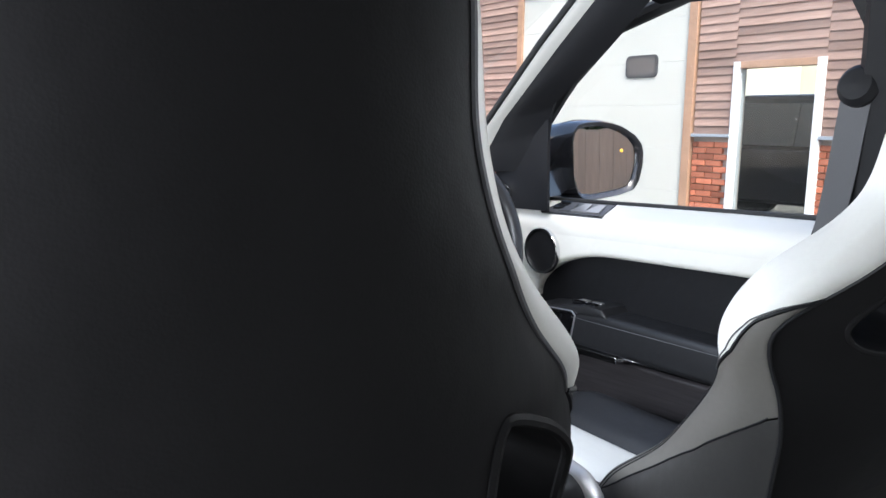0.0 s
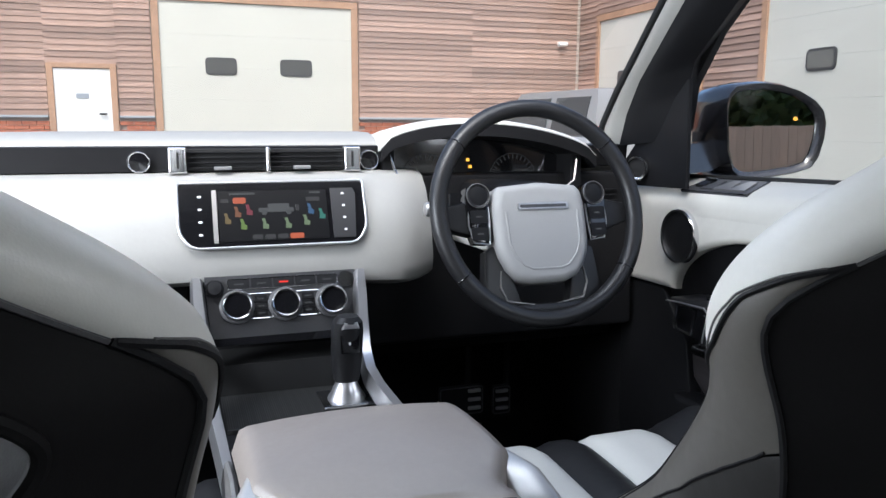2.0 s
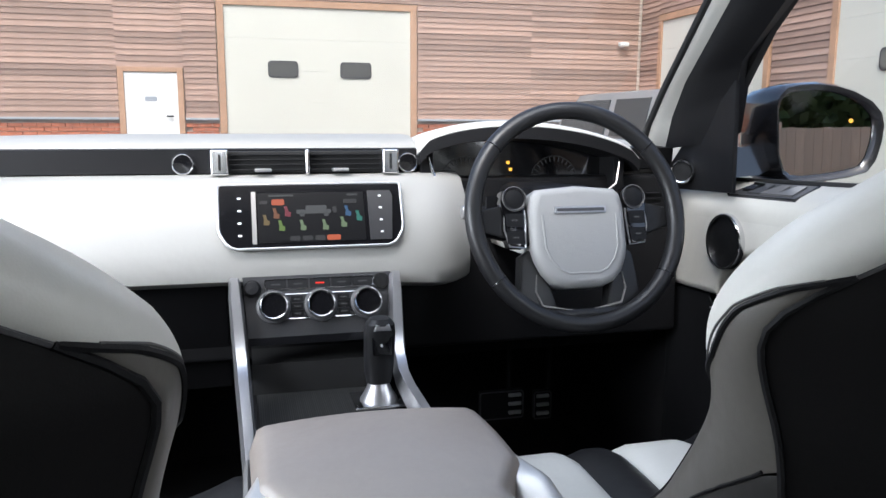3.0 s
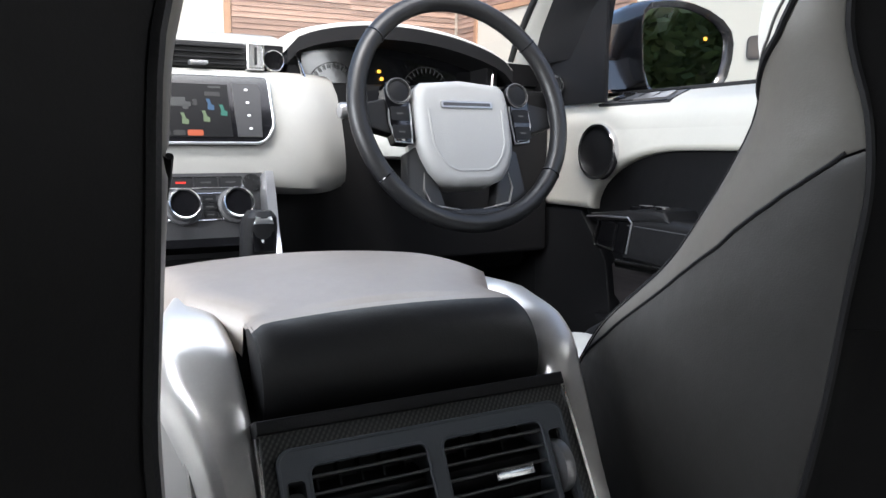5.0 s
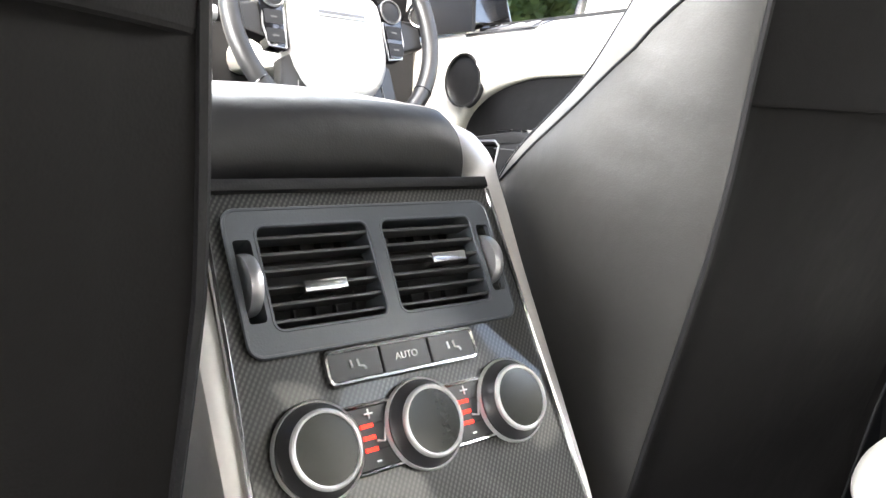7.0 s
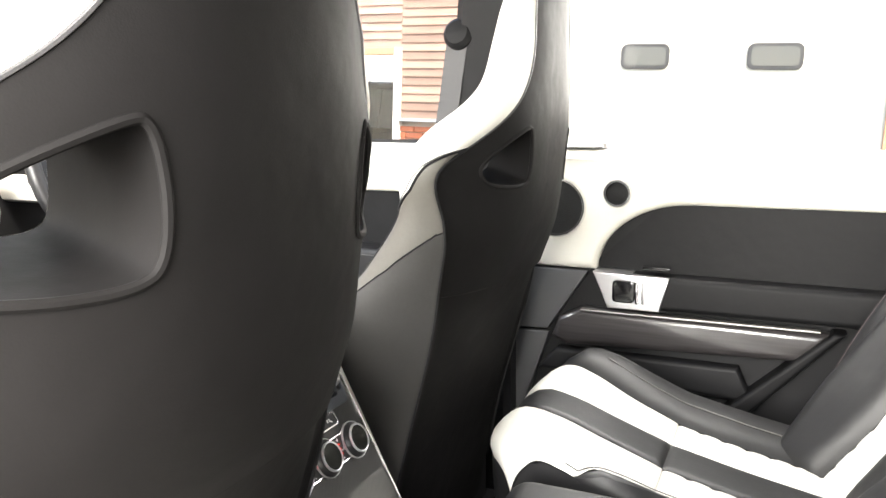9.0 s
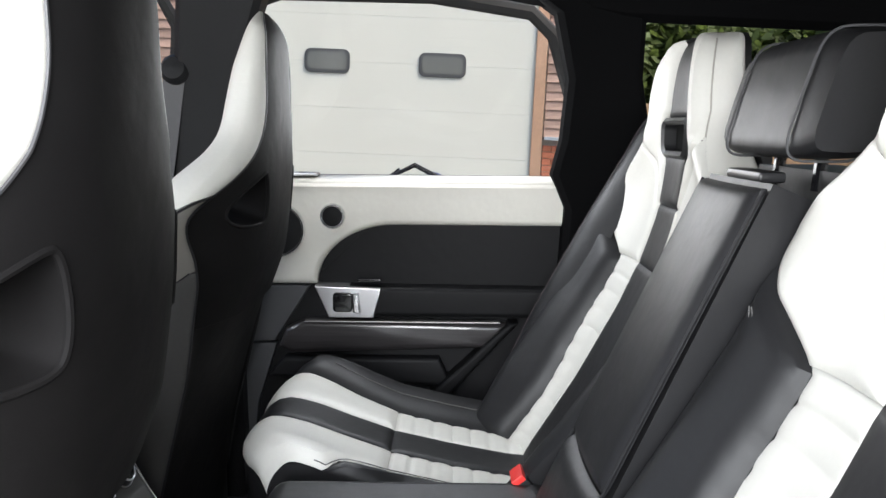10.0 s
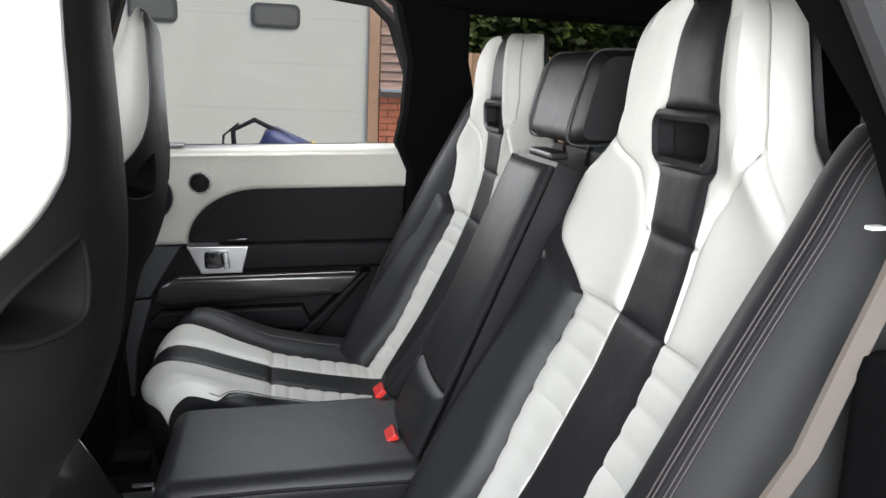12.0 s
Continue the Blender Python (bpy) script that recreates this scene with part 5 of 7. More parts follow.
    for x in (-0.075, 0.055):
        part("slider", slab(x - 0.014, x + 0.014, 0.880, 0.90, 1.194, 1.2, 0.002), SATIN, vent)
    # round keys either side
    for x in (-0.205, 0.178):
        r = part("round_key", lathe([(0.018, 0), (0.018, 0.006), (0.0165, 0.008), (0.0155, 0.007), (0.0155, 0.003), (0.001, 0.004)], (x, 0.915, 1.2075), (0, -1, 0.1), 32), CHROME, root, "round start key with bright ring")
        part("key_cap", lathe([(0.0152, 0.003), (0.0150, 0.006), (0.001, 0.0065)], (x, 0.915, 1.2075), (0, -1, 0.1), 28), GLOSS, r)
    # outer vents near the doors
    part("side_vent", slab(0.60, 0.70, 0.935, 0.97, 1.10, 1.15, 0.006), NEARBLACK, root)
    for i in range(4):
        part("slat", slab(0.605, 0.695, 0.925, 0.945, 1.108 + 0.011 * i, 1.111 + 0.011 * i), PLASTIC, root)
    return root


dash = dashboard()


def screen_unit():
    root = thing("infotainment_screen", (0, 0.82, 1.07), "touch screen with bright edge showing a dark seat menu", "screen")
    up = Vector((0, 0.40, 0.917)).normalized()
    nrm = Vector((0, -0.917, 0.40)).normalized()
    base = Vector((0, 0.826, 1.124))

    def at(x, z, h=0.0):
        return base + Vector((x, 0, 0)) + up * z + nrm * h

    def plate(outline, h0, h1):
        bm = bmesh.new()
        lo, hi = [bm.verts.new(at(x, d, h0)) for x, d in outline], [bm.verts.new(at(x, d, h1)) for x, d in outline]
        bm.faces.new(lo), bm.faces.new(hi[::-1])
        for i in range(len(outline)):
            j = (i + 1) % len(outline)
            bm.faces.new((lo[j], lo[i], hi[i], hi[j]))
        bmesh.ops.triangulate(bm, faces=[f for f in bm.faces if len(f.verts) > 4])
        return bm
    out = [(-0.142, 0.053), (0.142, 0.053), (0.1455, 0.051), (0.147, 0.047), (0.147, -0.018), (0.145, -0.029), (0.137, -0.043), (0.130, -0.050), (0.120, -0.054), (-0.120, -0.054), (-0.130, -0.050), (-0.137, -0.043), (-0.145, -0.029), (-0.147, -0.018), (-0.147, 0.047), (-0.1455, 0.051)]
    part("surround", plate(out, -0.03, 0.004), GLOSS, root, "gloss black surround")
    part("bright_frame", tube([at(x * 1.012, z * 1.02, 0.003) for x, z in out], 0.0024, 8, True), SATIN, root, "satin silver frame")
    disp = part("display", plate([(-0.088, 0.038), (0.085, 0.038), (0.085, -0.046), (-0.088, -0.046)], 0.004, 0.0055), SCREEN, root, "lit display")
    part("side_bar", plate([(-0.097, 0.040), (-0.090, 0.040), (-0.090, -0.048), (-0.097, -0.048)], 0.004, 0.0075), SIDEMETAL, root)
    part("key_field", plate([(0.092, 0.040), (0.130, 0.040), (0.134, 0.03), (0.128, -0.046), (0.092, -0.046)], 0.004, 0.0058), SCREENKEYS, root)
    for i in range(4):
        z = 0.030 - 0.021 * i
        part("key_symbol", plate(rounded(0.006, 0.0032, 0.001, 2, -0.116, z), 0.004, 0.0048), WHITEINK, root)
        part("key_symbol", plate(rounded(0.005, 0.0032, 0.001, 2, 0.112, z), 0.0065, 0.0072), WHITEINK, root)
    def mark(x, z, w, h, m_, name="menu_mark"):
        part(name, plate(rounded(w, h, min(w, h) * 0.25, 3, x, z), 0.0055, 0.0060), m_, disp)
    mark(-0.055, 0.022, 0.020, 0.010, ORANGE)
    mark(0.032, -0.040, 0.022, 0.009, ORANGE)
    mark(-0.050, 0.0335, 0.040, 0.003, MENUGREY)
    mark(0.066, 0.0335, 0.018, 0.003, MENUGREY)
    mark(0.062, 0.022, 0.022, 0.007, MENUDARK)
    mark(-0.078, 0.022, 0.012, 0.006, MENUDARK)
    for i in range(3):
        mark(-0.030 + 0.020 * i, -0.040, 0.016, 0.008, MENUDARK)
    # outline of a car
    mark(0.002, 0.005, 0.056, 0.007, MENUGREY), mark(0.006, 0.012, 0.034, 0.007, MENUGREY)
    for x in (-0.017, 0.022):
        mark(x, 0.001, 0.008, 0.008, MENUGREY)
    mark(0.036, 0.008, 0.006, 0.010, MENUDARK)
    seats = [(-0.076, -0.008, GOLD), (-0.060, 0.003, BROWNISH), (-0.042, 0.006, CRIMSON), (-0.052, -0.018, LIME), (-0.018, -0.018, PALEGREEN), (0.018, -0.018, PALEGREEN), (0.048, -0.014, PALEGREEN), (0.056, 0.005, AZURE), (0.074, -0.004, TEAL)]
    for x, z, m_ in seats:
        part("seat_mark", plate([(x - 0.004, z + 0.009), (x + 0.001, z + 0.009), (x + 0.003, z + 0.0), (x + 0.007, z - 0.002), (x + 0.006, z - 0.009), (x - 0.003, z - 0.008), (x - 0.002, z + 0.002)], 0.0055, 0.006), m_, disp)


SCREENKEYS = mat("dark_key_field", (0.022, 0.022, 0.024), 0.35, grain=0.05)
SCREEN = glow_mat("display_glass", (0.006, 0.006, 0.0065), 0.5, (0.004, 0.004, 0.0045))
ORANGE = glow_mat("display_orange", (0.55, 0.10, 0.03), 0.45)
MENUGREY = glow_mat("display_grey", (0.10, 0.105, 0.105), 0.28)
MENUDARK = glow_mat("display_dim", (0.04, 0.04, 0.04), 0.25)
GOLD = glow_mat("display_gold", (0.30, 0.20, 0.06), 0.28)
BROWNISH = glow_mat("display_brown", (0.35, 0.12, 0.04), 0.28)
CRIMSON = glow_mat("display_crimson", (0.35, 0.03, 0.06), 0.28)
LIME = glow_mat("display_lime", (0.22, 0.36, 0.06), 0.28)
PALEGREEN = glow_mat("display_pale_green", (0.25, 0.35, 0.18), 0.28)
AZURE = glow_mat("display_azure", (0.04, 0.16, 0.35), 0.28)
TEAL = glow_mat("display_teal", (0.03, 0.30, 0.22), 0.28)
AMBER = glow_mat("lamp_amber", (1.0, 0.45, 0.05), 0.8)
screen_unit()


PANELDARK = mat("dark_panel", (0.030, 0.030, 0.032), 0.42, grain=0.25, grain_size=0.003, bump=0.2, bump_size=0.0014)


def centre_stack():
    root = thing("climate_panel", (0, 0.78, 0.9), "climate control panel with three bright-ringed knobs between silver strips", "control panel")
    up = Vector((0, 0.34, 0.94)).normalized()
    nrm = Vector((0, -0.94, 0.34)).normalized()
    base = Vector((0.003, 0.772, 0.985))

    def at(x, z, h=0.0):
        return base + Vector((x, 0, 0)) + up * z + nrm * h

    def plate(outline, h0, h1):
        bm = bmesh.new()
        lo, hi = [bm.verts.new(at(x, d, h0)) for x, d in outline], [bm.verts.new(at(x, d, h1)) for x, d in outline]
        bm.faces.new(lo), bm.faces.new(hi[::-1])
        for i in range(len(outline)):
            j = (i + 1) % len(outline)
            bm.faces.new((lo[j], lo[i], hi[i], hi[j]))
        bmesh.ops.triangulate(bm, faces=[f for f in bm.faces if len(f.verts) > 4])
        return bm
    panel = part("panel", plate([(-0.118, 0.050), (0.118, 0.050), (0.112, -0.048), (-0.112, -0.048)], -0.03, 0.0), PANELDARK, root, "dark grey control panel")
    part("lower_ledge", plate([(-0.112, -0.048), (0.112, -0.048), (0.110, -0.060), (-0.110, -0.060)], -0.03, 0.010), GLOSS, root)
    # a solid near-black block stands for the shaded hollow
    part("recess", slab(-0.105, 0.105, 0.75, 0.86, 0.852, 0.90), NEARBLACK, root)
    strip = rounded(0.172, 0.016, 0.003, 3, 0.002, 0.036)
    part("key_frame", tube([at(x, z, 0.001) for x, z in strip], 0.0011, 6, True), CHROME, panel)
    for i in range(5):
        part("key", plate(rounded(0.032, 0.013, 0.001, 2, -0.067 + 0.0345 * i, 0.036), 0.0, 0.0015), PLASTIC, panel)
        part("key_mark", plate(rounded(0.014, 0.0022, 0.0005, 2, -0.067 + 0.0345 * i, 0.036), 0.0015, 0.0019), REDGLOW if i == 2 else MENUGREY, panel)
    for x, r in ((-0.104, 0.013), (0.101, 0.012)):
        k = part("small_knob", lathe([(r, 0), (r, 0.008 if x < 0 else 0.002), (r - 0.003, 0.014 if x < 0 else 0.003), (0.001, 0.015 if x < 0 else 0.003)], at(x, 0.030 if x < 0 else 0.034), nrm, 28), PLASTIC, panel)
        part("ring", lathe([(r, 0), (r + 0.0015, 0.001), (r + 0.001, 0.004), (r - 0.0005, 0.004)], at(x, 0.030 if x < 0 else 0.034), nrm, 28), CHROME, k, "bright ring")
    for i in range(3):
        x = -0.072 + 0.0735 * i
        knob = part("knob", lathe([(0.0265, 0), (0.0262, 0.008), (0.0225, 0.010), (0.0215, 0.019), (0.0185, 0.0195)], at(x, 0.0), nrm, 40), GREYPLASTIC, panel, "dark rotary knob")
        part("base_ring", lathe([(0.0262, 0.0), (0.0275, 0.002), (0.0268, 0.004), (0.0258, 0.003)], at(x, 0), nrm, 40), CHROME, knob, "bright base ring")
        part("top_ring", lathe([(0.0190, 0.018), (0.0218, 0.019), (0.0222, 0.0225), (0.0210, 0.0245), (0.0196, 0.0240), (0.0190, 0.018)], at(x, 0), nrm, 40), CHROME, knob, "bright top ring")
        part("display", lathe([(0.0193, 0.018), (0.0193, 0.0200), (0.0183, 0.0203), (0.001, 0.0203)], at(x, 0), nrm, 32), GLOSS, knob)
    for i in range(2):
        x = -0.035 + 0.0735 * i
        for s in (-1, 1):
            part("bright_line", tube([at(x - 0.018, s * 0.0195, 0.001), at(x + 0.018, s * 0.0195, 0.001)], 0.0009, 6), CHROME, panel)
        for j in range(3):
            part("key", plate(rounded(0.019, 0.010, 0.001, 2, x, -0.0115 + 0.0115 * j), 0.0, 0.0012), PLASTIC, panel)
            part("key_mark", plate(rounded(0.010, 0.002, 0.0005, 2, x, -0.0115 + 0.0115 * j), 0.0012, 0.0016), MENUGREY, panel)
    # silver side strips sweeping down to the console
    for s in (-1, 1):
        line = [(0.127, 0.79, 1.026), (0.126, 0.778, 1.0), (0.123, 0.757, 0.95), (0.120, 0.728, 0.905), (0.118, 0.68, 0.878), (0.116, 0.61, 0.872), (0.113, 0.50, 0.874), (0.110, 0.34, 0.885)]
        rings = []
        for i, (x, y, z) in enumerate(line):
            w = (0.009, 0.011, 0.012, 0.012, 0.012, 0.011, 0.010, 0.008)[i]
            a, b = line[max(i - 1, 0)], line[min(i + 1, len(line) - 1)]
            d = (Vector(b) - Vector(a)).normalized()
            n_ = Vector((1, 0, 0)).cross(d).normalized()
            rings.append([Vector((s * (x + w * cx), y, z)) + n_ * cz for cx, cz in ((-1, 0.0), (-0.8, 0.008), (0.3, 0.012), (0.9, 0.008), (1, -0.004), (0.6, -0.022), (-0.6, -0.022))])
        part("side_strip", loft(rings), SATIN, root, "satin silver side strip", 50)


centre_stack()


def binnacle():
    root = thing("instrument_cluster", (0.40, 0.95, 1.2), "instrument cluster under an ivory hood with two dials", "instrument cluster")
    rings = []
    for i, t in enumerate(np.linspace(0, 1, 25)):
        x = 0.195 + 0.43 * t
        h = 1.232 + 0.052 * math.sin(math.pi * t ** 0.9) ** 0.55 - 0.016 * t
        yl = 0.892 - 0.018 * math.sin(math.pi * t)
        rings.append([Vector((x, yl, h - 0.012)), Vector((x, yl - 0.002, h - 0.004)), Vector((x, yl + 0.010, h + 0.002)), Vector((x, yl + 0.05, h + 0.006)), Vector((x, 1.05, h + 0.002)), Vector((x, 1.2, 1.235)), Vector((x, 1.2, 1.225)), Vector((x, 1.0, h - 0.020))])
    part("hood", loft(rings), IVORY, root, "ivory leather hood", 50)
    rim = [[Vector((r[0].x, r[0].y - 0.003, r[0].z + dz)) for dz in (0.006, -0.016)] + [Vector((r[0].x, 0.99, r[0].z - 0.02)), Vector((r[0].x, 0.99, r[0].z - 0.012))] for r in rings]
    part("hood_lining", loft(rim), PLASTIC, root)
    part("dial_glass", prism([(0.205, 1.225), (0.60, 1.225), (0.60, 1.25), (0.40, 1.275), (0.21, 1.24), (0.215, 1.10), (0.59, 1.10), (0.60, 1.22)][:1] + [(0.205, 1.24), (0.40, 1.272), (0.60, 1.245), (0.59, 1.09), (0.23, 1.09)], "y", 0.965, 0.985), GLOSS, root, "gloss black dial glass")
    for s, x0 in ((-1, 0.212), (1, 0.590)):
        part("chrome_blade", tube([(x0, 0.90, 1.222), (x0 + s * -0.008, 0.893, 1.19), (x0 - s * 0.016, 0.885, 1.165), (x0 - s * 0.05, 0.875, 1.145)], [0.001, 0.003, 0.0032, 0.001], 8), CHROME, root, "bright blade")
        part("cheek", prism([(x0 - 0.012, 1.10), (x0 + 0.012, 1.10), (x0 + 0.012, 1.225), (x0 - 0.012, 1.225)], "y", 0.905, 0.98, 0.004), PLASTIC, root)
    for x in (0.300, 0.480):
        dial = part("dial", tube([(x + 0.049 * math.cos(2 * math.pi * k / 48), 0.9625, 1.168 + 0.049 * math.sin(2 * math.pi * k / 48)) for k in range(48)], 0.0006, 5, True), MENUDARK, root, "faint dial ring")
        for i in range(21):
            a = radians(210 - 12 * i)
            c, s_ = math.cos(a), math.sin(a)
            bm = slab(-0.004, 0.004, -0.0005, 0.0005, -0.0008, 0.0008)
            bmesh.ops.transform(bm, matrix=Matrix.Translation((x + 0.043 * c, 0.961, 1.168 + 0.043 * s_)) @ Matrix.Rotation(-a, 4, "Y"), verts=bm.verts)
            part("tick", bm, MENUDARK, dial)
        part("pointer", tube([(x, 0.960, 1.168), (x - 0.036, 0.960, 1.150)], [0.002, 0.0008], 6), REDGLOW, dial)
    for x, z, m_ in ((0.385, 1.205, AMBER), (0.39, 1.192, AMBER), (0.325, 1.15, REDGLOW), (0.335, 1.152, REDGLOW), (0.468, 1.145, AMBER), (0.395, 1.15, WHITEINK)):
        part("warning_lamp", slab(x - 0.003, x + 0.003, 0.9595, 0.963, z - 0.003, z + 0.003, 0.0008), m_, root, "small lit warning lamp")


binnacle()


def steering_wheel():
    tilt = radians(16)
    C = Vector((0.412, 0.697, 1.124))
    ux, uz = Vector((1, 0, 0)), Vector((0, math.sin(tilt), math.cos(tilt)))
    nn = Vector((0, -math.cos(tilt), math.sin(tilt)))
    root = thing("steering_wheel", C, "black leather steering wheel with grey hub pad and silver-edged key pods", "steering wheel")

    def at(x, z, h=0.0):
        # the hub lies a little deeper than the rim
        return C + ux * x + uz * z + nn * (h - 0.022)

    def plate(outline, h0, h1, bevel=0.0, seg=2):
        bm = bmesh.new()
        lo, hi = [bm.verts.new(at(x, d, h0)) for x, d in outline], [bm.verts.new(at(x, d, h1)) for x, d in outline]
        bm.faces.new(lo), bm.faces.new(hi[::-1])
        for i in range(len(outline)):
            j = (i + 1) % len(outline)
            bm.faces.new((lo[j], lo[i], hi[i], hi[j]))
        bmesh.ops.recalc_face_normals(bm, faces=bm.faces)
        if bevel:
            top = set(hi)
            bmesh.ops.bevel(bm, geom=[e for e in bm.edges if e.verts[0] in top and e.verts[1] in top], offset=bevel, segments=seg, affect="EDGES", profile=0.5, clamp_overlap=True)
        bmesh.ops.triangulate(bm, faces=[f for f in bm.faces if len(f.verts) > 4])
        return bm
    R, r = 0.1755, 0.0142
    rim = part("rim", tube([at(R * math.cos(a), R * math.sin(a), 0.022) for a in np.linspace(0, 2 * math.pi, 73)[:-1]], r, 14, True), RIMLEATHER, root, "black leather rim", 60)
    for a in (40, 140, 215, 325):
        t = radians(a)
        part("rim_seam", tube([at((R + 1.02 * r * math.cos(b)) * math.cos(t), (R + 1.02 * r * math.cos(b)) * math.sin(t), 0.022 + 1.02 * r * math.sin(b)) for b in np.linspace(0, 2 * math.pi, 17)[:-1]], 0.001, 5, True), GLOSS, rim)
    # hub
    pad = [(-0.068, 0.044), (0.0, 0.050), (0.068, 0.044), (0.078, 0.034), (0.082, 0.012), (0.082, -0.050), (0.078, -0.070), (0.068, -0.092), (0.054, -0.108), (0.03, -0.117), (-0.03, -0.117), (-0.054, -0.108), (-0.068, -0.092), (-0.078, -0.070), (-0.082, -0.050), (-0.082, 0.012), (-0.078, 0.034)]
    hub = part("hub_pad", plate(pad, -0.02, 0.028, 0.014, 4), HUBGREY, root, "light grey hub pad", 50)
    part("hub_crease", tube([at(x, z, 0.0275) for x, z in [(-0.064, 0.0), (-0.062, -0.052), (-0.054, -0.072), (-0.040, -0.088), (-0.026, -0.094), (0.026, -0.094), (0.040, -0.088), (0.054, -0.072), (0.062, -0.052), (0.064, 0.0)]], 0.0020, 6), HUBGREY, hub)
    part("badge_bar", plate(rounded(0.090, 0.011, 0.003, 3, 0.002, 0.008), 0.028, 0.0305, 0.001), SATIN, hub, "silver badge bar")
    part("badge_inset", plate(rounded(0.082, 0.005, 0.001, 2, 0.002, 0.008), 0.0305, 0.0309), GREYPLASTIC, hub)
    part("column", slab(C.x - 0.055, C.x + 0.055, C.y + 0.03, 0.99, C.z - 0.055, C.z + 0.045, 0.02), PLASTIC, root)
    part("column_cowl", slab(C.x - 0.075, C.x + 0.085, C.y + 0.06, 0.97, C.z - 0.075, C.z - 0.02, 0.02), IVORY, root, "ivory column cowl")
    for s in (-1, 1):
        pod = part("key_pod", plate([(s * 0.086, 0.030), (s * 0.092, 0.048), (s * 0.106, 0.052), (s * 0.122, 0.045), (s * 0.127, 0.028), (s * 0.124, -0.02), (s * 0.116, -0.046), (s * 0.092, -0.048)], -0.01, 0.016, 0.004), GLOSS, root, "gloss black key pod")
        part("pod_edge", tube([at(s * x, z, 0.014) for x, z in [(0.122, 0.012), (0.124, -0.018), (0.117, -0.046), (0.091, -0.049), (0.088, -0.01), (0.088, 0.012)]], 0.0016, 6), SATIN, pod, "silver edge")
        ring = part("thumb_pad", lathe([(0.020, 0.010), (0.020, 0.018), (0.0185, 0.020), (0.0165, 0.019), (0.0165, 0.012)], at(s * 0.1045, 0.030), nn, 32), KEYBLACK, pod, "dark ringed thumb pad")
        part("thumb_ring", tube([at(s * 0.1045 + 0.0197 * math.cos(q), 0.030 + 0.0197 * math.sin(q), 0.0185) for q in np.linspace(0, 2 * math.pi, 33)[:-1]], 0.0006, 6, True), SIDEMETAL, pod, "silver ring")
        part("pad_cap", lathe([(0.0165, 0.012), (0.0160, 0.018), (0.008, 0.0195), (0.001, 0.019)], at(s * 0.1045, 0.030), nn, 28), PLASTIC, ring)
        for z in (0.0, -0.028):
            part("key", plate(rounded(0.029, 0.021, 0.002, 2, s * 0.1065, z - 0.004), 0.016, 0.0172), PLASTIC, pod)
            part("key_mark", plate(rounded(0.010, 0.0025, 0.0006, 2, s * 0.1065, z - 0.004), 0.0172, 0.0175), MENUGREY, pod)
        part("spoke", plate([(s * 0.08, 0.030), (s * 0.166, 0.014), (s * 0.169, -0.020), (s * 0.08, -0.045)], -0.010, 0.010, 0.006), BLACK, root)
        part("lower_spoke", plate([(s * 0.080, -0.05), (s * 0.050, -0.112), (s * 0.040, -0.152), (s * 0.070, -0.160), (s * 0.108, -0.138), (s * 0.098, -0.06)], -0.016, 0.006, 0.006), SPOKE, root, "gloss black lower spoke")
        part("spoke_edge", tube([at(s * 0.074, -0.092, 0.007), at(s * 0.078, -0.118, 0.007), at(s * 0.068, -0.142, 0.007), at(s * 0.020, -0.150, 0.006)], [0.0008, 0.0018, 0.0022, 0.001], 6), SIDEMETAL, root)
        part("paddle", plate([(s * 0.10, 0.05), (s * 0.135, 0.045), (s * 0.14, -0.01), (s * 0.10, -0.03)], -0.035, -0.028), PLASTIC, root)
    part("lower_bridge", plate([(-0.085, -0.148), (0.085, -0.148), (0.07, -0.166), (-0.07, -0.166)], -0.012, 0.008, 0.006), SPOKE, root)
    for s in (-1, 1):
        stalk = part("stalk", tube([at(s * 0.05, 0.03, -0.07), at(s * 0.12, 0.030, -0.075), at(s * 0.155, 0.028, -0.07)], [0.009, 0.009, 0.012], 12), PLASTIC, root, "column stalk")
        part("stalk_cap", lathe([(0.0125, 0), (0.013, 0.008), (0.011, 0.012), (0.001, 0.013)], at(s * 0.155, 0.028, -0.07), (s, 0, 0), 20), SATIN, stalk)


RIMLEATHER = mat("wheel_rim_leather", (0.014, 0.014, 0.015), 0.38, grain=0.15, grain_size=0.004, blotch=0.2, blotch_size=0.05, bump=0.12, bump_size=0.0011, rough_var=0.08, spec=0.5)
SPOKE = mat("dark_spoke", (0.012, 0.012, 0.013), 0.38, grain=0.08)
HUBGREY = mat("grey_hub_leather", (0.36, 0.36, 0.355), 0.5, grain=0.03, blotch=0.04, bump=0.3, bump_size=0.002)
steering_wheel()


def pedals():
    for x, w, z, label, name in ((0.430, 0.10, 0.668, "wide dark brake pedal with bright bars", "brake_pedal"), (0.527, 0.040, 0.660, "narrow accelerator pedal with bright bars", "accelerator_pedal")):
        root = thing(name, (x, 1.15, 0.46), label, "pedal")
        part("plate", slab(x - w / 2, x + w / 2, 1.125, 1.14, z - 0.035, z + 0.03, 0.004), PLASTIC, root)
        part("bright_frame", tube([(x + a, 1.122, z - 0.003 + b) for a, b in rounded(w, 0.062, 0.005, 3)], 0.0018, 6, True), GREYPLASTIC, root, "dull frame")
        for b in (-0.022, -0.002, 0.018):
            part("bright_bar", slab(x + w / 2 - 0.034, x + w / 2 - 0.004, 1.119, 1.127, z - 0.004 + b, z + 0.004 + b, 0.002), SATIN, root, "bright bar")
        part("arm", tube([(x + 0.02, 1.14, z + 0.02), (x + 0.05, 1.2, z + 0.14), (x + 0.06, 1.26, z + 0.26)], 0.008, 8), PLASTIC, root)


pedals()


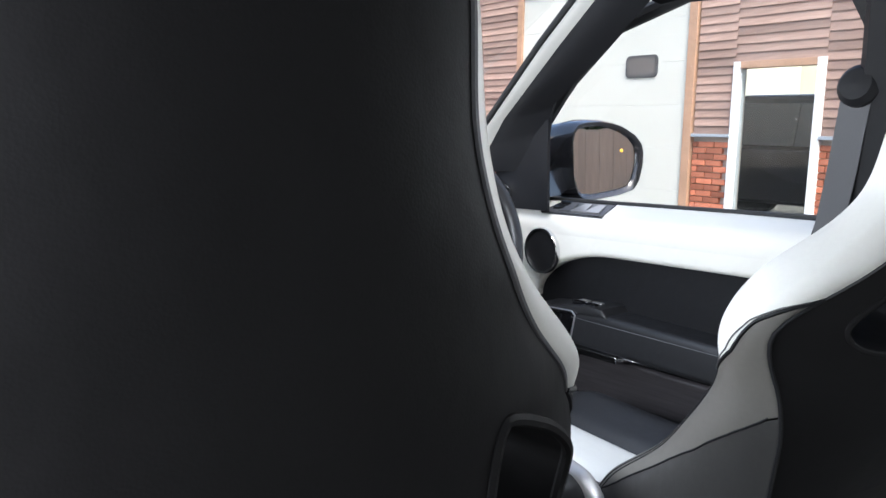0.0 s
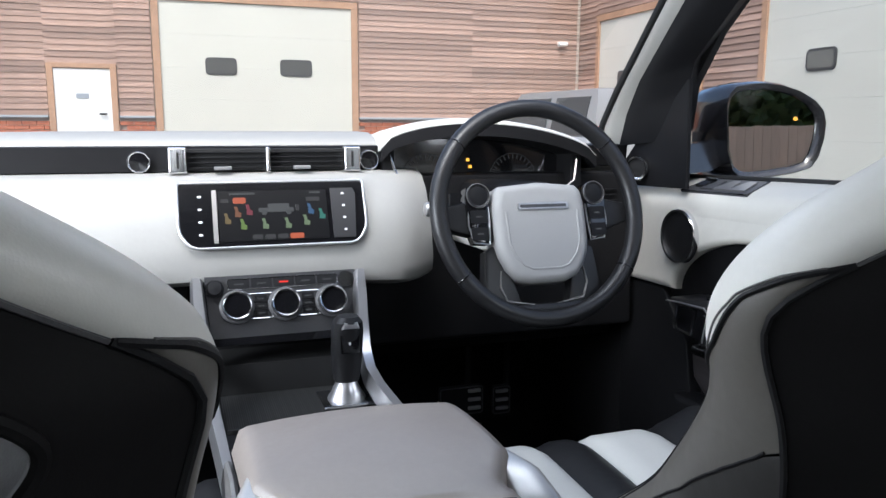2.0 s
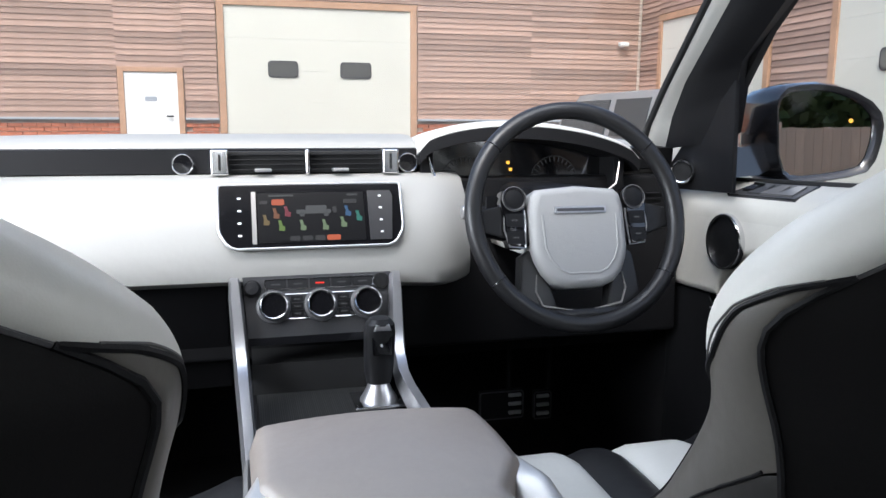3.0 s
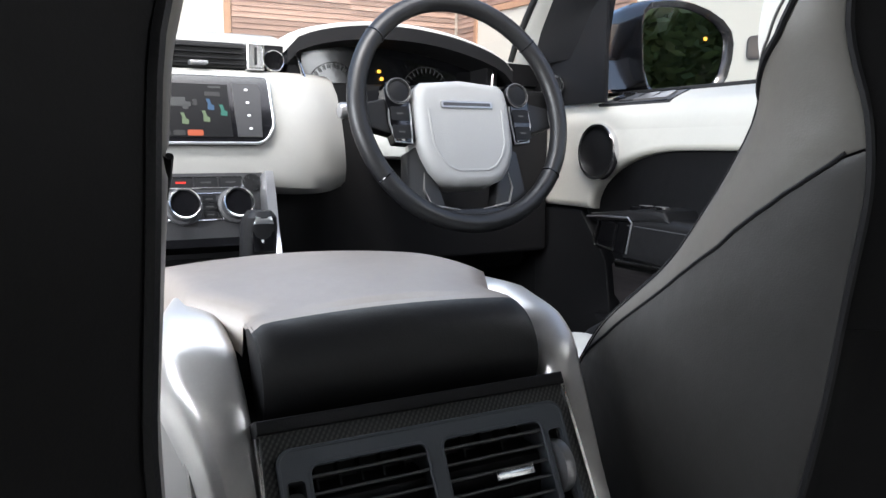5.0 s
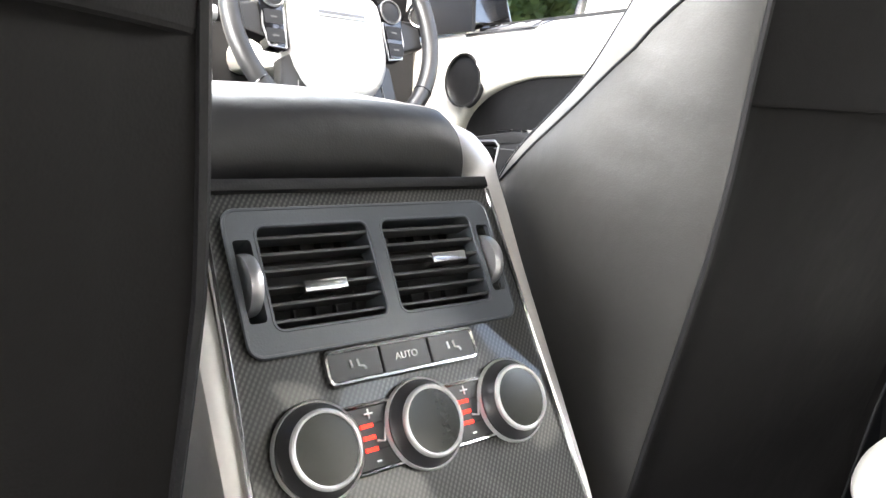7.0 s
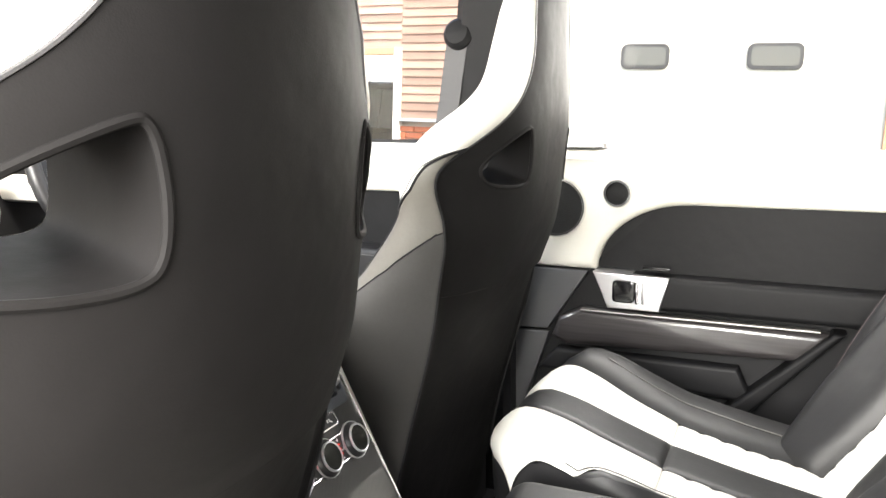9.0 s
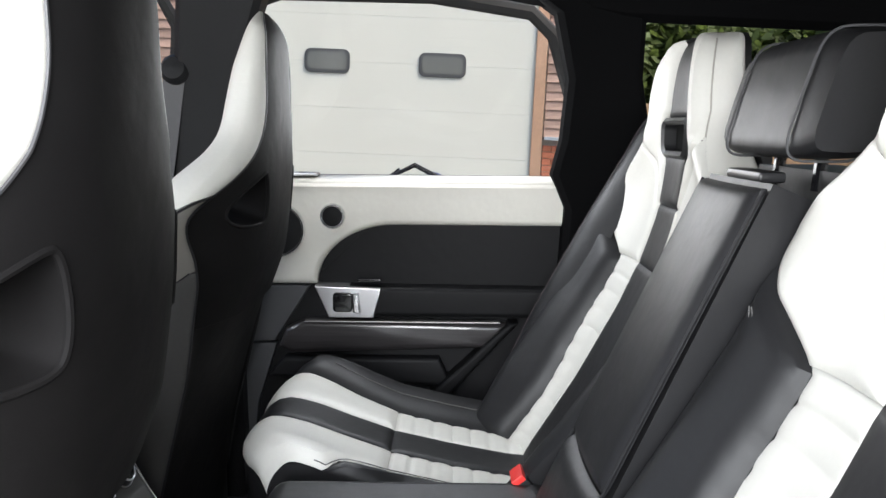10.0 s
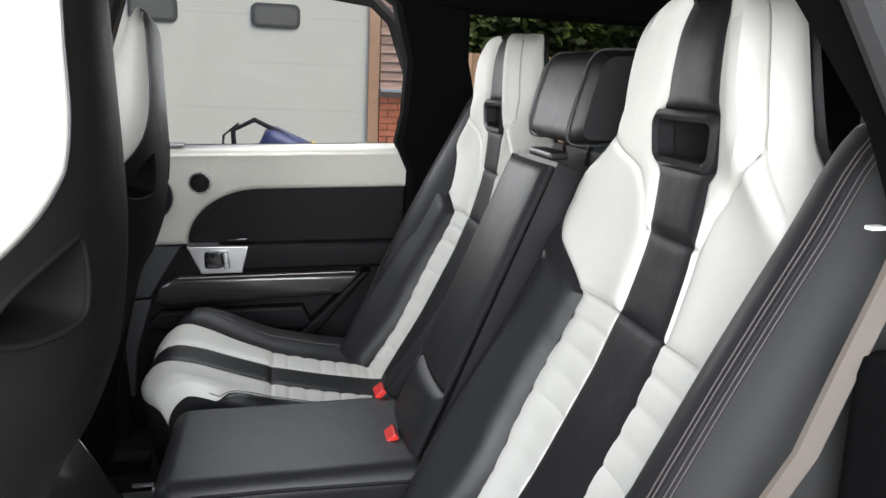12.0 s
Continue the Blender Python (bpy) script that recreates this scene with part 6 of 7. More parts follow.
def front_tweeter():
    root = thing("tweeter", (0.735, 0.91, 1.17), "small round tweeter with chrome ring on the sail panel", "loudspeaker")
    n_ = (-0.8, -0.6, 0)
    part("ring", lathe([(0.024, -0.01), (0.024, 0.008), (0.022, 0.011), (0.019, 0.010), (0.018, 0.004), (0.018, -0.01)], (0.722, 0.893, 1.186), n_, 32), CHROME, root, "chrome ring")
    part("grille", lathe([(0.0185, 0.0), (0.0185, 0.005), (0.001, 0.007)], (0.722, 0.893, 1.186), n_, 28), GRILLE, root, "black grille")


front_tweeter()


def door_mirror():
    root = thing("door_mirror", (0.86, 0.72, 1.2), "black door mirror with bright glass reflecting trees and a fence", "mirror")
    n_ = Vector((-0.20, -0.98, 0.0)).normalized()
    right = Vector((0.98, -0.2, 0)).normalized()
    upv = right.cross(n_).normalized() * -1
    if upv.z < 0:
        upv = -upv
    C = Vector((0.948, 0.785, 1.258))
    shape = [(-0.090, 0.040), (-0.086, 0.060), (-0.074, 0.072), (-0.05, 0.077), (-0.02, 0.078), (0.01, 0.074), (0.04, 0.065), (0.068, 0.050), (0.085, 0.032), (0.090, 0.012), (0.088, -0.015), (0.080, -0.045), (0.068, -0.062), (0.04, -0.070), (0.0, -0.076), (-0.04, -0.080), (-0.062, -0.078), (-0.076, -0.066), (-0.086, -0.035)]

    def at(x, z, h=0.0):
        return C + right * x + upv * z + n_ * h
    glass = bmesh.new()
    glass.faces.new([glass.verts.new(at(x, z, 0.0)) for x, z in shape])
    part("mirror_glass", glass, MIRROR, root, "bright mirror glass")
    rings = []
    # a dark rim round the glass, a flank that swells inboard, a rounded back
    for k, h, dx in ((1.01, 0.002, 0.0), (1.05, 0.008, 0.002), (1.14, 0.010, 0.006), (1.20, -0.002, 0.006), (1.21, -0.040, -0.004), (1.14, -0.085, -0.020), (0.92, -0.125, -0.030), (0.55, -0.150, -0.034), (0.15, -0.158, -0.034)):
        rings.append([at(x * k + dx, z * k, h) for x, z in shape])
    bm = loft(rings, caps=False)
    part("housing", bm, PAINT, root, "gloss black housing", 50)
    back = bmesh.new()
    back.faces.new([back.verts.new(at(x * 1.02, z * 1.02, -0.004)) for x, z in shape])
    part("glass_backing", back, PLASTIC, root)
    part("arm", loft([[Vector((x, y + dy, z + dz)) for dy, dz in ((-0.035, -0.02), (0.05, -0.02), (0.05, 0.03), (-0.02, 0.035))] for x, y, z in ((0.765, 0.84, 1.195), (0.83, 0.845, 1.20), (0.90, 0.86, 1.225))]), PAINT, root)
    part("flank_seam", tube([at(x * 1.215 - 0.002, z * 1.215, -0.040) for x, z in shape], 0.0012, 6, True), RUBBER, root)
    part("blind_spot_lamp", lathe([(0.004, 0), (0.003, 0.002), (0.0005, 0.0022)], at(0.050, 0.022, 0.001), n_, 12), AMBER, root, "lit amber lamp")


door_mirror()


def cabin_mirror():
    root = thing("cabin_mirror", (-0.04, 0.55, 1.45), "black framed interior mirror under the roof", "mirror")
    part("housing", prism(rounded(0.24, 0.06, 0.02, 4, -0.045, 1.462), "y", 0.47, 0.50, 0.01), PLASTIC, root)
    part("mirror_glass", prism(rounded(0.225, 0.048, 0.016, 4, -0.045, 1.462), "y", 0.467, 0.4705), MIRROR, root)
    part("stalk", tube([(-0.045, 0.50, 1.47), (-0.045, 0.55, 1.55)], 0.01, 8), PLASTIC, root)


cabin_mirror()


def roof_lamp():
    root = thing("reading_lamp", (0.62, -0.62, 1.53), "slim black roof lamp with silver outline and lit end", "lamp")
    part("housing", prism(rounded(0.20, 0.036, 0.006, 3, -0.628, 1.528), "x", 0.60, 0.64, 0.003), GLOSS, root)
    part("silver_outline", tube([(0.599, y, z) for y, z in rounded(0.198, 0.034, 0.006, 3, -0.628, 1.528)], 0.0009, 6, True), SIDEMETAL, root)
    part("lens", prism(rounded(0.034, 0.026, 0.005, 3, -0.705, 1.529), "x", 0.5965, 0.602, 0.002), LENSGLOW, root, "lit white lens")


LENSGLOW = glow_mat("white_lens", (1.0, 0.95, 0.85), 2.5, (0.8, 0.8, 0.78))
roof_lamp()


def rear_left_trim():
    # belt hanging from the left rear pillar, and the door frame seal
    root = thing("seat_belt", (-0.66, -0.82, 1.0), "beige seat belt hanging beside the rear seat", "seat belt")
    a = [(-0.700, -0.822, 1.27), (-0.700, -0.797, 1.199), (-0.700, -0.772, 1.138), (-0.700, -0.750, 1.082), (-0.698, -0.731, 1.05), (-0.690, -0.700, 0.95), (-0.670, -0.66, 0.80), (-0.65, -0.63, 0.70)]
    part("webbing", loft([[Vector((x - dx, y + dy, z)) for dx, dy in ((0.0, 0.0), (0.004, -0.001), (0.010, -0.013), (0.006, -0.014))] for x, y, z in a]), BELT, root)
    part("belt_clip", slab(-0.688, -0.680, -0.812, -0.800, 1.231, 1.234, 0.001), WHITEPAINT2, root, "small white clip")
    part("pillar_guide", slab(-0.715, -0.670, -0.875, -0.815, 1.255, 1.29, 0.006), PLASTIC, root)
    solo("door_seal", tube([(-0.70, -0.62, 1.56), (-0.715, -0.72, 1.42), (-0.725, -0.80, 1.28), (-0.73, -0.86, 1.1), (-0.73, -0.80, 0.8), (-0.73, -0.55, 0.58)], 0.011, 8), RUBBER, "black rubber seal round the open rear door frame", "trim", kind="structure")
    # shoulder pads between seat and pillar
    for sg in (-1, 1):
        pad = thing("side_pad", (sg * 0.62, -0.85, 0.8), "black leather pad between rear seat and pillar", "side pad", "rear side pads")
        prof = table((0.66, -0.545), (0.80, -0.595), (0.90, -0.640), (1.02, -0.703), (1.10, -0.746), (1.16, -0.780), (1.215, -0.812), (1.26, -0.835), (1.295, -0.858), (1.305, -0.890))

        def padface(u, z):
            yb = prof(z)[0]
            a = math.pi * 0.5 * u
            return Vector((sg * (0.545 + 0.145 * math.sin(a) ** 0.9), yb - 0.045 * max(0.0, 1 - u / 0.3) ** 2 + 0.012 * math.sin(math.pi * min(1, u * 1.6)) - 0.16 * (1 - math.cos(a)) ** 1.5, z))
        body = part("pad", sheet(padface, 12, 50, 0, 0.40, 0.66, 1.305), BLACK, pad, "black leather pad face", 60)
        # the side past the stitching is a darker black than the face
        part("pad_side", sheet(padface, 14, 50, 0.40, 1, 0.66, 1.305), NEARBLACK, pad, "matt black pad side", 60)
        part("pad_seam", tube([padface(0.355, z) + Vector((0, 0.0006, 0)) for z in np.linspace(0.70, 1.29, 40)], 0.0010, 6), PLASTIC, body)
        for u in (0.315, 0.335, 0.375, 0.395):
            part("stitching", tube([padface(u, z) + Vector((0, 0.0012, 0)) for z in np.linspace(0.70, 1.29, 40)], 0.0007, 6), STITCH, body, "double stitching")
        part("pad_top", loft([[Vector((sg * x, y, z)) for x, y in ((0.545, -0.90), (0.69, -0.90), (0.69, -1.06), (0.545, -1.06))] for z in (1.2, 1.302)]), BLACK, pad)
    # belt loop on the driver's pillar
    b = thing("seat_belt", (0.70, 0.05, 1.2), "dark seat belt on the pillar beside the driver's seat", "seat belt")
    part("webbing", loft([[Vector((x - dx, y + dy, z)) for dx, dy in ((0.0, 0.022), (0.002, 0.022), (0.004, -0.022), (0.002, -0.022))] for x, y, z in ((0.672, 0.075, 1.37), (0.690, 0.10, 1.25), (0.70, 0.13, 1.1), (0.70, 0.15, 0.9), (0.70, 0.16, 0.6))]), GREYPLASTIC, b)
    part("anchor", lathe([(0.03, 0), (0.03, 0.02), (0.022, 0.03), (0.001, 0.032)], (0.69, 0.075, 1.37), (-1, 0, 0.2), 20), PLASTIC, b, "black belt anchor")


STITCH = mat("mauve_stitching", (0.055, 0.043, 0.044), 0.6, grain=0.2)
WHITEPAINT2 = mat("white_clip", (0.7, 0.7, 0.68), 0.4, grain=0.03)
rear_left_trim()


def tailgate():
    # boot shelf, tailgate frame and rear window
    solo("boot_shelf", slab(-0.64, 0.64, -1.60, -0.99, 1.02, 1.05, 0.01), PLASTIC, "black luggage cover behind the rear seats", "shelf")
    solo("wall_back", slab(-0.66, 0.66, -1.76, -1.68, 0.45, 1.14, 0.02), HEADLINER, "black lined lower tailgate", "wall", kind="structure")
    pane = bmesh.new()
    pane.faces.new([pane.verts.new(p) for p in ((-0.58, -1.72, 1.14), (0.58, -1.72, 1.14), (0.50, -1.60, 1.47), (-0.50, -1.60, 1.47))])
    ob = solo("window_back", pane, TINT2, "tinted rear window of the car", "window", kind="structure")
    ob.visible_shadow = False
    for s in (-1, 1):
        q = bmesh.new()
        q.faces.new([q.verts.new((s * x, y, z)) for x, y, z in ((0.735, -0.86, 1.17), (0.70, -1.55, 1.19), (0.63, -1.48, 1.45), (0.665, -0.86, 1.50))])
        ob = solo("window_side", q, TINT2, "tinted rear quarter window of the car", "window", kind="structure")
        ob.visible_shadow = False
        solo("wall_side", slab(min(s * 0.70, s * 0.80), max(s * 0.70, s * 0.80), -1.72, -0.78, 0.45, 1.16, 0.02), HEADLINER, "black lined luggage bay side", "wall", kind="structure")
    scr = bmesh.new()
    scr.faces.new([scr.verts.new(p) for p in ((-0.70, 1.36, 1.21), (0.70, 1.36, 1.21), (0.58, 0.50, 1.60), (-0.58, 0.50, 1.60))])
    ob = solo("windscreen", scr, GLASS, "clear windscreen of the car", "window", kind="structure")
    ob.visible_shadow = False
    bon = sheet(lambda u, v: Vector((-0.80 + 1.6 * u, 1.40 + 1.2 * v, 1.10 - 0.05 * (2 * u - 1) ** 2 - 0.10 * v * v)), 10, 8)
    solo("bonnet", bon, PAINT, "black bonnet of the car", "bonnet", kind="structure")


TINT2 = glass_mat("rear_tint", (0.60, 0.60, 0.54))
tailgate()


def seat_runner():
    root = thing("seat_rail_end", (0.39, -0.11, 0.46), "silver end of the driver's seat rail on the floor", "seat rail")
    part("cover", slab(0.34, 0.42, -0.14, -0.06, 0.46, 0.478, 0.006), SATIN, root)
    part("hook", tube([(0.40, -0.13, 0.475), (0.40, -0.13, 0.50), (0.40, -0.09, 0.50)], 0.005, 6), SATIN, root)


seat_runner()


# ---- the yard outside: it slopes a little against the car ----
YARD = Matrix.Rotation(radians(2.0), 4, "X")
CEDAR = mat("weathered_cedar", (0.31, 0.205, 0.16), 0.75, grain=0.35, grain_size=0.05, blotch=0.35, blotch_size=0.6, per_piece=0.3, stretch=(0.25, 0.25, 3), bump=0.2, bump_size=0.01)
CEDARFRAME = mat("cedar_frame", (0.40, 0.24, 0.15), 0.7, grain=0.2, grain_size=0.03, blotch=0.2)
BRICKM = mat("red_brick", (0.42, 0.14, 0.075), 0.85, grain=0.3, grain_size=0.02, blotch=0.25, per_piece=0.45, bump=0.4, bump_size=0.008)
MORTAR = mat("mortar", (0.50, 0.44, 0.38), 0.9, grain=0.2, grain_size=0.01)
GARAGE = mat("white_door_panel", (0.56, 0.555, 0.49), 0.5, grain=0.03, grain_size=0.03, blotch=0.06, blotch_size=0.8, bump=0.15, bump_size=0.004)
PORT = mat("door_window_glass", (0.10, 0.10, 0.095), 0.08, coat=0.6, grain=0.1)
PORTFRAME = mat("door_window_frame", (0.05, 0.05, 0.05), 0.5, grain=0.1)
LEAD = mat("grey_flashing", (0.30, 0.33, 0.36), 0.5, grain=0.1)
ASPHALT = mat("asphalt", (0.085, 0.083, 0.08), 0.9, grain=0.4, grain_size=0.02, blotch=0.25, blotch_size=2.0, bump=0.6, bump_size=0.015)
WHITEPAINT = mat("white_paint", (0.74, 0.74, 0.72), 0.45, grain=0.03)
FENCEM = mat("tan_fence", (0.60, 0.38, 0.24), 0.8, grain=0.2, grain_size=0.04, blotch=0.15, per_piece=0.07, stretch=(3, 3, 0.3))
LEAFM = mat("leaves", (0.115, 0.150, 0.055), 0.6, grain=0.4, grain_size=0.3, blotch=0.5, blotch_size=1.2)
leaf_nodes, leaf_links = LEAFM.node_tree.nodes, LEAFM.node_tree.links
through_light, leaf_mix = leaf_nodes.new("ShaderNodeBsdfTranslucent"), leaf_nodes.new("ShaderNodeMixShader")
through_light.inputs["Color"].default_value = (0.16, 0.22, 0.06, 1)
leaf_mix.inputs[0].default_value = 0.45
leaf_links.new(leaf_nodes["Principled BSDF"].outputs[0], leaf_mix.inputs[1]), leaf_links.new(through_light.outputs[0], leaf_mix.inputs[2])
leaf_links.new(leaf_mix.outputs[0], leaf_nodes["Material Output"].inputs["Surface"])
BARK = mat("bark", (0.10, 0.075, 0.055), 0.9, grain=0.4, grain_size=0.05, bump=0.6, bump_size=0.03)
SILVERPAINT = mat("silver_car_paint", (0.30, 0.315, 0.32), 0.4, metal=0.3, coat=0.6, grain=0.03)
DARKGLASS = mat("dark_car_glass", (0.055, 0.060, 0.062), 0.38, grain=0.05, spec=0.3)
BLUEP = mat("blue_plastic", (0.022, 0.032, 0.11), 0.5, grain=0.1)
YELLOWP = mat("yellow_plastic", (0.55, 0.42, 0.05), 0.5, grain=0.05)
TAIL = mat("red_tail_lamp", (0.45, 0.02, 0.02), 0.2, coat=0.5)
CREAMWALL = mat("cream_room_wall", (0.62, 0.60, 0.48), 0.8, grain=0.05, blotch=0.1)


def yard(ob):
    ob.matrix_world = YARD @ ob.matrix_world
    return ob


RX, FY = 7.75, 14.05
G0 = -0.05


def placed(mesh, name, parent, where):
    """One more piece on a shared mesh, a child of parent (given in the yard's own axes)."""
    ob = new(name, mesh)
    ob.parent = parent
    ob.matrix_basis = where
    return ob


def wall_things():
    gnd = slab(-400, 400, -400, 400, G0 - 0.2, G0)
    yard(solo("ground", gnd, ASPHALT, "grey asphalt yard", "ground", kind="structure"))
    right = yard(solo("wall_east", slab(RX + 0.06, RX + 0.25, -2.0, FY + 0.4, G0, 4.75), MORTAR, "timber clad workshop wall over a brick plinth", "wall", kind="structure"))
    front = yard(solo("wall_north", slab(-14, RX + 0.2, FY + 0.06, FY + 0.25, G0, 4.75), MORTAR, "timber clad workshop wall over a brick plinth", "wall", kind="structure"))
    return right, front


wall_right, wall_front = wall_things()


def box_mesh(name, sx, sy, sz, material, bevel=0.0):
    bm = slab(-sx / 2, sx / 2, -sy / 2, sy / 2, -sz / 2, sz / 2, bevel, 1)
    me = bpy.data.meshes.new(name)
    bm.to_mesh(me)
    bm.free()
    me.materials.append(material)
    return me


def garage_door(along, lo, hi, top, windows, wz, label):
    """A white sectional door in the east wall (along "y") or the north wall (along "x")."""
    root = thing("garage_door", (RX, (lo + hi) / 2, G0) if along == "y" else ((lo + hi) / 2, FY, G0), label, "garage door", "workshop doors")

    def blk(a0, a1, d0, d1, z0, z1, bev=0.0):
        if along == "y":
            return slab(RX + d0, RX + d1, a0, a1, z0, z1, bev)
        return slab(a0, a1, FY + d0, FY + d1, z0, z1, bev)
    n = max(4, int(round((top - G0) / 0.53)))
    h = (top - G0) / n
    for i in range(n):
        sec = part("door_section", blk(lo, hi, 0.0, 0.05, G0 + i * h + 0.0008, G0 + (i + 1) * h - 0.0008, 0.0012), GARAGE, root, "white ribbed door section")
        for k in range(1, 5):
            zz = G0 + i * h + h * k / 5
            part("rib", blk(lo + 0.01, hi - 0.01, -0.0012, 0.002, zz - 0.005, zz + 0.005, 0.001), GARAGE, sec)
    for a0, a1 in windows:
        o = rounded(abs(a1 - a0), wz[1] - wz[0], 0.07, 5, (a0 + a1) / 2, (wz[0] + wz[1]) / 2)
        axis = "x" if along == "y" else "y"
        base = RX if along == "y" else FY
        w = part("port_window", prism(o, axis, base - 0.018, base + 0.03, 0.006), PORTFRAME, root, "dark framed port window")
        o2 = rounded(abs(a1 - a0) - 0.07, wz[1] - wz[0] - 0.07, 0.05, 5, (a0 + a1) / 2, (wz[0] + wz[1]) / 2)
        part("pane", prism(o2, axis, base - 0.022, base - 0.012), PORT, w, "grey pane")
    for a in (lo - 0.06, hi + 0.06):
        part("frame_post", blk(a - 0.06, a + 0.06, -0.03, 0.06, G0, top + 0.12, 0.006), CEDARFRAME, root, "cedar frame post")
    part("frame_head", blk(lo - 0.12, hi + 0.12, -0.032, 0.06, top, top + 0.12, 0.006), CEDARFRAME, root, "cedar frame head")
    yard(root)


garage_door("y", -1.32, 1.86, 2.95, [(0.72, 1.22), (-0.56, -0.04)], (1.82, 2.08), "white sectional garage door with two port windows opposite the rear door")
garage_door("y", 5.60, 8.62, 3.2, [(6.05, 6.57), (7.36, 7.86)], (1.93, 2.22), "white sectional garage door with two port windows beside the glass door")
garage_door("y", 10.12, 13.20, 3.2, [(10.6, 11.1), (12.0, 12.5)], (1.95, 2.22), "white sectional garage door with two port windows near the corner")
garage_door("x", -0.38, 2.98, 3.30, [(0.36, 0.90), (1.66, 2.24)], (2.06, 2.36), "white sectional garage door with two port windows facing the car")


def plinth_and_boards():
    plinth = 1.22
    brick = box_mesh("brick", 0.05, 0.215, 0.065, BRICKM, 0.004)
    brick_x = box_mesh("brick", 0.215, 0.05, 0.065, BRICKM, 0.004)
    rnd = random.Random(4)

    def boards(along, lo, hi, z0, parent):
        z = z0
        L = hi - lo
        m = box_mesh("board", 0.03 if along == "y" else L, L if along == "y" else 0.03, 0.098, CEDAR)
        # shiplap: the lower edge stands proud
        for v in m.vertices:
            if v.co.z < 0:
                if along == "y":
                    v.co.x -= 0.014
                else:
                    v.co.y -= 0.014
        i = 0
        while z < 4.6:
            c = (lo + hi) / 2
            p = (RX + 0.03, c, z + 0.05) if along == "y" else (c, FY + 0.03, z + 0.05)
            placed(m, "board", parent, Matrix.Translation(p) @ Matrix.Rotation(rnd.uniform(-0.002, 0.002), 4, "Y" if along == "x" else "X"))
            z += 0.1
            i += 1
    east = [(-2.0, -1.46), (2.0, 3.86), (8.76, 9.98)]
    for lo, hi in east:
        boards("y", lo, hi, plinth, wall_right)
    boards("y", 4.94, 5.46, plinth, wall_right)
    boards("y", 3.86, 4.94, 2.06, wall_right)
    boards("y", 13.34, 14.05, plinth, wall_right)
    # above the doors
    boards("y", 5.46, 8.76, 3.34, wall_right)
    boards("y", 9.98, 13.34, 3.34, wall_right)
    boards("y", -1.46, 2.0, 3.10, wall_right)
    for lo, hi in ((-6.2, -2.19), (-1.09, -0.52), (3.12, 5.4), (5.4, 7.7)):
        boards("x", lo, hi, 1.33, wall_front)
    boards("x", -2.19, -1.09, 2.20, wall_front)
    boards("x", -0.52, 3.12, 3.44, wall_front)
    # flashing over the plinth
    for lo, hi in ((-2.0, -1.46), (2.0, 3.86), (4.94, 5.46), (8.76, 9.98)):
        yard(solo("trim", slab(RX - 0.05, RX + 0.06, lo, hi, plinth - 0.035, plinth + 0.004, 0.004), LEAD, "grey metal flashing over the brick plinth", "trim", kind="structure"))
    for lo, hi in ((-6.2, -2.19), (-1.09, -0.52), (3.12, 7.7)):
        yard(solo("trim", slab(lo, hi, FY - 0.05, FY + 0.06, 1.295, 1.334, 0.004), LEAD, "grey metal flashing over the brick plinth", "trim", kind="structure"))
    # bricks, laid in courses; those by the glass door singly
    def courses(along, lo, hi, top, single, parent, bm=None):
        z, k = top - 0.075, 0
        while z > (0.10 if single else 0.3):
            a = lo + (0.11 if k % 2 else 0.0)
            while a < hi - 0.05:
                b0, b1 = max(lo, a), min(hi, a + 0.215)
                c = (b0 + b1) / 2
                p = (RX + 0.035 + rnd.uniform(-0.003, 0.003), c, z) if along == "y" else (c, FY + 0.035 + rnd.uniform(-0.003, 0.003), z)
                if single:
                    s = (b1 - b0) / 0.215
                    placed(brick if along == "y" else brick_x, "brick", parent, Matrix.Translation(p) @ Matrix.Diagonal((1, s, 1, 1) if along == "y" else (s, 1, 1, 1)))
                else:
                    b = slab(p[0] - (0.025 if along == "y" else (b1 - b0) / 2), p[0] + (0.025 if along == "y" else (b1 - b0) / 2), p[1] - ((b1 - b0) / 2 if along == "y" else 0.025), p[1] + ((b1 - b0) / 2 if along == "y" else 0.025), z - 0.0325, z + 0.0325)
                    vs = [bm.verts.new(v.co) for v in b.verts]
                    b.verts.index_update()
                    for f in b.faces:
                        bm.faces.new([vs[v.index] for v in f.verts])
                    b.free()
                a += 0.225
            z -= 0.075
            k += 1
    courses("y", 4.94, 5.46, 1.17, True, wall_right)
    courses("y", 3.0, 3.86, 1.17, True, wall_right)
    rest = bmesh.new()
    courses("y", 2.0, 3.0, 1.17, False, None, rest)
    courses("y", -2.0, -1.46, 1.17, False, None, rest)
    courses("y", 8.76, 9.98, 1.17, False, None, rest)
    courses("x", -6.2, -2.19, 1.28, False, None, rest)
    courses("x", -1.09, -0.52, 1.28, False, None, rest)
    courses("x", 3.12, 7.7, 1.28, False, None, rest)
    yard(solo("brickwork", rest, BRICKM2, "red brick plinth courses", "brickwork", kind="stuff"))


BRICKM2 = mat("red_brick_courses", (0.42, 0.14, 0.075), 0.85, grain=0.3, grain_size=0.02, blotch=0.5, blotch_size=0.12, bump=0.4, bump_size=0.008)


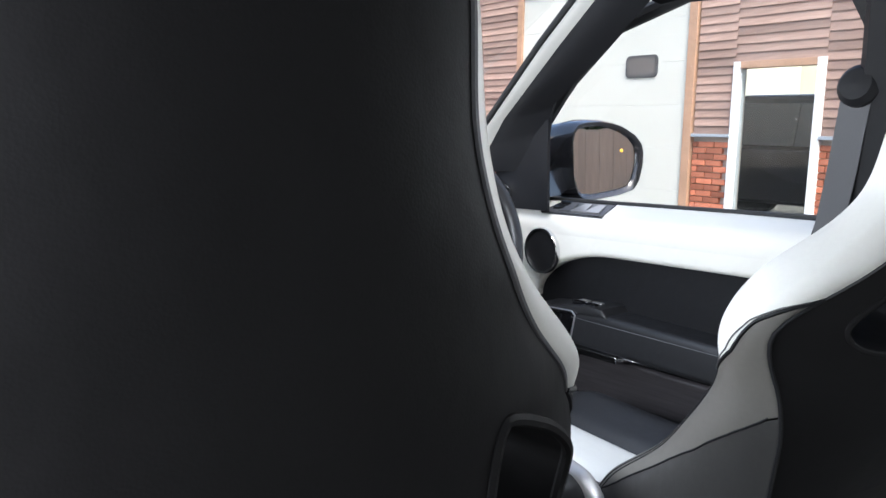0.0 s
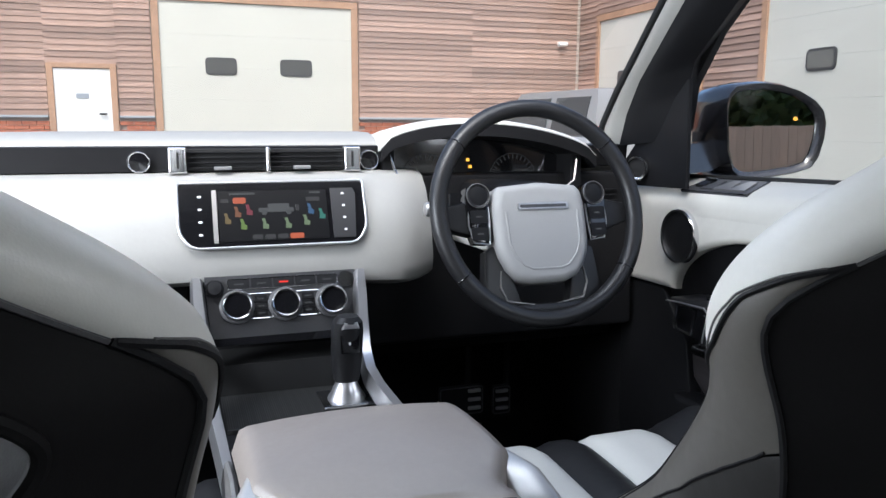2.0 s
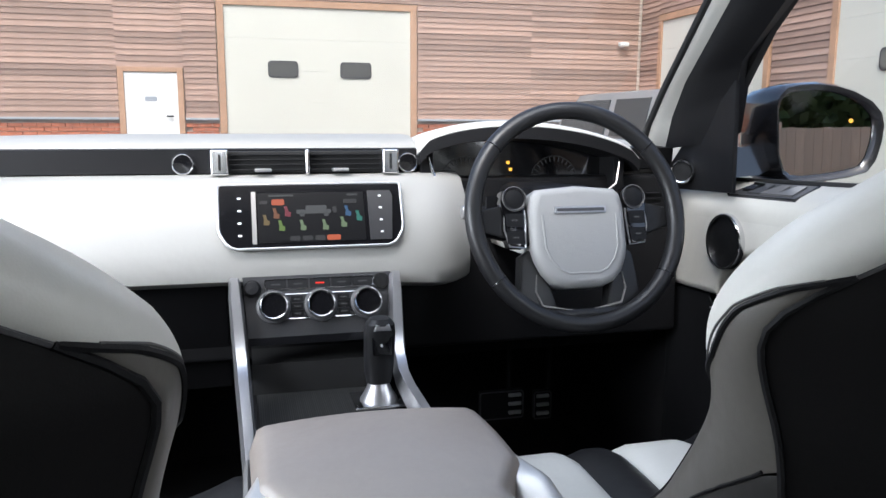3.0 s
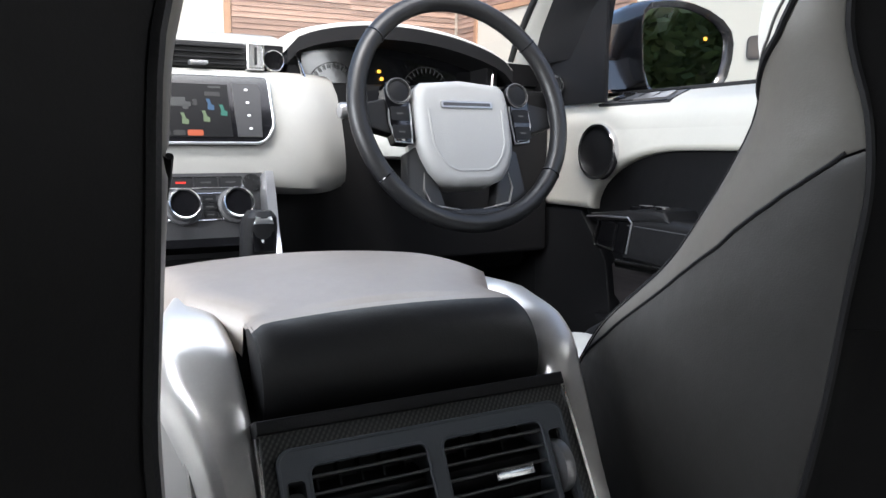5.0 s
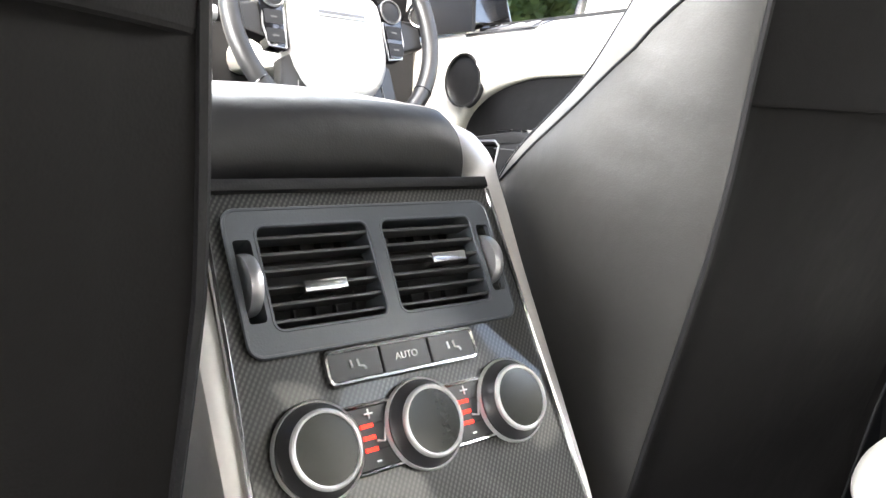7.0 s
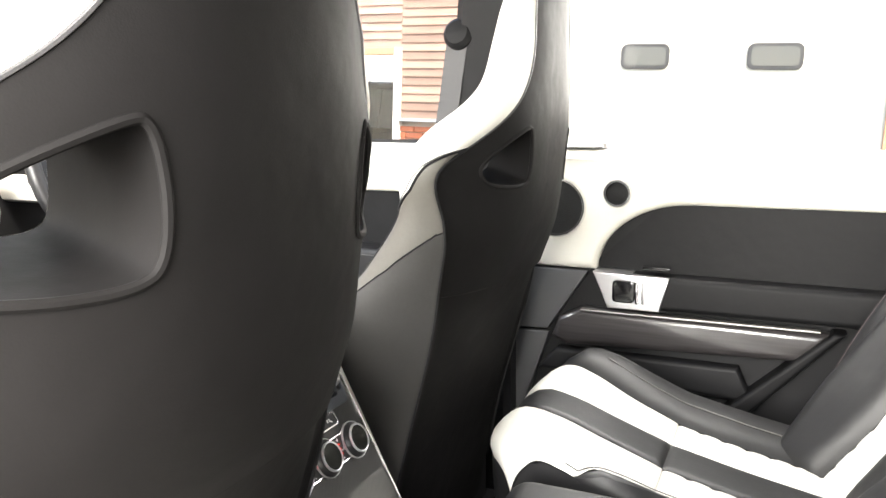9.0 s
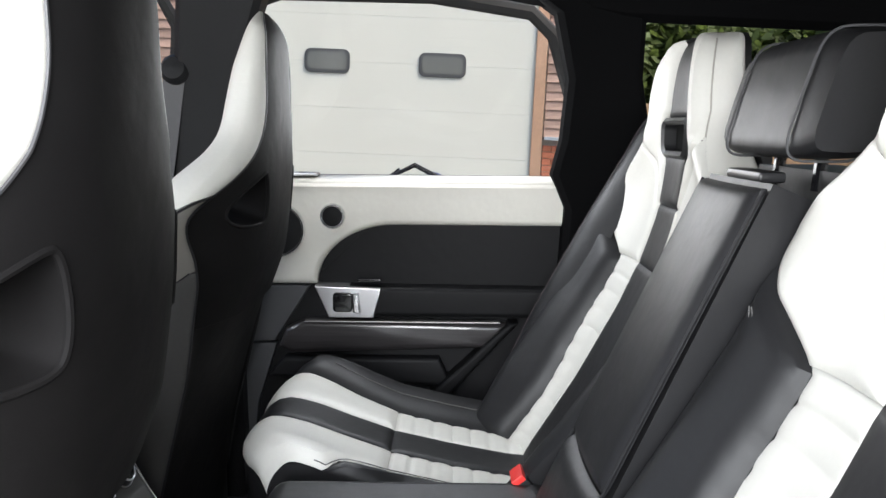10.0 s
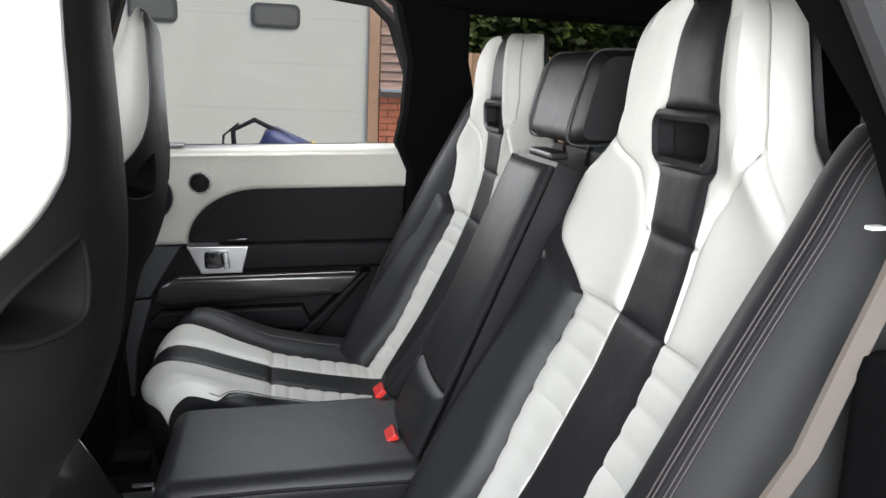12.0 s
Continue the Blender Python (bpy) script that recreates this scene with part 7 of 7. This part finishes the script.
def glass_door():
    root = thing("glass_door", (RX, 4.4, G0), "white framed glass door showing a dark car inside", "door")
    for y in (3.90, 4.90):
        part("frame_post", slab(RX - 0.03, RX + 0.09, y - 0.045, y + 0.045, G0, 2.06, 0.005), WHITEPAINT, root, "white frame post")
    part("frame_head", slab(RX - 0.03, RX + 0.09, 3.945, 4.855, 1.98, 2.06, 0.005), CEDARFRAME, root)
    pane = slab(RX + 0.02, RX + 0.03, 3.945, 4.855, G0, 1.98)
    ob = part("pane", pane, GLASS, root)
    ob.visible_shadow = False
    yard(root)
    room = thing("showroom", (RX + 1, 4.4, G0), "pale showroom interior behind the glass door", "room", kind="structure")
    part("room_floor", slab(RX + 0.26, RX + 6, 2.0, 7.5, G0 - 0.02, G0 + 0.004), ASPHALT, room)
    part("room_wall", slab(RX + 5.9, RX + 6, 2.0, 7.5, G0, 3.2), CREAMWALL, room)
    part("room_side", slab(RX + 0.26, RX + 6, 7.4, 7.5, G0, 3.2), CREAMWALL, room)
    part("room_side", slab(RX + 0.26, RX + 6, 1.9, 2.0, G0, 3.2), CREAMWALL, room)
    yard(room)


def cut_doorway():
    # the wall behind the glass door is open
    for ob in (wall_right,):
        me = ob.data
        bm = bmesh.new()
        for lo, hi, z0, z1 in ((-2.0, 3.86, G0, 4.75), (4.94, FY + 0.4, G0, 4.75), (3.86, 4.94, 2.06, 4.75)):
            b = slab(RX + 0.06, RX + 0.25, lo, hi, z0, z1)
            vs = [bm.verts.new(v.co) for v in b.verts]
            b.verts.index_update()
            for f in b.faces:
                bm.faces.new([vs[v.index] for v in f.verts])
            b.free()
        bm.to_mesh(me)
        bm.free()


def white_door():
    root = thing("service_door", (-1.64, FY, G0), "plain white service door in the timber wall", "door")
    part("leaf", slab(-2.08, -1.20, FY - 0.005, FY + 0.045, G0, 2.11, 0.006), WHITEPAINT, root, "white door leaf")
    for x in (-2.13, -1.15):
        part("frame_post", slab(x - 0.05, x + 0.05, FY - 0.03, FY + 0.06, G0, 2.2, 0.005), CEDARFRAME, root)
    part("frame_head", slab(-2.08, -1.20, FY - 0.03, FY + 0.06, 2.12, 2.2, 0.005), CEDARFRAME, root)
    part("handle", tube([(-1.28, FY - 0.05, 1.36), (-1.40, FY - 0.05, 1.36)], 0.014, 8), PLASTIC, root)
    part("letter_plate", slab(-1.75, -1.55, FY - 0.015, FY, 1.62, 1.70, 0.004), LEAD, root)
    yard(root)


def wall_lamp():
    root = thing("wall_lamp", (7.35, FY, 2.8), "small white lamp on the timber wall", "lamp")
    part("bracket", slab(7.30, 7.36, FY - 0.06, FY + 0.02, 2.78, 2.84, 0.006), WHITEPAINT, root)
    part("head", slab(7.22, 7.42, FY - 0.16, FY - 0.05, 2.79, 2.87, 0.02), WHITEPAINT, root, "white lamp head")
    yard(root)


plinth_and_boards()
cut_doorway()
glass_door()
white_door()
wall_lamp()


def suv(at_pose, paint, label, two_windows=False):
    """A tall boxy estate car: 4.7 m long along its own x, front towards -x."""
    root = thing("parked_car", (0, 0, 0), label, "car")
    low = [(-2.3, 0.45), (-2.35, 0.75), (-2.25, 0.98), (-1.2, 1.06), (2.2, 1.10), (2.32, 0.95), (2.35, 0.5), (2.2, 0.35), (-2.15, 0.33)]
    part("body", prism(low, "y", -0.93, 0.93, 0.06, 3), paint, root)
    cab = [[Vector((x, y * w, z)) for x, y in ((xf, -1), (xf, 1), (xr, 1), (xr, -1))] for z, xf, xr, w in ((1.05, -1.25, 2.26, 0.90), (1.45, -0.75, 2.22, 0.83), (1.62, -0.50, 2.18, 0.79), (1.78, -0.35, 2.10, 0.74))]
    part("cabin", loft(cab), paint, root)
    part("roof", loft([[Vector((x, y, z)) for x, y in ((xf, -w), (xf, w), (xr, w), (xr, -w))] for z, xf, xr, w in ((1.765, -0.33, 2.10, 0.72), (1.80, -0.25, 2.05, 0.66))]), paint, root)
    for s in (-1, 1):
        for x0, x1, t in ((-0.72, 0.80, 0.30), (1.00, 1.98, 0.0)) if two_windows else ((-0.72, 0.15, 0.30), (0.17, 1.08, 0.0), (1.10, 2.12, 0.0)):
            part("side_window", loft([[Vector((x0 - t * 0.4 * (1 - k), s * (0.918 - 0.135 * (z - 1.1) / 0.6 + 0.004), z)), Vector((x1, s * (0.918 - 0.135 * (z - 1.1) / 0.6 + 0.004), z)), Vector((x1, s * (0.90 - 0.135 * (z - 1.1) / 0.6 - 0.02), z)), Vector((x0 - t * 0.4 * (1 - k), s * (0.90 - 0.135 * (z - 1.1) / 0.6 - 0.02), z))] for k, z in ((0, 1.12), (1, 1.68))]), DARKGLASS, root, "dark side window")
        for x in (-1.45, 1.45):
            w = part("wheel", lathe([(0.36, -0.12), (0.38, -0.10), (0.38, 0.10), (0.36, 0.12), (0.25, 0.12), (0.24, 0.08), (0.02, 0.09)], (x, s * 0.86, 0.37), (0, s, 0), 32), RUBBER, root, "black tyre")
            for k in range(5):
                a = 2 * math.pi * k / 5
                part("spoke", tube([(x, s * 0.975, 0.37), (x + 0.22 * math.cos(a), s * 0.975, 0.37 + 0.22 * math.sin(a))], 0.03, 6), SATIN, w, "silver spoke")
        part("tail_lamp", slab(2.28, 2.37, s * 0.84 - 0.08, s * 0.84 + 0.08, 0.85, 1.25, 0.02), TAIL, root, "red tail lamp")
        part("head_lamp", slab(-2.36, -2.25, s * 0.70 - 0.15, s * 0.70 + 0.15, 0.72, 0.92, 0.02), SATIN, root)
        part("wing_mirror", slab(-0.95, -0.80, s * 1.02 - 0.1, s * 1.02 + 0.1, 1.08, 1.22, 0.03), paint, root)
    wr = 0.56 if two_windows else 0.70
    part("rear_window", prism([(-wr, 1.13), (wr, 1.13), (wr - 0.08, 1.64), (-wr + 0.08, 1.64)], "x", 2.225, 2.275, 0.004), DARKGLASS, root, "dark rear window")
    part("brake_lamp", slab(2.16, 2.22, -0.16, 0.16, 1.70, 1.74, 0.01), TAIL, root, "red high brake lamp")
    part("windscreen", loft([[Vector((-1.24, y, 1.08)) for y in (-0.8, 0.8)] + [Vector((-1.20, y, 1.06)) for y in (0.8, -0.8)], [Vector((-0.54, y, 1.62)) for y in (-0.68, 0.68)] + [Vector((-0.50, y, 1.60)) for y in (0.68, -0.68)]]), DARKGLASS, root)
    root.matrix_world = YARD @ at_pose
    return root


suv(pose(6.25, 11.6, G0, 0, 0, -88), SILVERPAINT, "silver grey boxy car parked by the workshop", True)
suv(pose(RX + 2.4, 4.9, G0, 0, 0, 96), PAINT, "black car standing inside behind the glass door")


def blue_machine():
    root = thing("wash_machine", (5.2, -0.2, G0), "blue and yellow wheeled machine with a black handle outside the car", "machine")
    bm = slab(-0.32, 0.32, -0.28, 0.28, 0.15, 0.72, 0.08, 3)
    bmesh.ops.transform(bm, matrix=Matrix.Translation((5.2, -0.22, 0.17)) @ Matrix.Rotation(radians(24), 4, "X"), verts=bm.verts)
    part("body", bm, BLUEP, root, "blue plastic body")
    b2 = slab(-0.325, 0.325, -0.26, -0.10, 0.722, 0.735, 0.004)
    bmesh.ops.transform(b2, matrix=Matrix.Translation((5.2, -0.22, 0.17)) @ Matrix.Rotation(radians(24), 4, "X"), verts=b2.verts)
    part("label_plate", b2, YELLOWP, root, "yellow label plate")
    part("handle", tube([(5.0, -0.02, 0.50), (5.0, 0.00, 0.90), (5.0, -0.16, 0.985), (5.0, -0.34, 0.90), (5.0, -0.62, 0.74)], 0.020, 8), PLASTIC, root, "black handle")
    part("cable", tube([(5.05, -0.04, 0.95), (5.0, 0.07, 0.86), (5.0, 0.10, 0.5)], 0.010, 6), PLASTIC, root)
    for y in (-0.55, -0.05):
        part("wheel", lathe([(0.10, -0.04), (0.12, -0.03), (0.12, 0.03), (0.10, 0.04), (0.01, 0.04)], (4.9, y, G0 + 0.12), (1, 0, 0), 20), RUBBER, root)
    yard(root)


blue_machine()


def boundary():
    rnd = random.Random(7)
    fence = thing("fence", (0, -11, G0), "tan close-boarded timber fence behind the car", "fence", "fences")
    me = box_mesh("fence_board", 0.14, 0.025, 2.0, FENCEM, 0.003)
    for i in range(172):
        ob = placed(me, "fence_board", fence, Matrix.Translation((-9 + 0.142 * i, rnd.uniform(-0.006, 0.006), 1.0 + rnd.uniform(-0.01, 0.01))))
    for i in range(10):
        part("post", slab(-9.05 + 2.6 * i, -8.93 + 2.6 * i, -11.12, -11.02, G0, 2.05, 0.01), FENCEM, fence)
    yard(fence)
    fence = thing("fence", (15.4, -6, G0), "tan close-boarded timber fence beyond the workshop's end", "fence", "fences")
    me = box_mesh("fence_board", 0.025, 0.14, 2.0, FENCEM, 0.003)
    for i in range(92):
        placed(me, "fence_board", fence, Matrix.Translation((rnd.uniform(-0.006, 0.006), -5 + 0.142 * i, 1.0 + rnd.uniform(-0.01, 0.01))))
    for i in range(5):
        part("post", slab(15.42, 15.52, -10.9 + 2.6 * i, -10.8 + 2.6 * i, G0, 2.05, 0.01), FENCEM, fence)
    yard(fence)
    for n, (x, y, h, r) in enumerate(((-7, -14.5, 6.5, 2.6), (-2.5, -15, 7.5, 3.0), (2.5, -14, 6.0, 2.6), (6.5, -14.8, 7.2, 2.8), (10.5, -13.5, 6.4, 2.6), (14.5, -14, 7.0, 2.8), (18.0, -9.6, 6.4, 2.6), (18.3, -6.6, 5.8, 2.4), (18.0, -3.6, 6.4, 2.6), (18.5, -0.6, 6.0, 2.4))):
        root = thing("tree", (x, y, G0), "leafy green tree behind the fence", "tree", "trees behind the fence")
        trunk = tube([(x, y, G0), (x + 0.1, y, h * 0.3), (x - 0.1, y + 0.1, h * 0.6), (x, y, h * 0.9)], [0.2, 0.16, 0.10, 0.03], 10)
        part("trunk", trunk, BARK, root)
        for k in range(5):
            a = 2.4 * k + n
            part("limb", tube([(x, y, h * (0.3 + 0.08 * k)), (x + r * 0.4 * math.cos(a), y + r * 0.4 * math.sin(a), h * (0.45 + 0.08 * k)), (x + r * 0.75 * math.cos(a), y + r * 0.75 * math.sin(a), h * (0.55 + 0.08 * k))], [0.07, 0.05, 0.015], 6), BARK, root)
        verts, faces = [], []
        clumps = []
        for c in range(170):
            d = Vector((rnd.gauss(0, 1), rnd.gauss(0, 1), rnd.gauss(0, 1))).normalized() * rnd.uniform(0.3, 1.0)
            clumps.append((Vector((x + d.x * r, y + d.y * r, h * 0.58 + d.z * h * 0.40)), rnd.uniform(0.45, 0.95)))
        for c, cr in clumps:
            for k in range(130):
                p = c + Vector((rnd.gauss(0, 0.5), rnd.gauss(0, 0.5), rnd.gauss(0, 0.42))) * cr
                a = Vector((rnd.uniform(-1, 1), rnd.uniform(-1, 1), rnd.uniform(-0.6, 0.6))).normalized() * rnd.uniform(0.11, 0.24)
                b = a.orthogonal().normalized() * rnd.uniform(0.055, 0.12)
                i = len(verts)
                verts += [p - a, p + b, p + a, p - b]
                faces.append((i, i + 1, i + 2, i + 3))
        me = bpy.data.meshes.new("crown")
        me.from_pydata(verts, [], faces)
        me.materials.append(LEAFM)
        ob = new("crown", me)
        ob.parent = root
        ob.matrix_parent_inverse = Matrix.Translation(-root.location)
        yard(root)


boundary()
